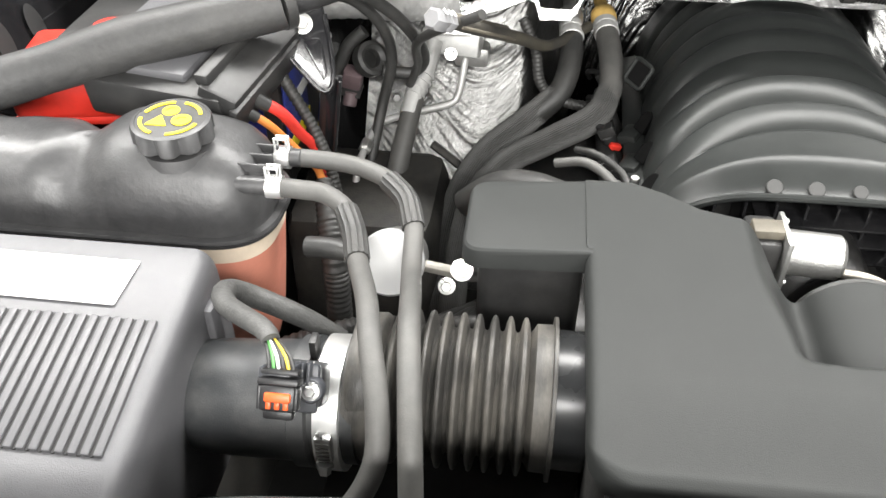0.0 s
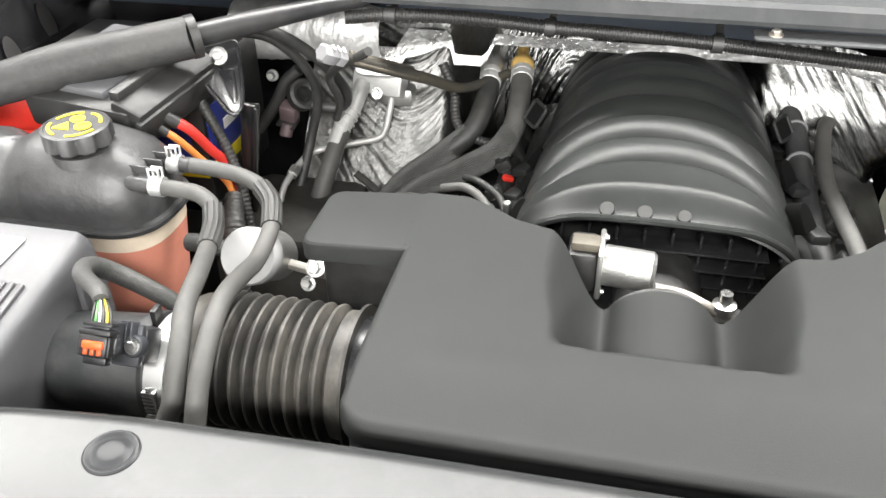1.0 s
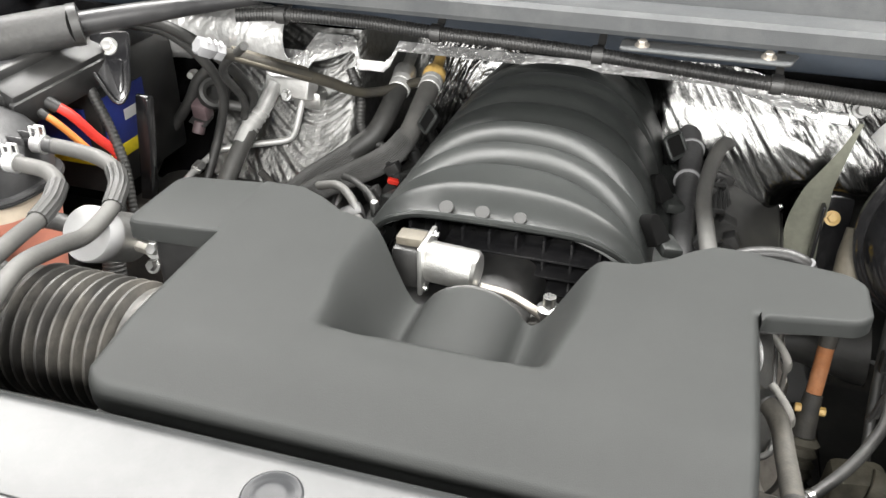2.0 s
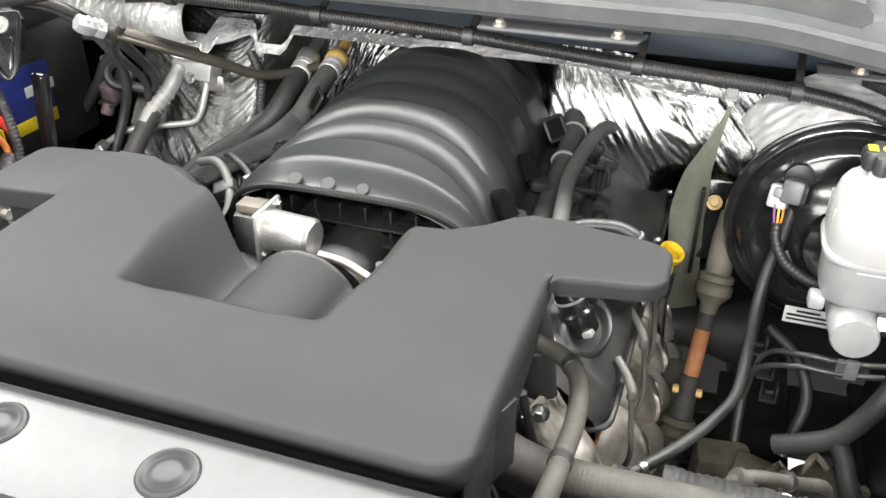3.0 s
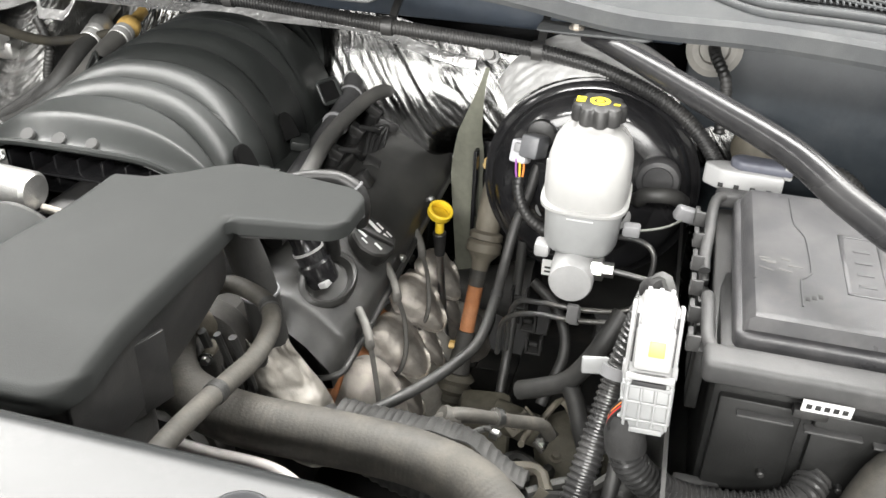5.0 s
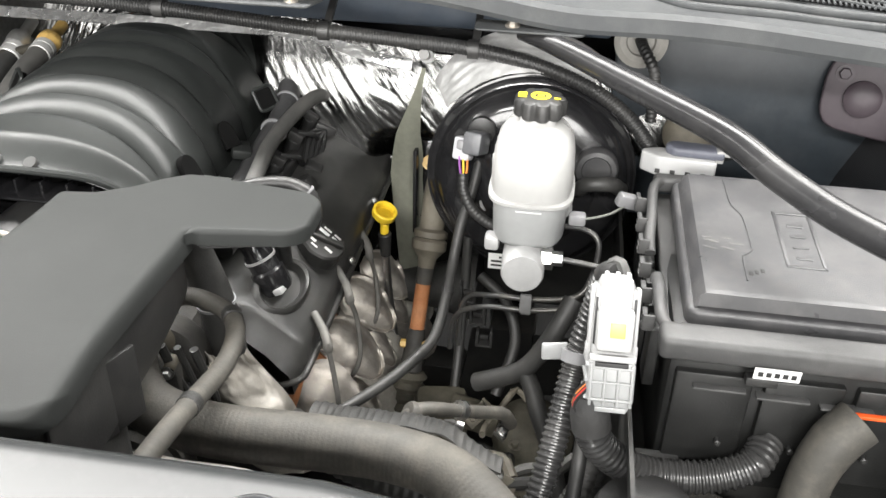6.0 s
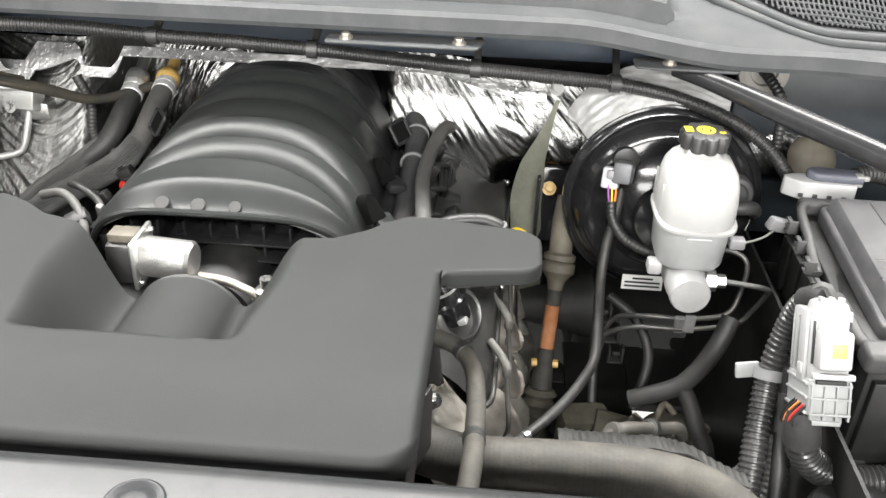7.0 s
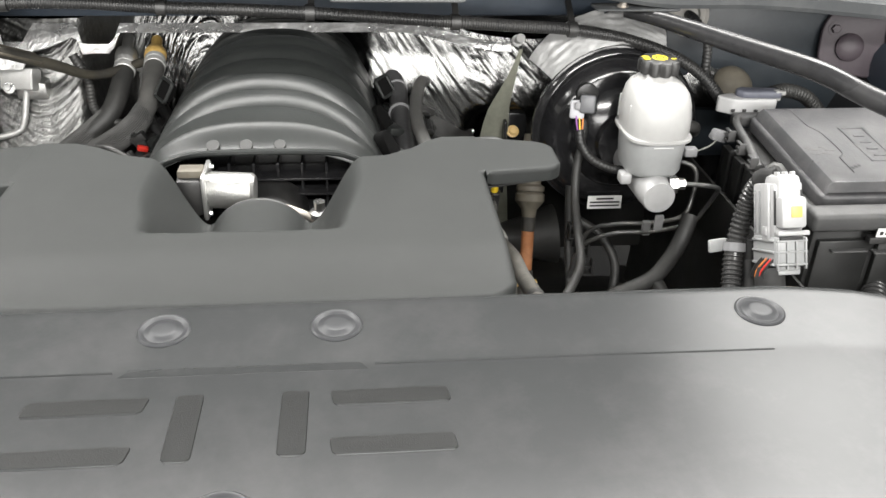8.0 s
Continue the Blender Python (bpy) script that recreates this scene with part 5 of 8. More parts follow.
def brace_bracket():
    t = thing("brace_bracket", (-0.262, 0.85, 1.15), "glossy black spear-shaped bracket with a bolt", "bracket")
    out = rounded([(-0.027, 0.034), (0.027, 0.034), (0.027, -0.046), (0.016, -0.066), (0.004, -0.060), (-0.022, -0.016), (-0.027, 0.004)], [0.006, 0.006, 0.010, 0.008, 0.008, 0.02, 0.02])
    n = V((0.20, -0.80, 0.56)).normalized()
    yy = (V((-0.1, 0.05, 1)) - n * n.dot(V((-0.1, 0.05, 1)))).normalized()
    M = Matrix.Translation((-0.262, 0.850, 1.203)) @ Matrix((yy.cross(n), yy, n)).transposed().to_4x4()
    part("blade", plate(out, 0.005, M, 0.002, 3), GLOSS, t)
    part("face", plate(rounded([(-0.004, -0.004), (0.018, -0.004), (0.019, -0.044), (0.013, -0.054)], [0.008, 0.006, 0.006, 0.004]), 0.003, M @ Matrix.Translation((0, 0, 0.002)), 0.0015, 3), GLOSS, t, "shiny raised centre")
    part("rolled_edge", tube([M @ V(p) for p in ((-0.027, 0.010, 0.003), (-0.024, -0.014, 0.004), (-0.008, -0.042, 0.004), (0.006, -0.062, 0.004), (0.017, -0.065, 0.004), (0.025, -0.050, 0.004), (0.027, -0.020, 0.003), (0.027, 0.020, 0.003))], 0.0026, 10), GLOSS, t)
    part("bolt", bolt(M @ V((0, 0.014, 0)), M.to_3x3() @ V((0, 0, 1)), 0.008, 0.007, 1.5), ALU, t)
    part("strut", join(box((-0.262, 0.885, 1.010), (0.026, 0.010, 0.26), 0.004, rot(2, 8, 10)), box((-0.250, 0.878, 1.010), (0.006, 0.018, 0.26), 0.002, rot(2, 8, 10))), GLOSS, t)


brace_bracket()


# ---- wiring along the cowl ----
def cowl_harness():
    pts = [(-0.12, 0.950, 1.245), (-0.061, 0.972, 1.245), (0.04, 1.000, 1.238), (0.151, 1.009, 1.229), (0.26, 1.013, 1.225), (0.371, 1.013, 1.220), (0.48, 1.013, 1.213), (0.596, 1.013, 1.205), (0.69, 1.025, 1.196), (0.79, 1.038, 1.186),
           (0.88, 1.03, 1.172), (0.955, 1.01, 1.150), (1.005, 0.99, 1.12), (1.04, 0.97, 1.08)]
    t = thing("wiring_harness", pts[3], "long black corrugated wiring harness along the cowl", "wiring harness")
    part("conduit", tube(pts, 0.0098, 14, pitch=0.0042, depth=0.10), BLACK, t)
    for p in (pts[1], pts[3], pts[5], pts[7], pts[9]):
        q = V(p)
        part("clip", revolve([(0.0103, -0.007), (0.0125, -0.007), (0.0125, 0.007), (0.0103, 0.007)], q, (1, 0.05, -0.03), 20), BLACK, t)
        part("clip_foot", box(q + V((0.002, 0.03, 0.018)), (0.010, 0.06, 0.006), 0.001, rot(30, 0, 0)), BLACK, t)


cowl_harness()


# ---- passenger side: air conditioning lines, heater hoses ----
def ac_lines():
    t = thing("ac_line_block", (-0.12, 1.10, 1.06), "cast aluminium air conditioning line block", "fitting")
    part("block", box((-0.118, 1.088, 1.095), (0.085, 0.030, 0.036), 0.005, rot(-20, 0, -10)), PALEMETAL, t)
    part("block_back", box((-0.09, 1.10, 1.075), (0.05, 0.04, 0.03), 0.006), ALU, t)
    part("bolt", bolt((-0.118, 1.068, 1.086), (0, -1, 0.4), 0.006, 0.006), STEEL, t)
    a = thing("ac_line", (-0.17, 1.0, 1.0), "thick aluminium and rubber air conditioning line", "pipe", "air conditioning lines")
    part("metal_end", tube([(-0.142, 1.080, 1.098), (-0.152, 1.050, 1.066), (-0.163, 1.022, 1.044), (-0.168, 1.000, 1.024)], [0.0125, 0.0125, 0.0138, 0.0142], 16), PALEMETAL, a, "bare aluminium end")
    for k in range(4):
        p = V((-0.1535, 1.046, 1.063)).lerp(V((-0.163, 1.022, 1.044)), k / 3)
        part("crimp_ring", revolve([(0.0135, -0.002), (0.0150, -0.002), (0.0150, 0.002), (0.0135, 0.002)], p, (-0.35, -0.8, -0.6), 20), PALEMETAL, a)
    part("hose", tube([(-0.162, 1.025, 1.046), (-0.170, 0.985, 1.010), (-0.178, 0.945, 0.968), (-0.186, 0.900, 0.915), (-0.19, 0.85, 0.84), (-0.19, 0.80, 0.74)], [0.0135, 0.014, 0.015, 0.016, 0.016, 0.016], 16), RUBBER, a)
    b = thing("ac_line", (-0.11, 1.06, 1.016), "thin bent white-grey aluminium line", "pipe", "air conditioning lines")
    part("pipe", tube([(-0.098, 1.088, 1.085), (-0.100, 1.078, 1.062), (-0.106, 1.062, 1.026), (-0.118, 1.055, 1.014), (-0.160, 1.035, 1.010), (-0.198, 1.012, 1.008), (-0.214, 1.000, 1.005), (-0.220, 0.975, 1.000), (-0.224, 0.942, 0.994), (-0.228, 0.915, 0.98), (-0.23, 0.89, 0.93), (-0.23, 0.87, 0.86)], 0.0052, 12), PALEMETAL, b)
    part("nut", revolve([(0.009, 0), (0.009, 0.016), (0.007, 0.018)], (-0.2215, 0.962, 0.998), (-0.1, -1, -0.2), 6), ALU, b)
    # filler tube with its marked grey cap
    c = thing("transmission_dipstick", (-0.02, 1.0, 1.12), "long dark filler tube with a grey capped end", "dipstick")
    d = V((0.44, 0.78, -0.44)).normalized()
    cc = V((-0.104, 0.852, 1.229))
    part("cap", revolve([(0.010, -0.004), (0.0135, 0.0), (0.0135, 0.016), (0.011, 0.022), (0.0125, 0.024), (0.0125, 0.034), (0.009, 0.036)], cc - d * 0.018, d, 6), GREYCON, c)
    nn = (V((0.1, -0.6, 0.8)) - d * d.dot(V((0.1, -0.6, 0.8)))).normalized()
    MM = Matrix((d, nn.cross(d), nn)).transposed().to_4x4()
    for k, wdt in ((-0.010, 0.004), (-0.001, 0.003), (0.008, 0.005)):
        part("mark", box(cc + d * k + nn * 0.0135, (wdt, 0.008, 0.001), 0.0003, MM), LABEL, c, "white mark")
    part("tube", tube([cc + d * 0.015, cc + d * 0.09, cc + d * 0.19, cc + d * 0.28, cc + d * 0.36 + V((0.02, 0.02, 0.03))], [0.0075, 0.0085, 0.0085, 0.0075, 0.0075], 12), mat("tube_coat", (0.028, 0.026, 0.022), 0.65, vary=0.4, dust=0.3, dust_col=(0.14, 0.12, 0.07)), c)
    part("bracket_strip", box(cc + d * 0.10 + V((0, 0, 0.004)), (0.13, 0.022, 0.004), 0.001, MM), TAUPE, c, "brownish flat strip")
    solo("drain_hose", tube([(-0.02, 1.10, 1.13), (0.0, 1.09, 1.09), (0.012, 1.06, 1.05), (0.05, 1.04, 1.035), (0.10, 1.04, 1.03)], 0.008, 10, pitch=0.006, depth=0.1), RUBBERD, "dark corrugated drain hose", "hose")
    solo("stub_pipe", tube([(-0.135, 0.99, 0.985), (-0.085, 0.985, 0.945), (-0.055, 0.985, 0.91)], 0.006, 8), DARK, "thin black pipe on the firewall", "pipe")


ac_lines()


def heater_hoses():
    one = [(0.046, 1.175, 1.110), (0.049, 1.140, 1.098), (0.050, 1.085, 1.078), (0.036, 1.045, 1.045), (-0.010, 1.022, 1.008), (-0.060, 0.990, 0.975), (-0.092, 0.935, 0.935), (-0.105, 0.87, 0.87), (-0.105, 0.80, 0.78)]
    two = [(0.092, 1.195, 1.112), (0.098, 1.145, 1.102), (0.105, 1.070, 1.088), (0.104, 1.020, 1.068), (0.085, 0.985, 1.045), (0.030, 0.975, 1.012), (-0.030, 0.955, 0.982), (-0.070, 0.905, 0.942), (-0.085, 0.84, 0.87), (-0.085, 0.77, 0.78)]
    for pts, k in ((one, 0), (two, 1)):
        t = thing("heater_hose", pts[2], "black heater hose in a ribbed sleeve", "heater hose", "heater hoses")
        part("hose", tube(pts[1:5], 0.0165, 18), RUBBER if k else RUBBERD, t)
        part("sleeve", tube(pts[3:], [0.0165, 0.0195] + [0.0185] * (len(pts) - 5), 160, step=0.009, flute=40, flute_depth=0.06), SLEEVE, t, "charcoal ribbed sleeve")
        d = (V(pts[1]) - V(pts[0])).normalized()
        part("collar", revolve([(0.0150, 0), (0.0176, 0.002), (0.0176, 0.012), (0.0168, 0.013), (0.0168, 0.017), (0.0178, 0.018), (0.0178, 0.028), (0.0155, 0.030)], V(pts[1]) - d * 0.012, d, 24), PALEMETAL, t, "pale crimp collar")
        part("coupling", revolve([(0.011, 0), (0.0175, 0.004), (0.0185, 0.010), (0.0185, 0.020), (0.016, 0.026), (0.0165, 0.030)], V(pts[1]) - d * 0.040, d, 24), ALU if k == 0 else GOLD, t, "silver coupling" if k == 0 else "amber-yellow coupling")
        part("stub", cyl(V(pts[1]) - d * 0.085, V(pts[1]) - d * 0.035, 0.0095), GOLD if k else ALU, t)


heater_hoses()


# accumulator with a white cap beside the intake hose
def accumulator():
    t = thing("ac_port_can", (-0.118, 0.60, 1.06), "aluminium fitting with a large white cap", "fitting")
    ax = V((0.012, -0.66, 0.42)).normalized()
    c = V((-0.122, 0.585, 1.098))
    part("white_cap", revolve([(0.0315, -0.022), (0.0325, -0.020), (0.0325, 0.0), (0.0305, 0.003), (0.012, 0.0045)], c, ax, 36), WHITE, t, "plain white cap")
    part("can", revolve([(0.020, -0.085), (0.030, -0.075), (0.030, -0.022)], c, ax, 32), ALU, t)
    part("bracket", box(c - ax * 0.05 + V((0.05, 0.0, -0.012)), (0.05, 0.010, 0.012), 0.003, rot(20, 10, 0)), DULL, t)
    part("nut", bolt(c - ax * 0.04 + V((0.068, -0.01, 0.0)), ax, 0.0075, 0.008), STEEL, t)
    part("nut", bolt(c - ax * 0.06 + V((0.052, -0.015, -0.022)), ax, 0.006, 0.008), STEEL, t)
    part("side_pipe", tube([c - ax * 0.03 + V((-0.025, 0, 0)), c - ax * 0.03 + V((-0.065, 0.005, 0.004)), c - ax * 0.03 + V((-0.09, 0.01, 0.0))], [0.008, 0.011, 0.011], 12), RUBBERD, t)


accumulator()


# dark parts that fill the depth of the bay on the passenger side
def passenger_depths():
    for pts, r, lab in (([(-0.06, 0.86, 1.235), (-0.02 - 0.12, 0.93, 1.17), (-0.155, 1.00, 1.10), (-0.17, 1.02, 1.06)], 0.006, "thin black cable"),
                        ([(-0.262, 0.885, 1.245), (-0.215, 0.915, 1.232), (-0.175, 0.960, 1.185), (-0.152, 1.000, 1.130), (-0.150, 1.020, 1.095), (-0.168, 1.020, 1.078), (-0.205, 1.010, 1.085)], 0.008, "black taped cable"),
                        ([(-0.270, 0.900, 1.235), (-0.225, 0.935, 1.215), (-0.195, 0.970, 1.165), (-0.190, 1.000, 1.105), (-0.205, 1.000, 1.04), (-0.22, 0.96, 0.96), (-0.23, 0.92, 0.90)], 0.0075, "thin black hose")):
        solo("cable", tube(pts, r, 10), RUBBERD, lab + " by the firewall", "cable", "loose cables")
    solo("branch_hose", tube([(-0.235, 1.045, 1.125), (-0.257, 1.04, 1.105), (-0.272, 1.035, 1.075), (-0.288, 1.03, 1.05), (-0.318, 1.02, 1.008), (-0.345, 1.0, 0.95)], 0.0095, 12), RUBBERD, "black branch hose running down by the firewall", "hose")
    s = thing("pressure_switch", (-0.215, 1.03, 1.06), "small brown pressure switch on its cable", "sensor")
    part("body", box((-0.254, 1.035, 1.056), (0.028, 0.024, 0.036), 0.005, rot(20, 12, 0)), mat("mauve_plastic", (0.12, 0.085, 0.09), 0.5), s)
    part("collar", box((-0.256, 1.030, 1.042), (0.031, 0.027, 0.004), 0.0015, rot(20, 12, 0)), BLACK, s)
    part("ring", revolve([(0.020, -0.010), (0.024, -0.008), (0.024, 0.008), (0.019, 0.010), (0.013, 0.006), (0.013, -0.006), (0.020, -0.010)], (-0.226, 1.03, 1.090), (0.6, -0.5, 0.5), 28), RUBBERD, s, "black rubber ring")
    part("tip", cyl((-0.255, 1.026, 1.040), (-0.258, 1.018, 1.022), 0.010), mat("mauve_plastic", (0.12, 0.085, 0.09), 0.5), s)
    for x, y, z in ((-0.309, 1.06, 1.084), (-0.345, 1.06, 1.020), (-0.2, 1.03, 1.01)):
        solo("stud", bolt((x, y + 0.05, z), (0.2, -1, 0.3), 0.0065, 0.018), PALEMETAL, "dull stud with nut on the panel", "bolt", "panel studs")
    hc = thing("lower_panel", (-0.21, 0.90, 0.80), "grey pressed panel with bolts low on the firewall", "panel", kind="structure")
    GREYP = mat("grey_panel", (0.16, 0.16, 0.155), 0.45, metal=0.3, vary=0.25, bump=0.3, dust=0.3, dust_col=(0.2, 0.19, 0.17))
    part("housing", box((-0.21, 0.91, 0.80), (0.20, 0.20, 0.34), 0.03), DARK, hc)
    for px, pz in ((-0.055, 0.90), (-0.028, 0.845), (-0.10, 0.865)):
        py = foil_y(px, pz) - 0.016
        part("bolt", bolt((px, py, pz), (0, -1, 0.35), 0.010, 0.010, 1.4), STEEL, hc)
        part("dimple", revolve([(0.020, 0), (0.020, 0.003), (0.016, 0.004)], (px, py + 0.004, pz), (0, -1, 0.35), 24), GREYP, hc)
    solo("strut_tower", box((-0.47, 0.70, 0.70), (0.25, 0.60, 0.40), 0.05), DARK, "dark wheel housing low in the bay", "wheel housing", kind="structure")
    solo("valve_cover", box((0.06, 0.90, 0.86), (0.16, 0.48, 0.14), 0.03, rot(0, -35, 0), 3), BLACK, "black valve cover under the hoses", "valve cover")
    for k in range(3):
        pts = [(0.02 + k * 0.02, 0.62 + 0.02 * k, 0.86 + 0.03 * k), (-0.03, 0.66 + 0.03 * k, 0.90), (-0.06 - 0.02 * k, 0.74, 0.87), (-0.05, 0.84, 0.82)]
        solo("cable", tube(pts, 0.007 + 0.002 * k, 10), RUBBERD, "black cable low beside the resonator", "cable", "low cables")
    solo("cross_hose", tube([(-0.34, 0.56, 0.93), (-0.24, 0.58, 0.97), (-0.16, 0.60, 0.99), (-0.10, 0.64, 0.95), (-0.06, 0.68, 0.85)], 0.015, 12, pitch=0.008, depth=0.08), RUBBERD, "dark corrugated hose behind the intake", "hose")


passenger_depths()


def notch_clutter():
    """What shows in the gap between the resonator, the heater hoses and the manifold."""
    e = thing("breather_elbow", (0.04, 0.79, 1.04), "fat black rubber breather elbow behind the resonator", "hose")
    part("elbow", tube([(-0.075, 0.850, 0.985), (-0.035, 0.838, 1.022), (0.010, 0.815, 1.040), (0.060, 0.780, 1.042), (0.100, 0.748, 1.030), (0.122, 0.725, 1.000)], [0.018, 0.019, 0.020, 0.020, 0.019, 0.018], 20), RUBBERD, e)
    part("clamp_band", revolve([(0.0203, -0.005), (0.0216, -0.004), (0.0216, 0.004), (0.0203, 0.005)], (0.060, 0.780, 1.042), (0.78, -0.6, -0.1), 28), BLACK, e)
    for pts, r, m in (([(0.035, 0.850, 1.055), (0.070, 0.838, 1.066), (0.100, 0.815, 1.058), (0.122, 0.780, 1.040), (0.128, 0.745, 1.020)], 0.0060, RUBBER),
                      ([(0.060, 0.880, 1.058), (0.085, 0.860, 1.064), (0.115, 0.845, 1.050), (0.128, 0.815, 1.035)], 0.0048, RUBBERD),
                      ([(0.020, 0.800, 1.060), (0.055, 0.770, 1.068), (0.090, 0.735, 1.056), (0.115, 0.705, 1.035)], 0.0042, RUBBER)):
        solo("cable", tube(pts, r, 10), m, "dusty cable crossing behind the resonator", "cable", "notch cables")
    p = thing("coil_plug", (0.105, 0.80, 1.03), "dark connector plug with a pale stud", "connector")
    part("body", box((0.104, 0.803, 1.046), (0.030, 0.024, 0.020), 0.004, rot(15, -20, 25)), BLACK, p)
    part("stud", revolve([(0.0060, 0.0), (0.0060, 0.020), (0.0045, 0.022)], (0.128, 0.822, 1.040), (0.0, -0.15, 1.0), 12), STEEL, p, "pale stud")


notch_clutter()


# ---- driver side: valve cover, exhaust, hoses ----
def driver_valve_cover():
    t = thing("valve_cover", (0.60, 0.93, 0.85), "black plastic valve cover below the resonator", "valve cover")
    def fn(u, v):
        y = lerp(0.690, 1.185, u)
        f = smooth(1.17, 0.70, y)
        rx, rz = 0.648 - 0.008 * f, 0.968 - 0.046 * f
        lx, lz = 0.575, 1.012 - 0.042 * f * f
        rows = [(0.49, lz - 0.10), (0.49, lz - 0.004), (0.50, lz), (lx, lz), (lerp(lx, rx, 0.5), lerp(lz, rz, 0.5) + 0.003), (rx - 0.010, rz + 0.006), (rx, rz), (rx + 0.004, rz - 0.010), (rx + 0.006, rz - 0.028), (rx - 0.012, rz - 0.032), (rx - 0.06, rz - 0.07)]
        x, z = rows[round(v * 10)]
        end = smooth(0.715, 0.690, y)
        return V((x - 0.012 * end * smooth(0.58, 0.65, x), y, z - 0.030 * end * smooth(0.86, 0.90, z)))

    bm = sheet(48, 11, fn)
    bmesh.ops.holes_fill(bm, edges=[e for e in bm.edges if e.is_boundary], sides=0)
    part("cover", bm, VALVE, t, sharp=50)
    rim = [(0.600, 0.690, 0.872), (0.640, 0.693, 0.886)]
    for y in (0.715, 0.80, 0.90, 1.00, 1.10, 1.185):
        f = smooth(1.17, 0.70, y)
        rim.append((0.656 - 0.008 * f, y, 0.940 - 0.046 * f))
    part("rim", tube(rim, 0.0042, 10), VALVE, t)
    well = revolve([(0.042, -0.02), (0.038, 0.000), (0.035, 0.006), (0.032, 0.008), (0.029, 0.006), (0.027, 0.000), (0.026, -0.02)], (0, 0, 0), (0, 0, 1), 40)
    well.transform(Matrix.Translation((0.599, 0.772, 0.961)) @ rot(6, 36, -8) @ Matrix.Diagonal((0.86, 1.36, 1.0, 1.0)))
    part("plug_well", well, VALVE, t)
    for y in (0.74, 0.88, 1.02, 1.16):
        part("bolt", bolt((0.652, y + 0.02, 0.955 - 0.046 * smooth(1.17, 0.70, y + 0.02)), (0.8, 0, 0.5), 0.004, 0.004), STEEL, t)
    p = thing("breather_plug", (0.60, 0.73, 0.96), "black breather plug with pale rings", "plug")
    ax = V((-0.034, 0.004, 0.072)).normalized()
    c = V((0.597, 0.764, 0.962))
    part("plug_body", revolve([(0.019, 0.0), (0.021, 0.004), (0.021, 0.028), (0.018, 0.031), (0.018, 0.052), (0.016, 0.055), (0.016, 0.085)], c, ax, 28), GLOSS, p)
    part("ring", revolve([(0.0182, 0.044), (0.0192, 0.044), (0.0192, 0.047), (0.0182, 0.047)], c, ax, 28), WHITE, p, "white ring")
    part("lock", box(c + ax * 0.010 + V((0.012, -0.014, 0)), (0.016, 0.012, 0.008), 0.002, basis(ax)), WHITE, p, "white lock piece")
    o = thing("oil_filler_cap", (0.629, 0.836, 0.97), "black oil filler cap with white print", "cap")
    n = V((0.52, -0.14, 0.84)).normalized()
    oc = V((0.621, 0.868, 0.968))
    Q = basis(n).to_3x3()
    part("cap", revolve([(0.031, -0.016), (0.0315, 0.0), (0.0315, 0.006), (0.029, 0.009), (0.004, 0.0095)], oc, n, 48, lobes=10, lobe_depth=0.03), VALVE, o)
    part("grip", box(oc + n * 0.011, (0.009, 0.054, 0.008), 0.003, basis(n) @ rot(0, 0, 25)), VALVE, o)
    for dx, dy, w, hh in ((-0.013, 0.012, 0.014, 0.0042), (-0.020, 0.003, 0.010, 0.0026), (0.011, 0.010, 0.022, 0.0056), (0.019, 0.006, 0.012, 0.0030), (0.012, -0.013, 0.016, 0.0060), (0.020, -0.010, 0.010, 0.0026), (-0.010, -0.014, 0.012, 0.0040)):
        part("print", box(oc + n * 0.0098 + Q @ V((dx, dy, 0)), (hh, w, 0.0008), 0.0002, basis(n)), LABEL, o, "white print")
    # coil lead along the cover
    c2 = thing("coil_cover", (0.60, 0.80, 1.05), "grey-black ignition wiring cover under the tab", "wiring cover")
    part("channel", tube([(0.560, 0.745, 1.098), (0.585, 0.757, 1.104), (0.615, 0.760, 1.107), (0.632, 0.760, 1.104), (0.645, 0.760, 1.094), (0.648, 0.764, 1.072), (0.640, 0.780, 1.045)], [0.008, 0.0085, 0.0085, 0.009, 0.010, 0.010, 0.009], 14), BLACK, c2)
    part("band", revolve([(0.0098, -0.0012), (0.0110, -0.0012), (0.0110, 0.0012), (0.0098, 0.0012)], (0.642, 0.760, 1.098), (0.7, 0, -0.7), 20), GREYCON, c2, "pale band")
    part("latch", box((0.652, 0.753, 1.070), (0.006, 0.005, 0.008), 0.002), GREYCON, c2)
    part("post", cyl((0.595, 0.80, 0.98), (0.60, 0.770, 1.100), 0.010), BLACK, c2)


driver_valve_cover()


def dipstick():
    t = thing("oil_dipstick", (0.675, 1.01, 0.80), "oil dipstick with yellow ring handle", "dipstick")
    c = V((0.674, 1.010, 0.945))
    n = V((0.35, -0.25, 0.90)).normalized()
    part("ring", revolve([(0.0172, -0.0060), (0.0182, -0.0045), (0.0184, 0.0045), (0.0172, 0.0060), (0.0146, 0.0060), (0.0136, 0.0045), (0.0136, -0.0045), (0.0146, -0.0060), (0.0172, -0.0060)], c, n, 32), YELLOW, t)
    part("stem", cyl(c + V((0, 0, -0.016)), c + V((-0.001, 0.002, -0.036)), 0.0065), YELLOW, t)
    part("boot", cyl(c + V((0, 0, -0.034)), c + V((0.0, 0.005, -0.075)), 0.010, 0.0075), BLACK, t)
    part("tube", tube([c + V((0, 0.005, -0.07)), c + V((0.005, 0.01, -0.16)), c + V((0.02, 0.0, -0.28)), c + V((0.02, 0.0, -0.42))], 0.0055, 10), STEEL, t)


dipstick()


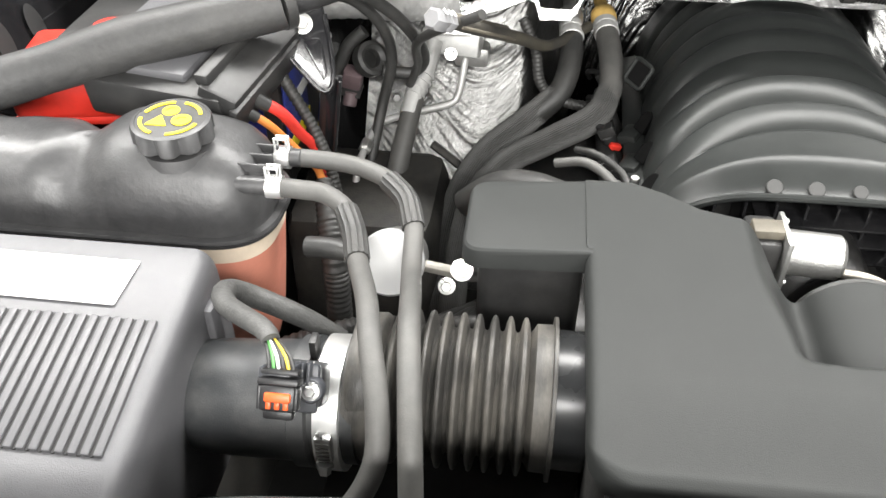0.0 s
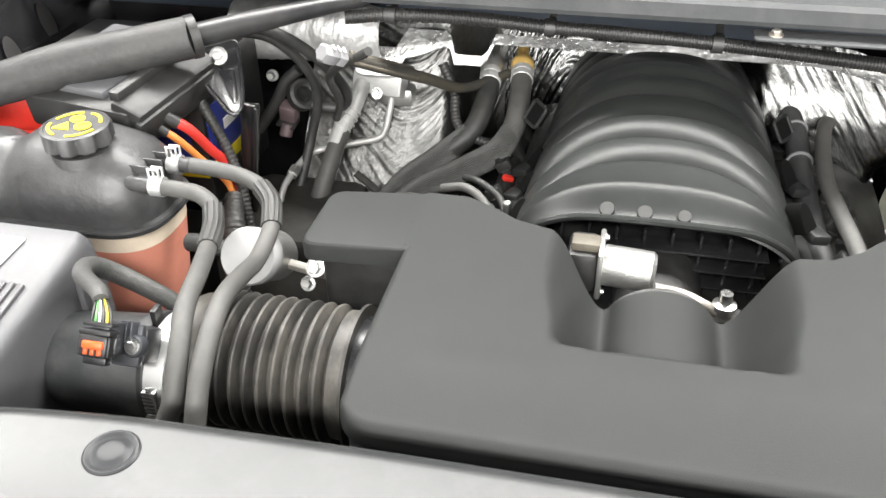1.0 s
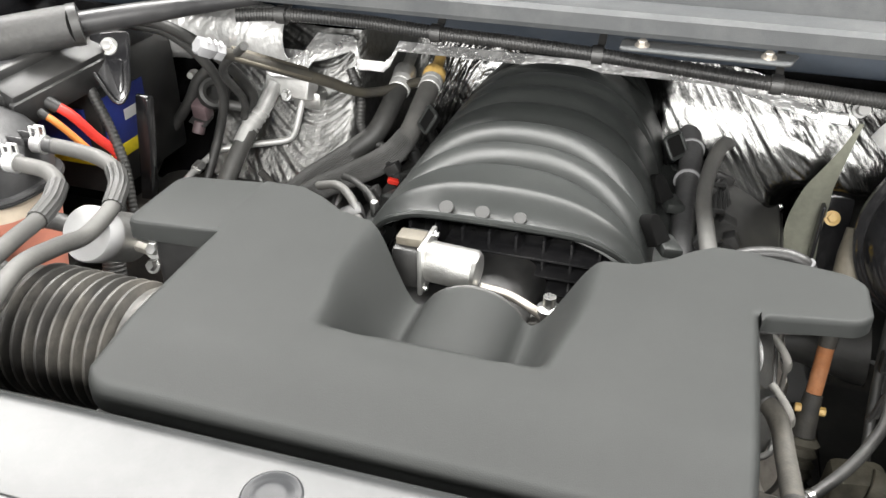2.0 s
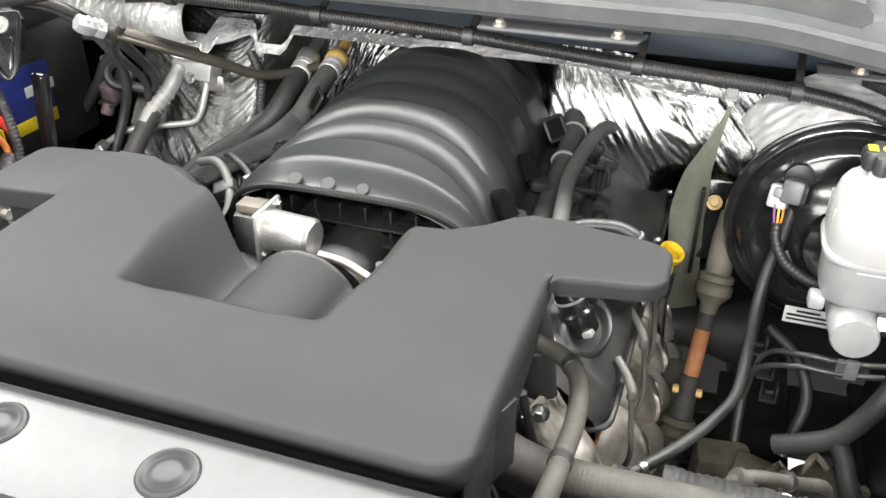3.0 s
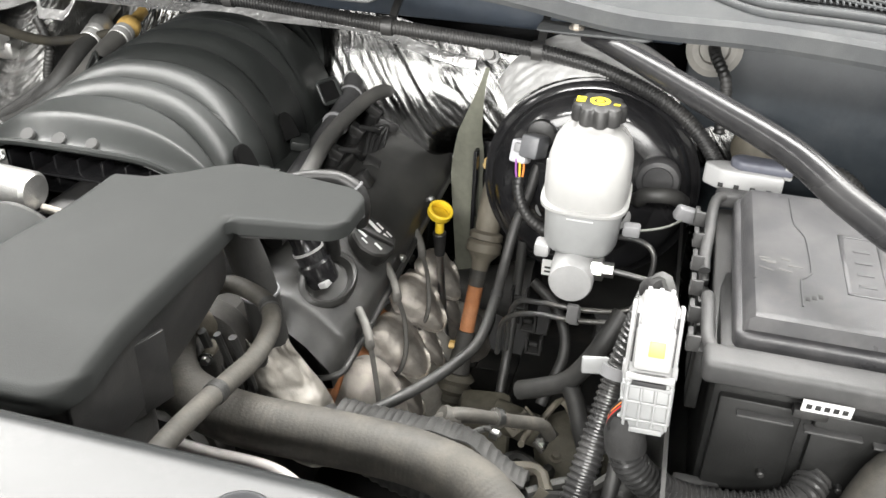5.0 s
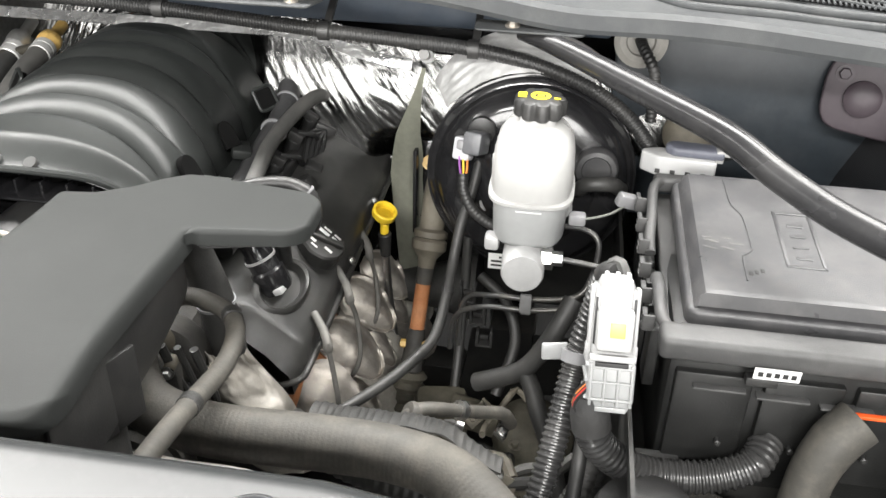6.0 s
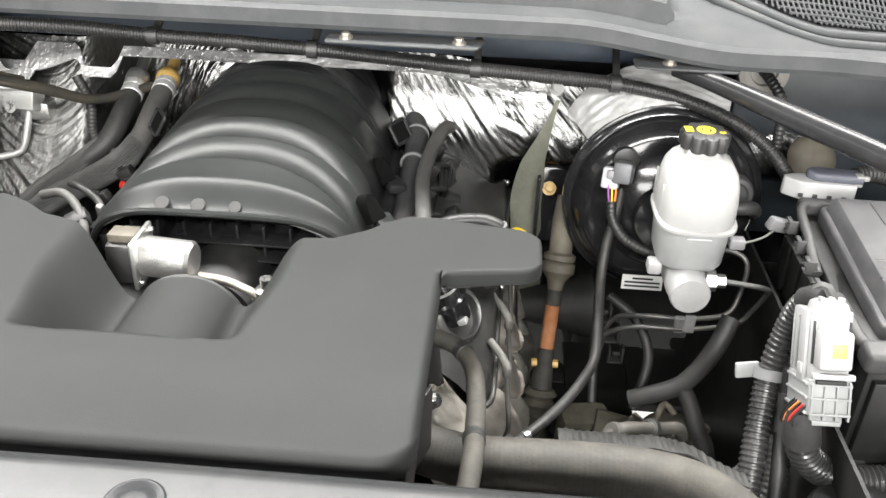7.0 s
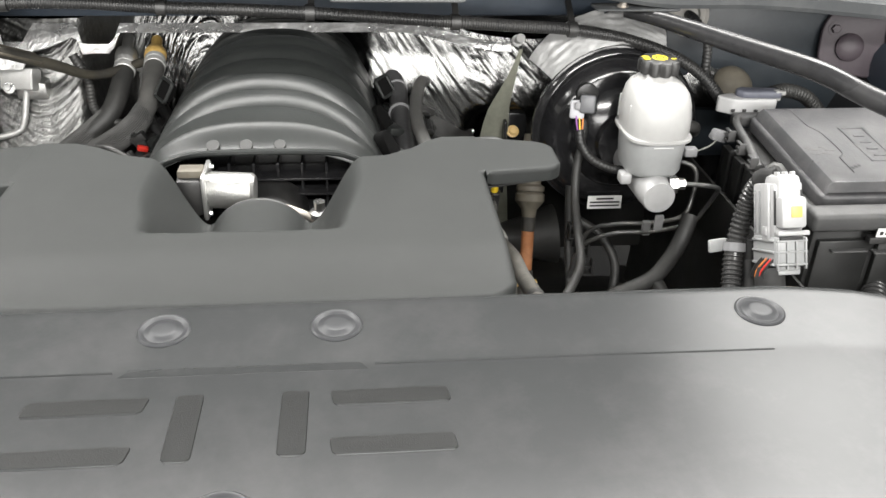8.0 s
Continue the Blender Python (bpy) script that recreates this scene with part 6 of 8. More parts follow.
def exhaust():
    t = thing("exhaust_heat_shield", (0.67, 0.87, 0.70), "lobed bright exhaust heat shields", "heat shield", "exhaust shields")

    def petal(c, nrm, rw, rh):
        """A domed round-ended sheet with a rolled rim."""
        n = V(nrm).normalized()
        w = V((0, 1, 0)) - n * n.y
        w.normalize()
        h = n.cross(w)
        if h.z < 0:
            h = -h

        def fn(u, v):
            k, q = 2 * v - 1, 2 * u - 1
            half = rw * math.sqrt(max(0.0, 1 - k * k)) ** 0.8 * (1.0 + 0.30 * k)
            b = 0.016 * (1 - q * q) * (1 - k * k) ** 0.5 + 0.0022 * wrinkle((u * 3, v * 4, c[1] * 9)) + 0.0010 * abs(wrinkle((u * 7, v * 9, c[1] * 7))) + (0.006 + 0.006 * wrinkle((v * 6, q * 2, c[1] * 5))) * smooth(0.72, 1.0, abs(q))
            return V(c) + w * (half * q) + h * (rh * k) + n * b

        return thicken(sheet(22, 30, fn), 0.0012)

    for c, nrm, rw, rh in (((0.646, 0.783, 0.776), (0.45, -0.66, 0.60), 0.046, 0.056), ((0.652, 0.889, 0.784), (0.55, -0.62, 0.55), 0.035, 0.055), ((0.652, 0.985, 0.795), (0.55, -0.62, 0.55), 0.034, 0.052), ((0.660, 1.073, 0.793), (0.55, -0.62, 0.55), 0.030, 0.048)):
        part("shield", petal(c, nrm, rw, rh), SHIELD, t)

    # folded skirts behind each lobe
    for y in (0.877, 0.982, 1.088, 1.190):
        part("lower_fold", tube([(0.599, y, 0.770), (0.644, y + 0.014, 0.737), (0.672, y + 0.033, 0.682), (0.676, y + 0.049, 0.618), (0.658, y + 0.058, 0.580)], [0.018, 0.030, 0.040, 0.038, 0.030], 24, flute=4, flute_depth=0.08), DULL, t)
    for k, (x, y, z) in enumerate(((0.670, 0.869, 0.716), (0.670, 0.978, 0.727), (0.670, 1.083, 0.734), (0.676, 0.890, 0.662), (0.676, 0.999, 0.673), (0.676, 1.109, 0.685))):
        part("small_fold", petal((x, y, z), (0.70, -0.55, 0.45), 0.019, 0.039), SHIELD if k < 3 else DULL, t)
    m = thing("exhaust_manifold", (0.66, 0.88, 0.62), "rust-stained cast exhaust manifold", "exhaust manifold")
    part("log", tube([(0.600, 0.76, 0.70), (0.610, 0.85, 0.69), (0.62, 1.00, 0.68), (0.68, 1.12, 0.66), (0.69, 1.2, 0.55)], [0.035, 0.04, 0.042, 0.042, 0.04], 16), SHIELD, m)
    for y in (0.82, 0.91, 1.0):
        part("port", tube([(0.60, y, 0.82), (0.622, y, 0.80), (0.64, y + 0.01, 0.745)], 0.018, 12), RUST, m)
    part("flange", tube([(0.634, 0.722, 0.888), (0.626, 0.706, 0.858), (0.612, 0.690, 0.815)], [0.008, 0.011, 0.013], 12), RUST, m, "rusty stand")
    part("bolt", bolt((0.635, 0.724, 0.890), (0.2, 0.3, 0.9), 0.007, 0.012), STEEL, m)
    for y0, bow in ((0.735, 0.0), (0.840, 0.014), (0.953, 0.012)):
        w = thing("spark_plug_lead", (0.664, y0, 0.91), "grey spark plug lead with boot", "plug lead", "plug leads")
        part("lead", tube([(0.664, y0 + 0.003, 0.902), (0.668, y0 + 0.007 + bow, 0.856), (0.672, y0 + 0.007 + bow * 0.6, 0.806), (0.660, y0 + 0.020, 0.764), (0.640, y0 + 0.035, 0.74)], 0.0034, 10), LEAD, w)
        part("boot", tube([(0.640, y0 + 0.030, 0.932), (0.656, y0 + 0.012, 0.922), (0.664, y0, 0.912), (0.664, y0 + 0.002, 0.902), (0.6645, y0 + 0.0025, 0.898)], [0.0050, 0.0052, 0.0056, 0.0062, 0.0048], 14), LEAD, w)
    f = thing("heat_wrap", (0.60, 0.66, 0.82), "crumpled silver heat wrap by the water pump", "heat shield")

    def wrap(u, v):
        a = lerp(-0.4, 3.4, u)
        c = V((lerp(0.562, 0.622, v), lerp(0.672, 0.660, v), lerp(0.945, 0.815, v)))
        r = lerp(0.026, 0.046, smooth(0, 0.5, v))
        p = c + V((-r * math.cos(a), -r * math.sin(a), 0.3 * r * math.cos(a)))
        return p + V((0.4, -1, 0.5)) * (0.010 * wrinkle((u * 4, v * 5, 3.3)) + 0.008 * abs(wrinkle((u * 6, v * 5, 1.3))) + 0.002 * abs(wrinkle((u * 15, v * 13, 6.3))))

    part("foil", thicken(sheet(64, 64, wrap), 0.0012), WRAP, f)
    nk = thing("vent_neck", (0.555, 0.675, 1.0), "dark rubber neck hose with a pale ring", "hose")
    part("neck", tube([(0.540, 0.665, 1.085), (0.552, 0.672, 1.035), (0.560, 0.676, 0.99), (0.566, 0.676, 0.93)], [0.019, 0.020, 0.0205, 0.021], 18), RUBBERD, nk)
    part("ring", revolve([(0.0208, -0.0015), (0.0220, -0.0015), (0.0220, 0.0015), (0.0208, 0.0015)], (0.559, 0.6755, 0.998), (0.1, 0.05, -1), 28), GREYCON, nk, "pale ring")


exhaust()


def radiator_hoses():
    t = thing("radiator_hose", (0.72, 0.50, 0.95), "thick dusty grey upper radiator hose", "radiator hose")
    part("hose", tube([(0.470, 0.625, 0.985), (0.492, 0.600, 1.008), (0.515, 0.563, 1.012), (0.535, 0.530, 1.005), (0.559, 0.508, 0.995), (0.597, 0.499, 0.987), (0.641, 0.495, 0.985), (0.722, 0.497, 0.985), (0.80, 0.495, 0.984), (0.856, 0.478, 0.980), (0.905, 0.435, 0.965), (0.94, 0.38, 0.94), (0.95, 0.31, 0.91)], [0.022, 0.024, 0.026] + [0.0255] * 10, 28, pitch=0.0052, depth=0.006), HOSE, t)
    part("collar", revolve([(0.0265, -0.008), (0.0285, -0.008), (0.0285, 0.008), (0.0265, 0.008)], (0.500, 0.588, 1.010), (0.6, -0.75, 0.2), 28), TAUPE, t)
    g = thing("overflow_hose", (0.60, 0.55, 1.0), "thin dusty grey hose curving over the radiator hose", "coolant hose")
    part("hose", tube([(0.515, 0.625, 1.020), (0.548, 0.630, 1.034), (0.585, 0.614, 1.041), (0.610, 0.598, 1.040), (0.624, 0.572, 1.036), (0.629, 0.530, 1.034), (0.630, 0.480, 1.045), (0.630, 0.430, 1.056), (0.627, 0.380, 1.060), (0.622, 0.33, 1.055), (0.615, 0.27, 1.04)], 0.0095, 14), HOSE, g)
    for q, d in (((0.611, 0.597, 1.040), (0.5, -0.8, 0)), ((0.630, 0.455, 1.051), (0, -1, 0.2))):
        part("tape_band", revolve([(0.0096, -0.006), (0.0106, -0.005), (0.0106, 0.005), (0.0096, 0.006)], q, d, 18), RUBBERD, g)
    # water pump and tensioner seen through the gap below the cover
    w = thing("water_pump", (0.55, 0.64, 0.90), "dark dusty water pump with pipe stubs", "water pump")
    part("body", revolve([(0.05, 0), (0.055, 0.01), (0.05, 0.035), (0.03, 0.045)], (0.500, 0.665, 0.93), (0.1, -1, 0.15), 32), DARK, w)
    part("stub", cyl((0.52, 0.65, 0.955), (0.49, 0.61, 0.995), 0.016), TAUPE, w)
    for k, (x, z) in enumerate(((0.515, 0.90), (0.565, 0.885), (0.58, 0.95))):
        part("bolt", bolt((x, 0.622, z), (0, -1, 0.2), 0.007, 0.010), STEEL, w)
    for k in range(4):
        part("cable", tube([(0.51 + k * 0.018, 0.60, 0.99), (0.515 + k * 0.02, 0.61, 0.95 - 0.01 * k), (0.53 + k * 0.012, 0.62, 0.90), (0.55, 0.63, 0.84)], 0.004 + 0.001 * (k % 2), 8), RUBBERD, w)
    pump = random.Random(11)
    for k in range(8):
        x, y, z = pump.uniform(0.49, 0.58), pump.uniform(0.585, 0.64), pump.uniform(0.86, 0.97)
        pk = thing("pump_fitting", (x, y, z), "dusty small fitting on the water pump", "fitting", "pump fittings")
        q = rot(pump.uniform(-40, 40), pump.uniform(-40, 40), pump.uniform(-60, 60))
        if k % 2:
            part("body", box((x, y, z), (0.022, 0.016, 0.014), 0.003, q), BLACK, pk)
            part("cover_clip", box(V((x, y, z)) + q.to_3x3() @ V((0, -0.009, 0.003)), (0.012, 0.003, 0.006), 0.001, q), GREYCON, pk)
        else:
            part("stub", cyl(V((x, y, z)), V((x, y, z)) + q.to_3x3() @ V((0, -0.026, 0)), 0.007, 0.006), TAUPE, pk)
            part("head", bolt(V((x, y, z)) + q.to_3x3() @ V((0, -0.026, 0)), q.to_3x3() @ V((0, -1, 0)), 0.005, 0.006), STEEL, pk)
    s = thing("shroud_edge", (0.62, 0.36, 0.93), "pale plastic shroud edge below the hose", "shroud")
    part("edge", tube([(0.53, 0.474, 0.965), (0.60, 0.462, 0.970), (0.69, 0.454, 0.970), (0.76, 0.40, 0.95), (0.80, 0.28, 0.93)], [0.005, 0.006, 0.006, 0.006, 0.006], 10), mat("pale_shroud", (0.42, 0.40, 0.39), 0.5, dust=0.3), s)
    solo("ribbed_pipe", tube([(0.66, 0.60, 0.90), (0.74, 0.57, 0.89), (0.82, 0.56, 0.88), (0.90, 0.55, 0.86), (0.96, 0.52, 0.83)], 0.022, 16, pitch=0.010, depth=0.06), RUBBERD, "dark ribbed pipe behind the radiator hose", "pipe")


radiator_hoses()


def intake_side_hoses():
    t = thing("vent_hose", (0.54, 0.95, 1.05), "grey rubber vent hose beside the manifold", "hose")
    part("hose", tube([(0.600, 1.165, 0.985), (0.598, 1.155, 1.030), (0.580, 1.140, 1.062), (0.556, 1.125, 1.072), (0.545, 1.085, 1.076), (0.536, 1.02, 1.072), (0.533, 0.95, 1.066), (0.540, 0.88, 1.060), (0.548, 0.82, 1.055), (0.556, 0.77, 1.045)], 0.0105, 14), RUBBER, t)
    w = thing("branch_harness", (0.52, 1.0, 1.03), "black taped branch harness with pale bands", "wiring harness")
    pts = [(0.405, 1.245, 1.03), (0.455, 1.215, 1.075), (0.490, 1.175, 1.086), (0.508, 1.10, 1.066), (0.510, 1.03, 1.050), (0.512, 0.95, 1.040), (0.515, 0.86, 1.030), (0.52, 0.78, 1.02)]
    part("loom", tube(pts, [0.018, 0.019, 0.019, 0.017, 0.016, 0.016, 0.015, 0.015], 14), TANK, w)
    for q in (pts[3], pts[4]):
        part("band", revolve([(0.0180, -0.0015), (0.0192, -0.0015), (0.0192, 0.0015), (0.0180, 0.0015)], q, (0.05, -1, -0.15), 24), GREYCON, w)
    s = thing("fuel_sensor", (0.58, 1.13, 1.02), "brass-tipped pressure sensor with black plug", "sensor")
    part("tip", revolve([(0.007, 0), (0.009, 0.002), (0.009, 0.012), (0.0065, 0.014), (0.0065, 0.03)], (0.590, 1.143, 1.042), (-0.8, -0.35, -0.35), 16), mat("copper_nut", (0.62, 0.42, 0.28), 0.35, metal=0.9), s)
    part("plug", box((0.557, 1.120, 1.018), (0.034, 0.022, 0.022), 0.004, rot(0, 25, 20)), BLACK, s)
    for k in range(4):
        part("wire", tube([(0.56, 1.11, 1.02), (0.55 + k * 0.006, 1.07, 1.03 - 0.006 * k), (0.555 + k * 0.005, 1.02, 1.00), (0.56, 0.97, 0.985)], 0.0045, 8), WIRES["black"], s)
    for k in range(3):
        part("clip", box((0.562 + 0.008 * k, 1.06 - 0.05 * k, 1.005), (0.024, 0.018, 0.018), 0.003, rot(20, 30 * k, 15)), BLACK, s)
    for k, y in enumerate((0.93, 1.04)):
        solo("ignition_coil", join(box((0.548, y, 0.990), (0.04, 0.045, 0.035), 0.008, rot(0, 15, 0)), cyl((0.560, y, 0.995), (0.572, y, 0.985), 0.010)), BLACK, "black ignition coil beside the manifold", "ignition coil", "ignition coils")


intake_side_hoses()


# ---- driver side: brake booster and master cylinder ----
def brake_booster():
    ax = V((0.03, -0.985, 0.05)).normalized()
    c = V((0.878, 1.028, 1.016))
    t = thing("brake_booster", (0.878, 1.06, 0.88), "round gloss black brake booster on the firewall", "brake booster")
    part("drum", revolve([(0.128, -0.05), (0.139, -0.01), (0.1415, -0.006), (0.1415, 0.002), (0.138, 0.006), (0.133, 0.008), (0.128, 0.024), (0.118, 0.035), (0.108, 0.040), (0.088, 0.042), (0.080, 0.050), (0.052, 0.060), (0.048, 0.072), (0.03, 0.073)], c, ax, 72), GLOSS, t)
    part("rim", revolve([(0.1405, -0.008), (0.1445, -0.007), (0.1445, 0.001), (0.1405, 0.002)], c, ax, 72), GLOSS, t)
    part("boss", revolve([(0.029, 0.0), (0.029, 0.012), (0.026, 0.016), (0.020, 0.017), (0.018, 0.014), (0.005, 0.014)], c + ax * 0.036 + V((0.086, 0, 0.036)), ax, 32), TANK, t)
    part("firewall_foot", box(c - ax * 0.075, (0.16, 0.06, 0.16), 0.01), GLOSS, t)
    lab = part("label", box((0.861, 0.976, 0.903), (0.060, 0.0015, 0.024), 0.0004, rot(-4, 0, 0)), LABEL, t, "white sticker with dark bars")
    for k in range(3):
        part("label_bar", box((0.861, 0.9748, 0.910 - k * 0.0065), (0.052 if k else 0.03, 0.0006, 0.003), 0.0001, rot(-4, 0, 0)), INKSHADE, lab)
    s = thing("booster_sensor", (0.795, 0.98, 1.08), "grey vacuum sensor with coloured wires", "sensor")
    b = V((0.800, 0.992, 1.083))
    part("grommet", revolve([(0.018, 0), (0.018, 0.010), (0.013, 0.012)], b + V((0.012, 0, 0.012)), ax, 24), BLACK, s)
    part("body", box(b + V((0.008, -0.030, 0.004)), (0.026, 0.040, 0.030), 0.005, rot(-18, 0, -15)), mat("dark_connector", (0.10, 0.102, 0.108), 0.4, vary=0.2), s)
    part("plug", box((0.792, 0.962, 1.078), (0.024, 0.022, 0.030), 0.004, rot(-18, 0, -15)), mat("light_connector", (0.42, 0.42, 0.44), 0.45, vary=0.1), s, "light grey plug")
    part("plug_latch", box((0.789, 0.950, 1.088), (0.010, 0.006, 0.012), 0.002, rot(-18, 0, -15)), GREYCON, s)
    for k, col in enumerate(("purple", "yellow", "orange")):
        part("wire", tube([(0.788 + k * 0.005, 0.950, 1.072), (0.789 + k * 0.005, 0.946, 1.060), (0.792 + k * 0.003, 0.943, 1.045)], 0.0015, 6), WIRES[col], s)
    part("sleeve", tube([(0.794, 0.944, 1.050), (0.797, 0.935, 1.030), (0.812, 0.920, 1.010), (0.838, 0.905, 1.000), (0.86, 0.90, 0.998)], 0.0072, 12, pitch=0.006, depth=0.08), BLACK, s)


brake_booster()


def rounded_loft(layers, seg=44, e=0.55):
    """Stacked rounded rectangles: (x, y, z, half width, half depth)."""
    bm = bmesh.new()
    rings = []
    for cx, cy, z, hx, hy in layers:
        ring = []
        for i in range(seg):
            a = 2 * math.pi * i / seg
            ca, sa = math.cos(a), math.sin(a)
            ring.append(bm.verts.new((cx + hx * math.copysign(abs(ca) ** e, ca), cy + hy * math.copysign(abs(sa) ** e, sa), z)))
        rings.append(ring)
    for a, b in zip(rings, rings[1:]):
        for i in range(seg):
            bm.faces.new((a[i], a[(i + 1) % seg], b[(i + 1) % seg], b[i]))
    bm.faces.new(rings[-1])
    bm.faces.new(rings[0][::-1])
    return bm


def master_cylinder():
    t = thing("brake_fluid_reservoir", (0.885, 0.85, 1.02), "white translucent brake fluid reservoir with black cap", "fluid reservoir")
    X, Y = 0.887, 0.870
    part("upper_tank", rounded_loft([(X, Y, 1.083, 0.0470, 0.058), (X, Y, 1.090, 0.0480, 0.059), (X, Y, 1.110, 0.0478, 0.058), (X, Y + 0.002, 1.128, 0.0465, 0.055), (X, Y + 0.004, 1.141, 0.0435, 0.050), (X, Y + 0.007, 1.150, 0.0375, 0.042), (X, Y + 0.011, 1.156, 0.0290, 0.032), (X, Y + 0.014, 1.159, 0.0225, 0.024), (X, Y + 0.015, 1.166, 0.022, 0.022)], e=0.66), NATURAL, t, sharp=60)
    part("seam", rounded_loft([(X, Y, 1.077, 0.0490, 0.060), (X, Y, 1.078, 0.0505, 0.0615), (X, Y, 1.082, 0.0505, 0.0615), (X, Y, 1.083, 0.0490, 0.060)]), NATURAL, t)
    part("lower_tank", rounded_loft([(X, Y + 0.002, 1.016, 0.030, 0.036), (X, Y, 1.020, 0.0400, 0.048), (X, Y - 0.001, 1.028, 0.0430, 0.053), (X, Y, 1.077, 0.0455, 0.057)], e=0.66), NATURAL2, t, "fluid level showing through")
    for dy in (-0.022, 0.006, 0.032):
        part("tank_rib", box((X - 0.0455, Y + dy, 1.108), (0.004, 0.004, 0.036), 0.0015), NATURAL, t)
    part("level_line", box((X, Y - 0.0585, 1.072), (0.03, 0.002, 0.0016), 0.0004), GREYINK, t, "grey level line")
    part("spigot", revolve([(0.026, 0), (0.022, 0.03)], (X, 0.845, 1.005), (0, 0, 1), 20), NATURAL2, t)
    part("spigot", revolve([(0.026, 0), (0.022, 0.03)], (X, 0.905, 1.005), (0, 0, 1), 20), NATURAL2, t)
    cap = part("cap", revolve([(0.0290, 0.0), (0.0310, 0.002), (0.0312, 0.016), (0.0290, 0.0200), (0.0235, 0.0213), (0.006, 0.0215)], (X + 0.001, 0.886, 1.164), (0.0, -0.03, 1), 108, lobes=9, lobe_depth=0.16, lobe_to=0.0205), BLACK, t)
    part("print_ring", revolve([(0.0115, 0), (0.0115, 0.0007), (0.0070, 0.0007), (0.0070, 0)], (X + 0.001, 0.886, 1.1853), (0, -0.03, 1), 28), YPRINT, cap, "yellow print")
    part("print_dot", revolve([(0.004, 0), (0.004, 0.0007)], (X + 0.001, 0.886, 1.1853), (0, -0.03, 1), 20), YPRINT, cap, "yellow print")
    for x, w in ((-0.020, 0.010), (0.020, 0.007)):
        for k in range(3 if x < 0 else 1):
            part("print_bar", box((X + x, 0.886 + (k - 1) * 0.006, 1.1858), (w, 0.0035, 0.0007), 0.0001), YPRINT, cap, "yellow print")
    m = thing("master_cylinder", (0.886, 0.88, 0.97), "cast aluminium brake master cylinder", "master cylinder")
    ax = V((0.0, -1, 0.02))
    part("body", revolve([(0.022, 0.0), (0.027, 0.02), (0.027, 0.16), (0.0255, 0.164), (0.0255, 0.186), (0.0235, 0.190), (0.004, 0.191)], (0.886, 0.985, 0.995), ax, 32), CASTING, m)
    part("flange", plate(rounded([(-0.066, -0.012), (-0.030, -0.030), (0.030, -0.030), (0.060, -0.010), (0.060, 0.012), (0.030, 0.028), (-0.030, 0.030), (-0.066, 0.014)], 0.010), 0.014, Matrix.Translation((0.880, 0.970, 1.000)) @ rot(86, 0, 0), 0.003), CASTING, m)
    part("side_ear", box((0.845, 0.845, 1.012), (0.018, 0.022, 0.018), 0.004), CASTING, m)
    part("fitting", revolve([(0.014, 0), (0.014, 0.012), (0.009, 0.013), (0.009, 0.024)], (0.908, 0.822, 1.008), (1, -0.1, 0.1), 6), STEEL, m)
    part("bleed_clip", box((0.893, 0.800, 0.955), (0.014, 0.006, 0.026), 0.002), mat("clip_grey", (0.14, 0.14, 0.14), 0.5), m)
    # brake pipes
    for pts in ([(0.925, 0.820, 1.010), (0.955, 0.818, 1.008), (0.985, 0.82, 1.002), (0.992, 0.835, 0.985), (0.985, 0.85, 0.95), (0.965, 0.85, 0.925), (0.90, 0.845, 0.915), (0.84, 0.85, 0.91), (0.80, 0.88, 0.87), (0.79, 0.90, 0.80)],
                [(0.915, 0.90, 1.010), (0.955, 0.895, 1.012), (0.975, 0.885, 1.000), (0.972, 0.875, 0.96), (0.955, 0.862, 0.932), (0.90, 0.855, 0.925), (0.85, 0.86, 0.922), (0.81, 0.89, 0.89), (0.80, 0.91, 0.80)]):
        b = thing("brake_pipe", pts[2], "thin dark steel brake pipe", "brake pipe", "brake pipes")
        part("pipe", tube(pts, 0.0036, 10, step=0.006), mat("pipe_coat", (0.08, 0.08, 0.08), 0.35, metal=0.6, dust=0.3), b)
    part("pipe_clip", box((0.893, 0.848, 0.920), (0.013, 0.010, 0.024), 0.002), mat("clip_grey", (0.14, 0.14, 0.14), 0.5), m)
    w = thing("level_switch", (0.955, 0.86, 1.045), "grey fluid level plug with a twisted wire", "sensor")
    part("plug", box((0.944, 0.850, 1.050), (0.020, 0.016, 0.014), 0.003), GREYCON, w)
    part("wire", tube([(0.952, 0.85, 1.05), (0.968, 0.862, 1.048), (0.985, 0.872, 1.050), (1.0, 0.885, 1.055)], 0.0015, 6), mat("wire_grey", (0.15, 0.155, 0.14), 0.5), w)
    part("joint", box((1.005, 0.892, 1.058), (0.034, 0.014, 0.018), 0.004, rot(10, 20, 25)), GREYCON, w)
    v = thing("vacuum_hose", (0.955, 0.96, 1.03), "black vacuum hose on the booster", "hose")
    part("hose", tube([(0.94, 1.02, 1.02), (0.945, 0.97, 1.03), (0.955, 0.945, 1.05), (0.985, 0.95, 1.05), (1.0, 0.98, 1.03)], 0.010, 12), RUBBERD, v)


master_cylinder()


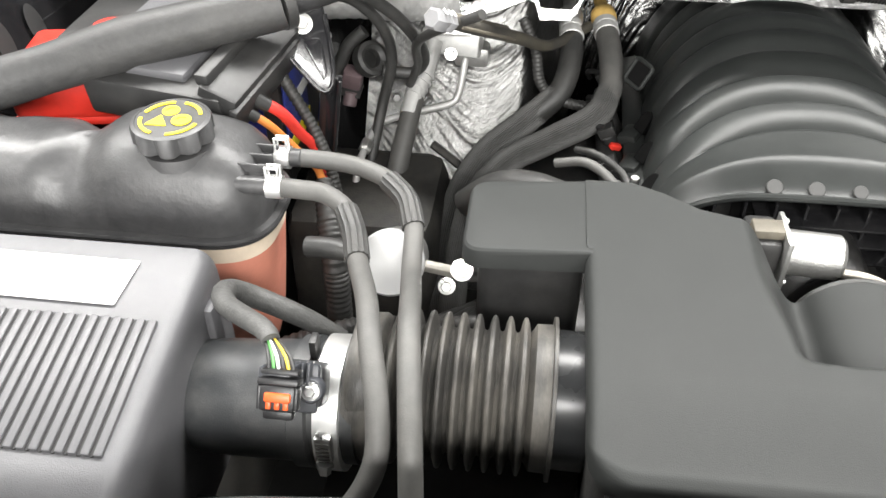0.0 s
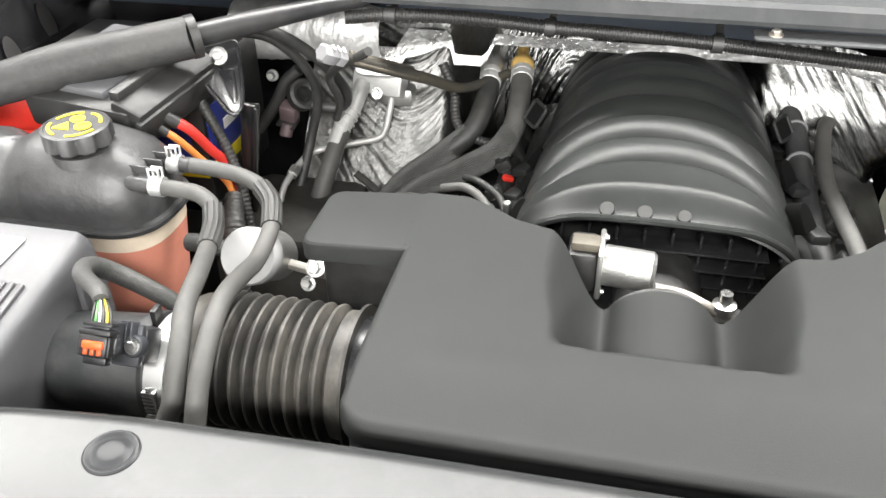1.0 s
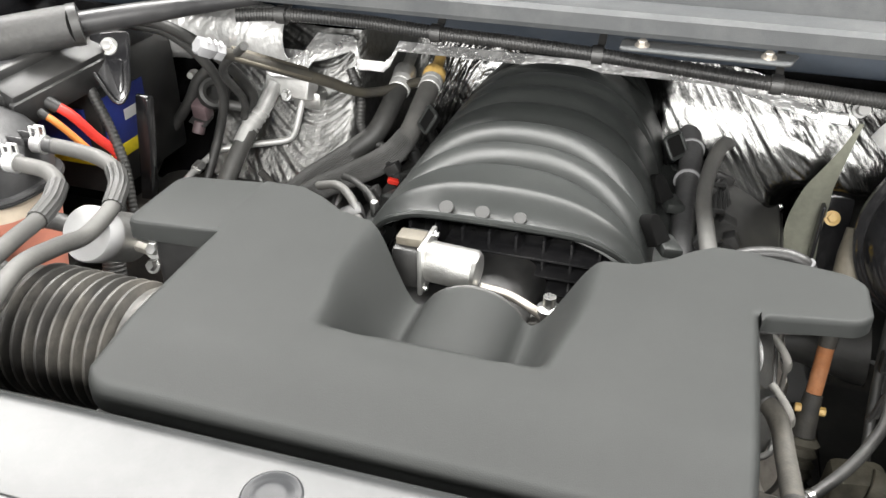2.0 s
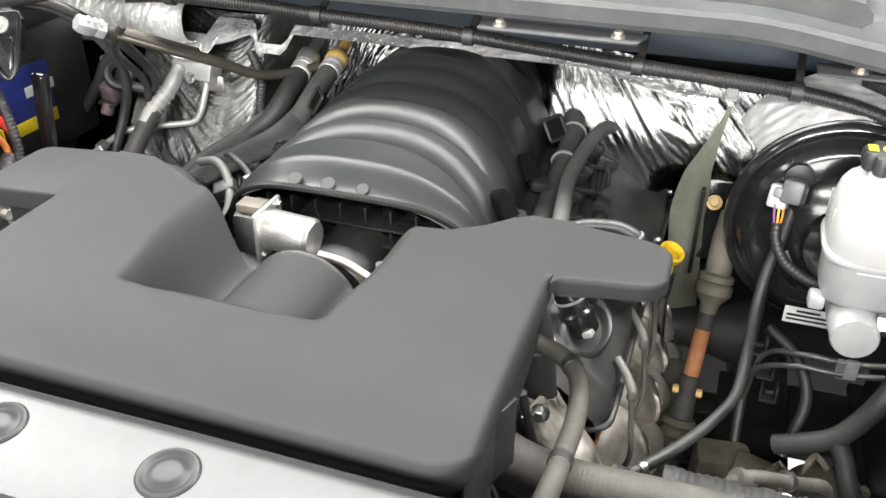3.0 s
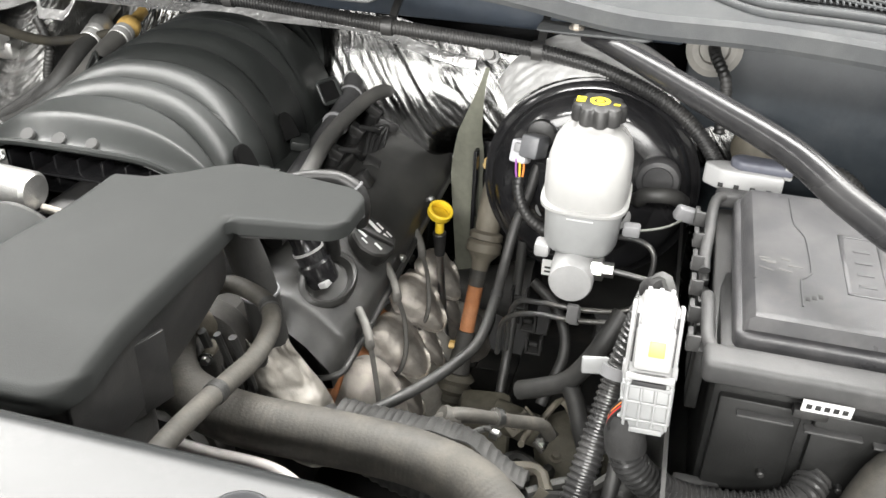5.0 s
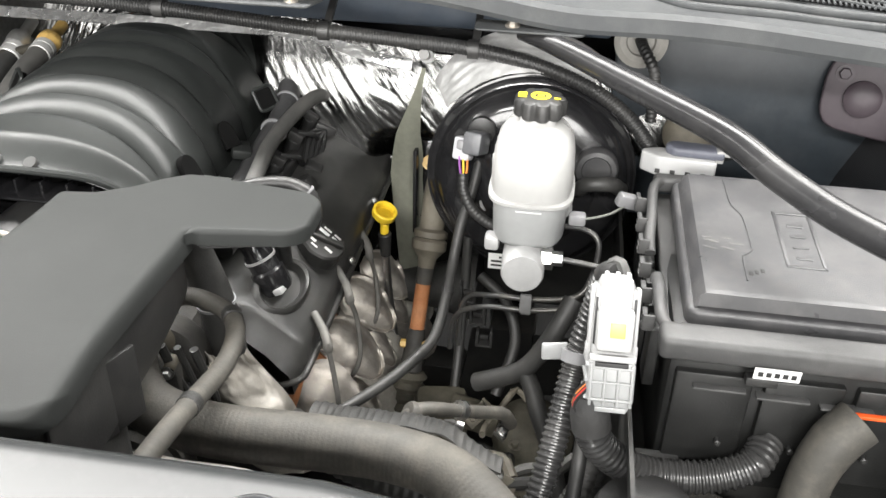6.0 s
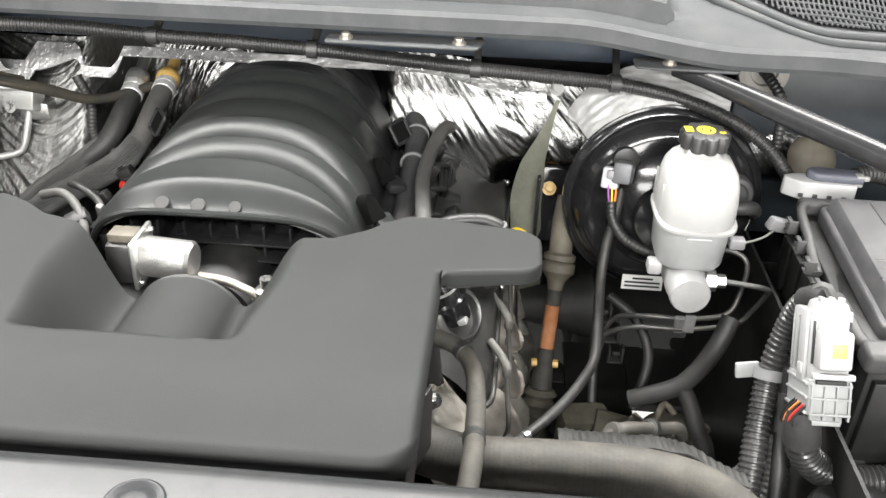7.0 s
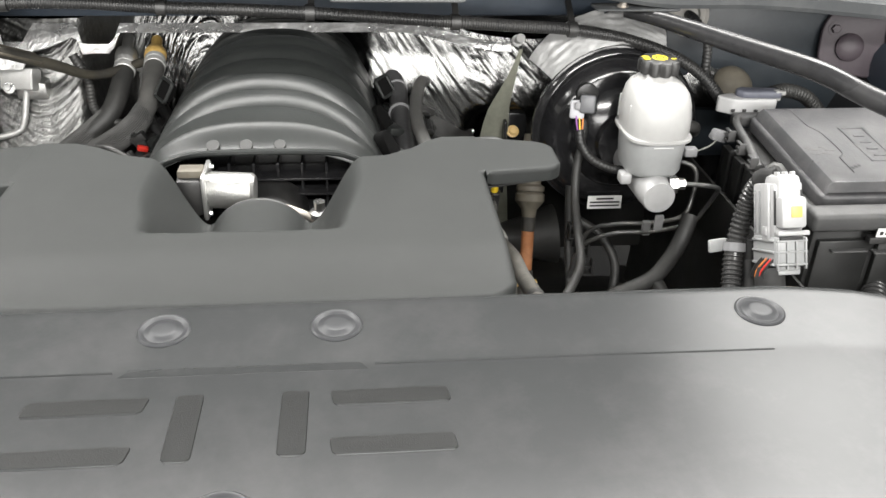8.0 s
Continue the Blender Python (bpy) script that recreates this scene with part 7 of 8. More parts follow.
def steering_shaft():
    t = thing("steering_shaft", (0.735, 0.98, 0.70), "steering shaft with boots and a rusty collar", "steering shaft")
    a, b = V((0.748, 1.075, 1.02)), V((0.712, 0.86, 0.52))
    d = (b - a).normalized()

    def at(z):
        return a + d * ((z - a.z) / d.z)

    part("sleeve", tube([at(0.995), at(0.96), at(0.915)], [0.016, 0.019, 0.018], 16), TAUPE, t, "taupe rubber sleeve")
    L = (at(0.915) - at(0.86)).length
    part("upper_boot", revolve([(0.018, 0), (0.025, 0.004), (0.025, 0.012), (0.021, 0.014), (0.026, 0.018), (0.026, 0.030), (0.021, 0.036), (0.014, 0.045), (0.012, L)], at(0.915), d, 28), TAUPE, t, "taupe rubber boot")
    part("dark_joint", cyl(at(0.862), at(0.838), 0.0125), DARK, t)
    part("rust_collar", cyl(at(0.842), at(0.772), 0.0112), RUST, t, "orange rusty collar")
    part("yoke", cyl(at(0.775), at(0.715), 0.0130, 0.017), DARK, t)
    for s in (-1, 1):
        part("yoke_bolt", revolve([(0.0065, 0), (0.0065, 0.008), (0.005, 0.009)], at(0.755) + V((s * 0.012, -0.005, 0)), (s, 0, 0), 6), GOLD, t)
    prof = []
    for k in range(6):
        prof += [(0.020, k * 0.016), (0.027, k * 0.016 + 0.008)]
    part("lower_boot", revolve(prof + [(0.022, 0.1), (0.02, 0.25)], at(0.715), d, 28), mat("olive_rubber", (0.062, 0.057, 0.044), 0.6, vary=0.25, bump=0.3, dust=0.4, dust_col=(0.16, 0.145, 0.115), stain=14), t, "olive-black pleated boot")
    h = thing("vacuum_line", (0.79, 0.95, 0.95), "long black rubber line beside the steering shaft", "hose")
    part("line", tube([(0.812, 0.985, 1.055), (0.806, 0.965, 1.02), (0.795, 0.94, 0.98), (0.790, 0.91, 0.94), (0.788, 0.87, 0.91), (0.782, 0.81, 0.884), (0.762, 0.765, 0.876), (0.735, 0.72, 0.872), (0.700, 0.675, 0.868), (0.665, 0.64, 0.86)], 0.0070, 14), RUBBERD, h)
    for q, d in (((0.7885, 0.875, 0.912), (0, -1, -0.7)), ((0.690, 0.664, 0.866), (-0.7, -0.7, 0))):
        part("clip_band", revolve([(0.0070, -0.004), (0.0084, -0.004), (0.0084, 0.004), (0.0070, 0.004)], q, d, 18), STEEL if q[2] < 0.9 else BLACK, h)
    f = thing("felt_strip", (0.70, 1.12, 1.0), "grey-green felt strip hanging from a stud", "felt strip")

    def fn(u, v):
        z = lerp(1.140, 0.760, v)
        w = lerp(0.003, 0.024, smooth(1.14, 0.96, z))
        c = V((interp(-z, [(-1.140, 0.717), (-1.03, 0.690), (-0.95, 0.684), (-0.73, 0.702)]), lerp(1.085, 1.128, smooth(1.14, 0.95, z)), z))
        return c + V(((u - 0.5) * 2 * w, -0.006 * math.sin(math.pi * u) * smooth(0, 0.4, v), 0))

    part("strip", thicken(sheet(12, 48, fn), 0.003), FELT, f)
    b = thing("mount_bracket", (0.72, 1.13, 0.95), "rusty-bolted black bracket on the firewall", "bracket")
    part("plate", plate(rounded([(-0.024, 0.05), (0.026, 0.05), (0.026, -0.075), (-0.020, -0.075)], 0.008), 0.006, Matrix.Translation((0.722, 1.135, 0.955)) @ rot(80, 0, 0)), GLOSS, b)
    part("side", box((0.702, 1.12, 0.935), (0.006, 0.045, 0.14), 0.002), GLOSS, b)
    part("bolt", bolt((0.720, 1.125, 0.976), (0, -0.8, 0.5), 0.0075, 0.008), GOLD, b)


steering_shaft()


# ---- driver side: fuse box and connectors ----
def fuse_box():
    t = thing("fuse_box", (1.17, 0.77, 0.90), "black underhood fuse box with a grey lid", "fuse box")
    X0, X1 = 1.026, 1.33
    yb, yf, zb, zf = 0.925, 0.612, 1.085, 1.060
    tilt = math.degrees(math.atan2(zb - zf, yb - yf))
    M = Matrix.Translation((0, yf, zf)) @ rot(tilt, 0, 0)

    def pl(x0, x1, a0, a1, z, thick, r=0.012, bev=0.003):
        return plate(rounded([(x0, a0), (x1, a0), (x1, a1), (x0, a1)], r), thick, M @ Matrix.Translation((0, 0, z)), bev, 3)

    part("body", box((1.178, 0.77, 0.955), (0.275, 0.275, 0.19), 0.008), mat("fuse_body_plastic", (0.0095, 0.0097, 0.0094), 0.4, vary=0.25, bump=0.2, dust=0.12, dust_col=(0.05, 0.049, 0.047)), t)
    LID = mat("fuse_lid_plastic", (0.038, 0.038, 0.040), 0.36, vary=0.10, bump=0.3, bump_scale=900, dust=0.2, dust_col=(0.20, 0.19, 0.185), stain=10)
    RIM = mat("fuse_rim_plastic", (0.050, 0.050, 0.050), 0.5, vary=0.2, bump=0.3, bump_scale=800, dust=0.3, dust_col=(0.15, 0.145, 0.14))
    part("tray", pl(X0 + 0.010, X1, 0.012, 0.305, -0.024, 0.010, 0.012, 0.002), BLACK, t)
    part("front_bar", pl(X0, X1, -0.002, 0.030, 0.0, 0.026, 0.009, 0.006), RIM, t, "dusty black front bar")
    part("back_bar", pl(X0 + 0.006, X1, 0.297, 0.315, 0.0, 0.020, 0.008, 0.005), RIM, t)
    part("side_bar", tube([M @ V(p) for p in ((X0 + 0.030, 0.306, -0.006), (X0 + 0.012, 0.300, -0.006), (X0 + 0.005, 0.280, -0.008), (X0 + 0.002, 0.23, -0.012), (X0 - 0.001, 0.19, -0.018), (X0 + 0.000, 0.172, -0.024))], 0.0062, 10), RIM, t)
    part("side_bar", tube([M @ V(p) for p in ((X0 + 0.003, 0.112, -0.012), (X0 + 0.003, 0.09, -0.008), (X0 + 0.005, 0.04, -0.010), (X0 + 0.018, 0.016, -0.012))], 0.0066, 10), RIM, t)
    lid = part("lid", pl(X0 + 0.026, X1, 0.040, 0.290, 0.004, 0.022, 0.014, 0.005), LID, t, "dusty grey lid")

    def crown(u, v):
        du, dv = min(u, 1.0) * (X1 - X0 - 0.034), min(v, 1 - v) * 0.240
        h = 0.018 * smooth(0.0, 0.007, min(du, dv + 0.002))
        return M @ V((X0 + 0.032 + u * (X1 - X0 - 0.034), 0.046 + 0.238 * v, 0.003 + h))

    part("lid_crown", sheet(60, 60, crown), LID, lid)
    line = [M @ V(p) for p in ((X0 + 0.080, 0.270, 0.0213), (X0 + 0.083, 0.215, 0.0213), (X0 + 0.092, 0.195, 0.0213), (X0 + 0.094, 0.130, 0.0213), (X0 + 0.084, 0.118, 0.0213), (X0 + 0.083, 0.075, 0.0213))]
    part("lid_ridge", tube(line, 0.0010, 6), LID, lid)
    for x0, y0, x1, y1 in ((0.125, 0.105, 0.165, 0.109), (0.125, 0.205, 0.165, 0.209), (0.125, 0.105, 0.129, 0.209), (0.161, 0.105, 0.165, 0.209), (0.137, 0.12, 0.153, 0.124), (0.137, 0.14, 0.153, 0.144), (0.137, 0.16, 0.153, 0.164), (0.137, 0.18, 0.153, 0.184)):
        part("embossed_bar", box(M @ V((X0 + (x0 + x1) / 2, (y0 + y1) / 2, 0.0213)), (x1 - x0, y1 - y0, 0.0012), 0.0004, rot(tilt, 0, 0)), LID, lid)
    scuffs = random.Random(3)
    for k in range(7):
        part("scuff", box(M @ V((X0 + 0.050 + scuffs.uniform(0, 0.030), 0.128 + scuffs.uniform(0, 0.022), 0.0213)), (scuffs.uniform(0.004, 0.016), scuffs.uniform(0.001, 0.004), 0.0004), 0.0001, rot(tilt, 0, scuffs.uniform(-30, 10))), mat("pale_scuff", (0.105, 0.103, 0.10), 0.7, vary=0.2), lid)
    for k in range(3):
        part("faint_mark", box(M @ V((X0 + 0.088 + 0.006 * k, 0.088 + 0.003 * k, 0.0213)), (0.004, 0.006, 0.0004), 0.0001, rot(tilt, 0, 0)), INKSHADE, lid, "small dark mark")
    # toothed clips down the near side
    for k in range(6):
        y = 0.655 + k * 0.044
        z = 1.046 + 0.0035 * k
        part("side_clip", join(box((1.018, y, z), (0.012, 0.003, 0.018), 0.0008), box((1.014, y + 0.007, z + 0.008), (0.005, 0.014, 0.003), 0.0008), box((1.014, y + 0.007, z), (0.005, 0.012, 0.003), 0.0008), box((1.014, y + 0.007, z - 0.008), (0.005, 0.014, 0.003), 0.0008)), RIM, t)
        part("side_wall", box((1.028, y + 0.02, 1.00), (0.012, 0.032, 0.07), 0.002), mat("fuse_body_plastic", (0.0095, 0.0097, 0.0094), 0.4), t)
    # front face: panels, latch, sticker
    for k in range(3):
        part("front_panel", box((1.085 + k * 0.085, 0.629, 0.955), (0.074, 0.010, 0.12), 0.003), mat("fuse_body_plastic", (0.0095, 0.0097, 0.0094), 0.4), t)
        part("peg", cyl((1.10 + k * 0.07, 0.626, 0.935), (1.10 + k * 0.07, 0.616, 0.935), 0.0035), BLACK, t)
    part("latch", box((1.125, 0.618, 1.020), (0.030, 0.012, 0.010), 0.002), BLACK, t)
    lab = part("sticker", box((1.135, 0.6085, 1.0345), (0.042, 0.002, 0.013), 0.0004, rot(tilt, 0, 0)), LABEL, t, "white sticker with bars")
    for k in range(5):
        part("sticker_bar", box(V((1.135, 0.6085, 1.0345)) + rot(tilt, 0, 0).to_3x3() @ V((-0.0150 + k * 0.0075, -0.0012, 0)), (0.0048, 0.0006, 0.0055), 0.0001, rot(tilt, 0, 0)), INKSHADE, lab)
    part("foot", box((1.045, 0.618, 0.892), (0.046, 0.024, 0.030), 0.004), RIM, t)
    part("seam", box((1.235, 0.606, 1.000), (0.060, 0.006, 0.004), 0.001), ORANGE, t, "orange seal edge")
    for k in range(4):
        part("shelf_edge", box((1.09 + 0.06 * k, 0.622, 1.002 - 0.004 * k), (0.050, 0.012, 0.003), 0.001), RIM, t)


fuse_box()


def header_connector():
    t = thing("bulkhead_connector", (0.985, 0.62, 1.0), "large white multi-pin wiring connector with an amber tag", "connector")
    C = V((0.981, 0.616, 1.052))
    up = V((-0.02, 0.47, 1.0)).normalized()
    side = V((1.0, 0.03, 0.04))
    side = (side - up * side.dot(up)).normalized()
    n = side.cross(up).normalized()
    M = Matrix((side, up, n)).transposed().to_4x4()

    def bx(x, y, z, sx, sy, sz, bev=0.002):
        return box(C + M.to_3x3() @ V((x, y, z)), (sx, sy, sz), bev, M)

    part("shell", bx(0, 0.012, -0.008, 0.038, 0.074, 0.058, 0.004), WHITE, t)
    part("top_cap", bx(0, 0.032, 0.006, 0.032, 0.056, 0.042, 0.008), WHITE, t)
    part("cap_step", bx(0, 0.012, 0.028, 0.034, 0.040, 0.020, 0.005), WHITE, t)
    for sx in (-1, 1):
        part("lever", bx(sx * 0.0210, 0.012, 0.004, 0.004, 0.074, 0.018, 0.0015), WHITE, t)
        # slots are black boxes, the shade inside put into the colour
        part("lever_slot", bx(sx * 0.0176, 0.018, 0.0205, 0.0022, 0.044, 0.003, 0.0005), INKSHADE, t, "slot, its shade drawn in black")
        part("lever_eye", bx(sx * 0.0228, -0.012, 0.004, 0.003, 0.012, 0.012, 0.001), WHITE, t)
    part("lever_bridge", bx(0, -0.014, 0.032, 0.042, 0.006, 0.008, 0.0015), WHITE, t)
    part("slot", bx(0, -0.021, 0.0275, 0.030, 0.004, 0.006, 0.0005), INKSHADE, t, "slot, its shade drawn in black")
    part("lower_body", bx(0.001, -0.038, -0.004, 0.043, 0.038, 0.062, 0.003), NATURAL2, t, "pale grey lower body")
    for k in range(4):
        part("wall_rib", bx(-0.0175 + k * 0.0123, -0.040, 0.0275, 0.0026, 0.040, 0.005, 0.0008), NATURAL2, t)
    for y in (-0.024, -0.038, -0.054):
        part("wall_rib", bx(0.001, y, 0.0275, 0.041, 0.0026, 0.005, 0.0008), NATURAL2, t)
        part("side_rib", bx(-0.0215, y, -0.004, 0.003, 0.003, 0.056, 0.0008), NATURAL2, t)
    for k in range(4):
        part("side_rib", bx(-0.0198, 0.012, -0.028 + k * 0.012, 0.003, 0.056, 0.0025, 0.0008), NATURAL2, t)
    part("foot", bx(0.003, -0.061, -0.006, 0.034, 0.014, 0.044, 0.003), NATURAL2, t)
    part("foot_lip", bx(0.003, -0.066, 0.012, 0.029, 0.005, 0.012, 0.001), NATURAL2, t)
    part("tag", bx(0.002, 0.013, 0.0385, 0.014, 0.014, 0.003, 0.001), TAGCOL, t, "amber tag")
    for k in range(3):
        part("latch_hook", bx(-0.010 + k * 0.010, 0.0605, 0.012, 0.004, 0.006, 0.010, 0.001), WHITE, t)
    for k, col in enumerate(("black", "red", "black", "orange", "black", "black")):
        p = C + M.to_3x3() @ V((-0.024, -0.054, 0.018 - k * 0.006))
        part("wire", tube([p + V((0.006, 0.0, 0.010)), p + V((-0.003, 0, -0.004)), p + V((-0.006, 0.0, -0.016 - 0.001 * k)), p + V((0.002, -0.002, -0.026))], 0.0014, 6), WIRES[col], t)
    part("wire_bend", tube([C + up * 0.052 + V((0.010, 0.006, 0)), C + up * 0.064 + V((0.004, 0.012, 0)), C + up * 0.060 + V((-0.004, 0.018, 0)), C + up * 0.046 + V((-0.008, 0.028, -0.004)), V((0.970, 0.680, 1.045))], 0.0062, 16, flute=6, flute_depth=0.2), SLEEVE, t, "taped sleeve end")
    # corrugated looms
    l1 = thing("wiring_loom", (0.95, 0.62, 0.95), "black corrugated wiring loom dropping past the connector", "wiring loom", "wiring looms")
    part("conduit", tube([(0.976, 0.660, 1.098), (0.972, 0.676, 1.080), (0.968, 0.684, 1.045), (0.955, 0.668, 0.985), (0.945, 0.635, 0.94), (0.936, 0.600, 0.90), (0.925, 0.565, 0.86), (0.91, 0.53, 0.81)], [0.0085, 0.0115, 0.014, 0.0145, 0.0145, 0.0145, 0.0145, 0.0145], 18, pitch=0.0066, depth=0.14), CONDUIT, l1)
    l2 = thing("wiring_loom", (1.02, 0.60, 0.92), "thick black corrugated loom below the fuse box", "wiring loom", "wiring looms")
    part("conduit", tube([(0.968, 0.585, 0.985), (0.974, 0.582, 0.958), (0.995, 0.585, 0.930), (1.03, 0.592, 0.908), (1.07, 0.596, 0.905), (1.105, 0.598, 0.912), (1.135, 0.605, 0.925), (1.15, 0.63, 0.935)], 0.0175, 20, pitch=0.0066, depth=0.12), CONDUIT, l2)
    l3 = thing("wiring_loom", (0.965, 0.60, 0.88), "thin black taped loom behind the connector", "wiring loom", "wiring looms")
    part("conduit", tube([(0.972, 0.66, 1.0), (0.970, 0.64, 0.95), (0.966, 0.60, 0.90), (0.96, 0.56, 0.84)], 0.008, 10), BLACK, l3)
    TAPE = mat("cloth_tape", (0.022, 0.022, 0.022), 0.7, vary=0.3, bump=0.5, bump_scale=260, dust=0.2, dust_col=(0.09, 0.085, 0.08))
    part("tape_wrap", tube([(0.980, 0.650, 1.102), (0.976, 0.660, 1.098), (0.973, 0.673, 1.085)], [0.0095, 0.0108, 0.0128], 16), TAPE, l1, "black cloth tape")
    part("tape_wrap", tube([(0.966, 0.590, 1.000), (0.968, 0.585, 0.985), (0.972, 0.583, 0.966)], [0.014, 0.019, 0.0195], 18), TAPE, l2, "black cloth tape")
    part("tape_wrap", tube([(0.971, 0.65, 0.975), (0.970, 0.64, 0.95), (0.969, 0.628, 0.935)], 0.0092, 12), TAPE, l3, "black cloth tape")
    k = thing("loom_holder", (0.94, 0.675, 0.98), "pale plastic loom holder strap", "clip")
    part("strap", revolve([(0.0155, -0.006), (0.0175, -0.006), (0.0175, 0.006), (0.0155, 0.006)], (0.955, 0.668, 0.985), (0.1, 0.45, 0.9), 24), GREYCON, k)
    part("tongue", box((0.931, 0.672, 0.986), (0.028, 0.006, 0.018), 0.002, rot(-20, 0, 12)), NATURAL2, k)


header_connector()


def abs_plug():
    t = thing("harness_plug", (1.06, 0.95, 1.08), "white and slate harness plug behind the fuse box", "connector")
    part("white_half", plate(rounded([(-0.050, -0.002), (-0.030, -0.016), (0.040, -0.016), (0.040, 0.016), (-0.030, 0.016), (-0.050, 0.006)], [0.004, 0.006, 0.003, 0.003, 0.006, 0.004]), 0.026, Matrix.Translation((1.066, 0.942, 1.104)) @ rot(0, 0, -5), 0.003, 3), WHITE, t)
    part("slate_half", plate(rounded([(-0.032, -0.004), (-0.022, -0.013), (0.038, -0.013), (0.038, 0.014), (-0.022, 0.014), (-0.032, 0.006)], [0.004, 0.004, 0.003, 0.003, 0.004, 0.004]), 0.012, Matrix.Translation((1.076, 0.944, 1.115)) @ rot(0, 0, -5), 0.004, 3), mat("slate_plastic", (0.10, 0.105, 0.13), 0.45), t, "slate grey half")
    for k in range(4):
        # slot shade painted as small black boxes
        part("slot", box((1.036 + k * 0.018, 0.9265 - k * 0.0016, 1.086), (0.006, 0.002, 0.005), 0.0005, rot(0, 0, -5)), INKSHADE, t, "slot, its shade drawn in black")
    part("latch", join(box((1.108, 0.936, 1.108), (0.010, 0.014, 0.016), 0.002), box((1.116, 0.934, 1.112), (0.008, 0.008, 0.006), 0.001)), NATURAL, t)
    part("cable", tube([(1.11, 0.955, 1.105), (1.14, 0.965, 1.105), (1.18, 0.97, 1.09), (1.22, 0.97, 1.05)], 0.012, 12, pitch=0.006, depth=0.1), RUBBERD, t)
    h = thing("horn_bell", (1.10, 1.03, 1.05), "dull brass-coloured bell behind the plug", "horn")
    part("bell", revolve([(0.036, 0), (0.034, 0.006), (0.024, 0.014), (0.012, 0.018)], (1.085, 1.05, 1.085), (0.1, -0.7, 0.6), 32), TAUPE, h)


abs_plug()


# dark parts low in the bay on the driver side
def driver_depths():
    # dusty black, darkened so the low bay's shade is in its colour
    BAYSHADE = mat("bay_shade", (0.011, 0.011, 0.0105), 0.6, vary=0.4, bump=0.3, dust=0.3, dust_col=(0.040, 0.037, 0.031), stain=9)
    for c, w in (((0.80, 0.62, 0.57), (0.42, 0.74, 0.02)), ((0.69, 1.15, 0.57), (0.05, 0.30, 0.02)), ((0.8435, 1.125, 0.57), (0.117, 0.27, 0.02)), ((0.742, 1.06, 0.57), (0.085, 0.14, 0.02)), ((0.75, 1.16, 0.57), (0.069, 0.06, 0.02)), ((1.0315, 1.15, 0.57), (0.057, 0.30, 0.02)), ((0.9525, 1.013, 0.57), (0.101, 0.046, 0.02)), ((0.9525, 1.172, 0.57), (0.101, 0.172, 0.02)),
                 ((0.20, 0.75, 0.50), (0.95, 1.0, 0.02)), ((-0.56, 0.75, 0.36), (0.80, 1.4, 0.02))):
        solo("undertray", box(c, w, 0.004), BAYSHADE, "black undertray section", "undertray", kind="structure")
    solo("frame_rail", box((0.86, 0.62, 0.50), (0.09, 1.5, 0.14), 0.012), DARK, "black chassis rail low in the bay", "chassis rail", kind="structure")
    solo("wheel_housing", box((1.16, 0.66, 0.62), (0.26, 1.0, 0.5), 0.05), BAYSHADE, "dark wheel housing under the fuse box", "wheel housing", kind="structure")
    solo("wheel_liner", thicken(sheet(24, 16, lambda u, v: V((1.008 + 0.018 * math.sin(v * 3.1), lerp(0.45, 1.25, u), lerp(0.48, 0.98, v)))), 0.004), BAYSHADE, "dull black liner beside the booster", "liner", kind="structure")
    solo("lower_firewall", box((0.86, 1.22, 0.86), (0.34, 0.03, 0.36), 0.01), BAYSHADE, "black lower firewall panel", "panel", kind="structure")
    g = thing("steering_gear", (0.85, 0.70, 0.60), "dusty brown steering gear low in the bay", "steering gear")
    olive = mat("olive_grime", (0.085, 0.078, 0.058), 0.75, vary=0.35, bump=0.4, bump_scale=300, dust=0.5, dust_col=(0.15, 0.138, 0.105), stain=16)
    part("housing", revolve([(0.046, 0), (0.052, 0.02), (0.052, 0.115), (0.056, 0.120), (0.056, 0.136), (0.050, 0.146), (0.034, 0.156), (0.014, 0.160)], (0.910, 0.862, 0.592), (0.06, -0.22, 1), 32), olive, g, "dusty olive gear housing")
    for a in range(5):
        part("bolt", bolt((0.918 + 0.044 * math.cos(a * 1.2566 + 0.4), 0.830 + 0.042 * math.sin(a * 1.2566 + 0.4), 0.738 + 0.008 * math.sin(a * 1.2566 + 0.4)), (0.06, -0.22, 1), 0.006, 0.006), TAUPE, g)
    part("side_case", join(box((0.786, 0.862, 0.690), (0.075, 0.05, 0.12), 0.014, rot(6, 0, 8)), cyl((0.800, 0.850, 0.735), (0.870, 0.840, 0.725), 0.022)), olive, g, "dusty olive side case")
    el = thing("coolant_elbow", (0.83, 0.66, 0.90), "dusty grey plastic elbow pipe behind the radiator hose", "pipe")
    part("elbow", tube([(0.782, 0.628, 0.905), (0.797, 0.632, 0.917), (0.825, 0.652, 0.905), (0.852, 0.680, 0.882), (0.880, 0.705, 0.862), (0.890, 0.72, 0.835)], [0.011, 0.0095, 0.0074, 0.0074, 0.0078, 0.008], 14), HOSE, el, "dusty grey elbow")
    part("head", revolve([(0.0128, -0.009), (0.0138, -0.007), (0.0138, 0.007), (0.012, 0.010)], (0.790, 0.629, 0.912), (-0.75, -0.3, 0.55), 20), HOSE, el)
    part("spring_band", revolve([(0.0098, -0.004), (0.0112, -0.004), (0.0112, 0.004), (0.0098, 0.004)], (0.836, 0.663, 0.897), (0.65, 0.6, -0.45), 20), STEEL, el)
    part("band_ear", box((0.836, 0.650, 0.885), (0.010, 0.006, 0.014), 0.001, rot(20, 10, 0)), STEEL, el)
    # clutter of brackets, clips and small lines round the steering gear
    clutter = random.Random(5)
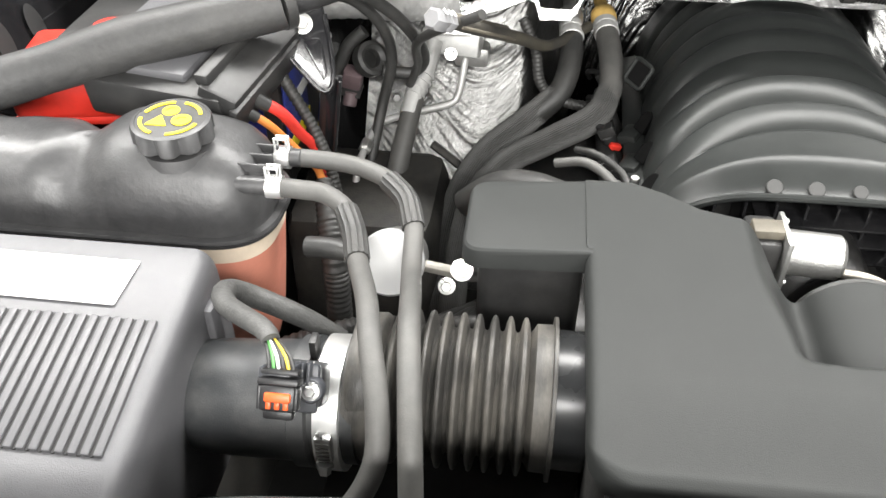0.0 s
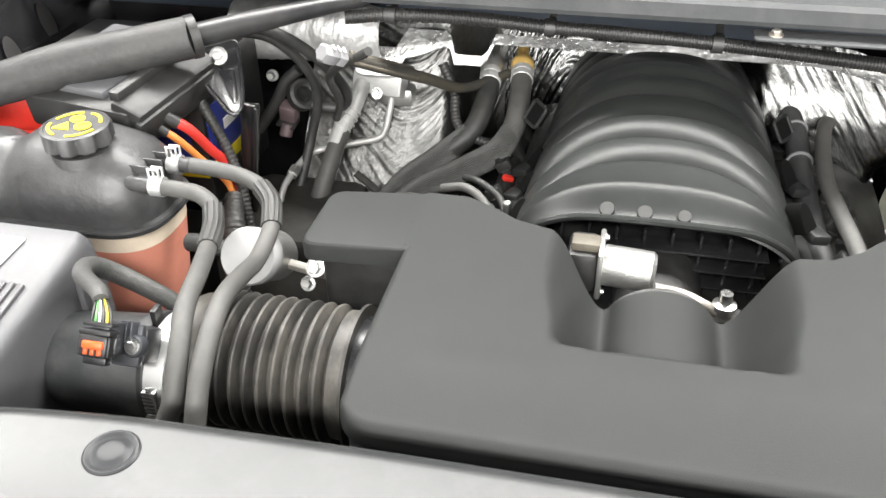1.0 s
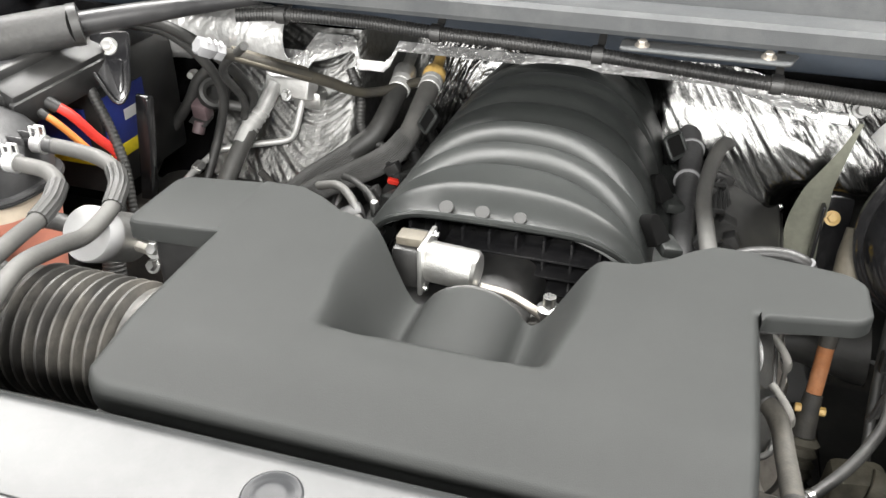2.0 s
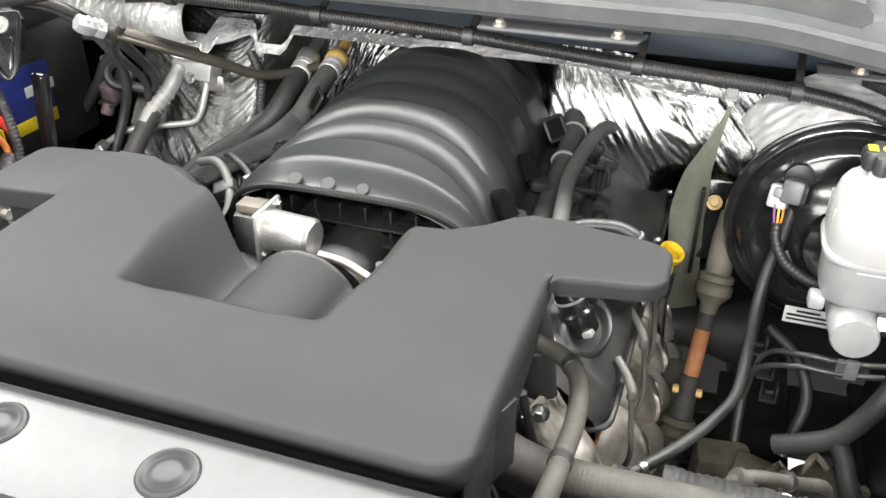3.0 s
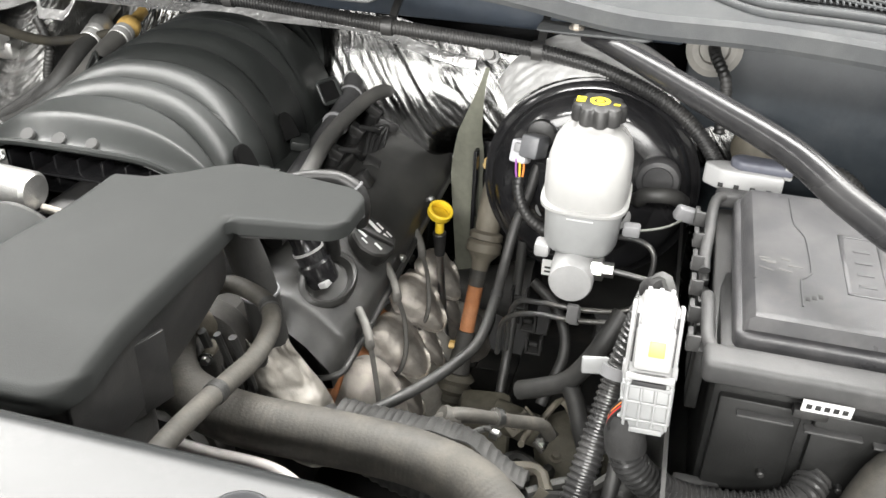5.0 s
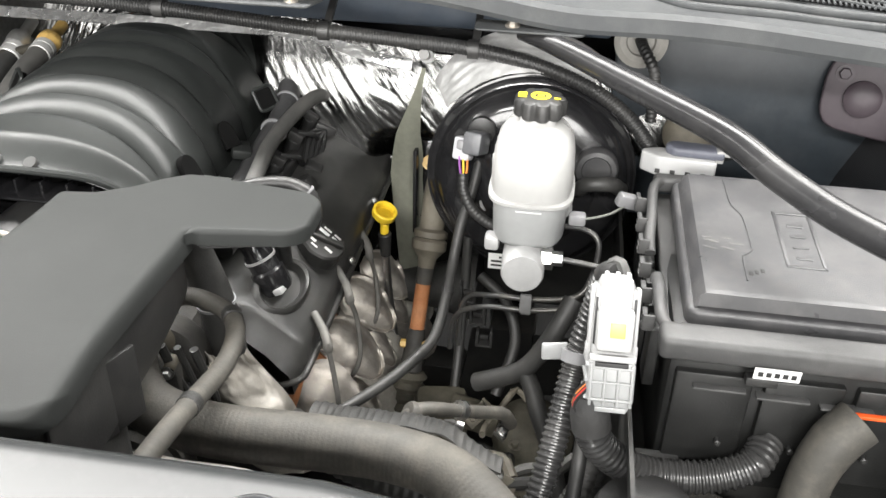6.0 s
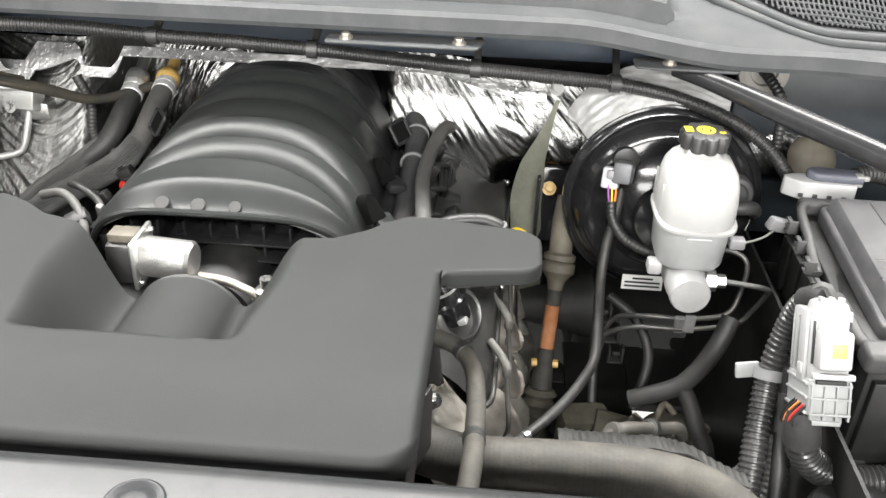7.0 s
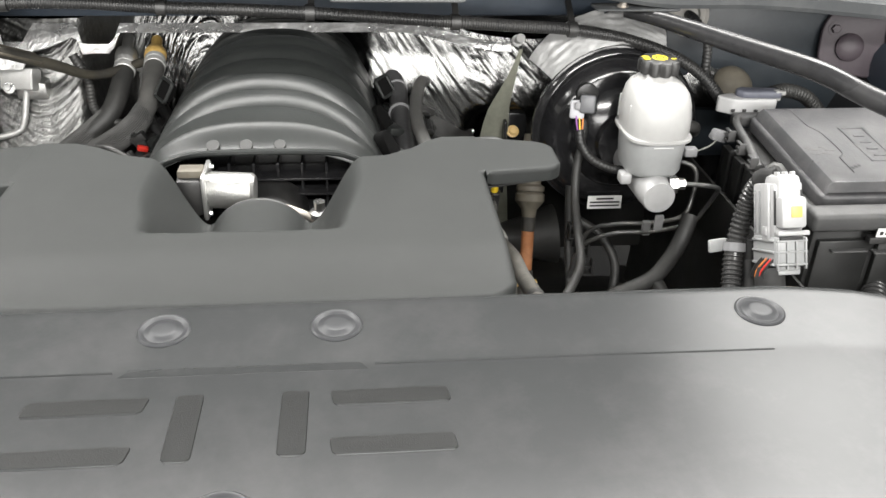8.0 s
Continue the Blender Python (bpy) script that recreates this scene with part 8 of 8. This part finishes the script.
    for k in range(9):
        x, y = clutter.uniform(0.74, 0.96), clutter.uniform(0.60, 0.82)
        z = clutter.uniform(0.70, 0.80)
        q = rot(clutter.uniform(-40, 40), clutter.uniform(-40, 40), clutter.uniform(0, 90))
        br = thing("line_bracket", (x, y, z), "dusty pressed bracket with a nut beside the steering gear", "bracket", "gear brackets")
        w = clutter.uniform(0.016, 0.028)
        part("blade", box((x, y, z), (w * 2, w, 0.004), 0.001, q), TAUPE if k % 2 else DARK, br)
        part("flange", box(V((x, y, z)) + q.to_3x3() @ V((w, 0, 0.009)), (0.004, w, 0.020), 0.001, q), TAUPE if k % 2 else DARK, br)
        part("nut", bolt(V((x, y, z)) + q.to_3x3() @ V((-w * 0.4, 0, 0.002)), q.to_3x3() @ V((0, 0, 1)), 0.0055, 0.006), STEEL if k % 3 == 0 else TAUPE, br)
    for k in range(7):
        x, y, z = clutter.uniform(0.72, 0.90), clutter.uniform(0.62, 0.78), clutter.uniform(0.70, 0.80)
        pts = [V((x, y, z))]
        for m in range(4):
            pts.append(pts[-1] + V((clutter.uniform(0.0, 0.05), clutter.uniform(-0.03, 0.04), clutter.uniform(-0.02, 0.025))))
        solo("small_line", tube(pts, clutter.uniform(0.004, 0.009), 8), (RUBBERD, TAUPE, RUBBER)[k % 3], "dusty small line round the steering gear", "hose", "gear lines")
    for x, y, z in ((0.823, 0.95, 0.827), (0.834, 0.95, 0.789), (0.807, 0.95, 0.863)):
        cp = thing("line_clip", (x, y, z), "black plastic line clip on the booster bracket", "clip", "line clips")
        part("jaw", join(box((x - 0.010, y, z), (0.004, 0.016, 0.028), 0.001), box((x + 0.010, y, z), (0.004, 0.016, 0.028), 0.001), box((x, y, z - 0.013), (0.024, 0.016, 0.004), 0.001)), BLACK, cp)
        part("tooth", box((x, y - 0.006, z + 0.004), (0.012, 0.006, 0.006), 0.001), BLACK, cp)
    cl = thing("column_boot", (0.75, 1.10, 0.77), "dark grey conical boot behind the steering shaft", "boot")
    part("cone", revolve([(0.024, 0.0), (0.026, 0.01), (0.040, 0.07), (0.054, 0.115), (0.057, 0.13), (0.040, 0.132)], (0.680, 1.10, 0.765), (1, 0, 0.08), 32), RUBBERD, cl)
    # pleated strip of sound foam behind the hose

    def pleat(u, v):
        x = lerp(0.712, 0.892, u)
        fold = abs(math.sin(u * 75 + 2.5 * wrinkle((u * 5, 0, 2)))) * smooth(0, 0.25, v)
        return V((x, 0.512 + 0.044 * v - 0.030 * smooth(0.82, 0.90, x), 1.003 - 0.012 * smooth(0.82, 0.90, x) - 0.004 * v - 0.030 * v ** 4 + 0.003 * wrinkle((u * 9, v, 4)) - 0.0016 * fold))

    solo("pleated_strip", thicken(sheet(240, 14, pleat), 0.002), RUBBERD, "pleated dusty fabric strip behind the radiator hose", "seal strip")
    for pts, r in (([(0.950, 0.82, 0.955), (0.934, 0.80, 0.923), (0.915, 0.795, 0.885), (0.896, 0.795, 0.858), (0.868, 0.800, 0.838), (0.838, 0.808, 0.819)], 0.0125),
                   ([(0.897, 0.795, 0.860), (0.911, 0.785, 0.838), (0.923, 0.770, 0.808), (0.940, 0.755, 0.770), (0.958, 0.750, 0.70)], 0.0115),
                   ([(0.990, 0.66, 0.86), (0.985, 0.64, 0.84), (0.965, 0.61, 0.80), (0.945, 0.58, 0.77)], 0.013),
                   ([(0.80, 0.99, 0.93), (0.80, 0.97, 0.86), (0.80, 0.93, 0.78), (0.80, 0.86, 0.70)], 0.007),
                   ([(0.82, 1.0, 0.86), (0.86, 0.97, 0.84), (0.88, 0.93, 0.80), (0.86, 0.88, 0.74)], 0.008),
                   ([(0.985, 0.66, 0.90), (0.975, 0.62, 0.86), (0.955, 0.60, 0.82), (0.93, 0.58, 0.78)], 0.014)):
        solo("cable", tube(pts, r, 10, pitch=0.007 if r > 0.0127 else 0, depth=0.08), RUBBERD, "black cable low beside the brake booster", "cable", "driver side cables")
    w = thing("washer_filler", (1.10, 0.50, 0.90), "dark filler neck with a pale cap below the loom", "filler neck")
    part("cap", revolve([(0.050, 0), (0.052, 0.008), (0.048, 0.018), (0.02, 0.024)], (1.03, 0.535, 0.895), (0, -0.1, 1), 32), BLACK, w)
    part("pale_cap", revolve([(0.040, 0), (0.042, 0.008), (0.038, 0.016), (0.02, 0.022)], (1.125, 0.52, 0.900), (0, -0.1, 1), 32), WHITE, w, "pale cap")
    part("neck", cyl((1.08, 0.54, 0.70), (1.08, 0.54, 0.895), 0.055), DARK, w)
    solo("side_hose", tube([(1.22, 0.61, 0.99), (1.20, 0.60, 0.97), (1.185, 0.59, 0.93), (1.18, 0.58, 0.86)], [0.024, 0.024, 0.022, 0.022], 14), HOSE, "dusty hose beside the fuse box", "hose")


driver_depths()


def hood_hinge():
    t = thing("hood_hinge", (1.30, 1.1, 1.13), "dark mauve steel hood hinge by the fender", "hinge")
    MAUVE = mat("mauve_paint", (0.040, 0.031, 0.037), 0.5, spec=0.3, vary=0.2, bump=0.05, dust=0.15, dust_col=(0.12, 0.11, 0.11))
    M = Matrix.Translation((1.306, 1.098, 1.151)) @ rot(78, 0, -12) @ Matrix.Scale(1.12, 4)
    part("arm", plate(rounded([(-0.045, -0.05), (0.05, -0.06), (0.06, 0.03), (0.10, 0.09), (0.02, 0.09), (-0.045, 0.03)], [0.03, 0.02, 0.02, 0.01, 0.01, 0.03]), 0.010, M, 0.003, 3), MAUVE, t)
    part("pivot", revolve([(0.024, 0), (0.024, 0.006), (0.018, 0.010), (0.006, 0.011)], M @ V((0.0, -0.012, 0)), M.to_3x3() @ V((0, 0, 1)), 28), MAUVE, t)
    part("rim", tube([M @ V(p) for p in ((0.045, -0.055, 0.003), (0.058, -0.02, 0.003), (0.056, 0.02, 0.003), (0.075, 0.06, 0.003), (0.10, 0.09, 0.003))], 0.0045, 8), MAUVE, t)
    for p in ((-0.025, 0.015), (0.03, 0.055)):
        part("bolt", bolt(M @ V((p[0], p[1], 0)), M.to_3x3() @ V((0, 0, 1)), 0.008, 0.007), MAUVE, t)


hood_hinge()
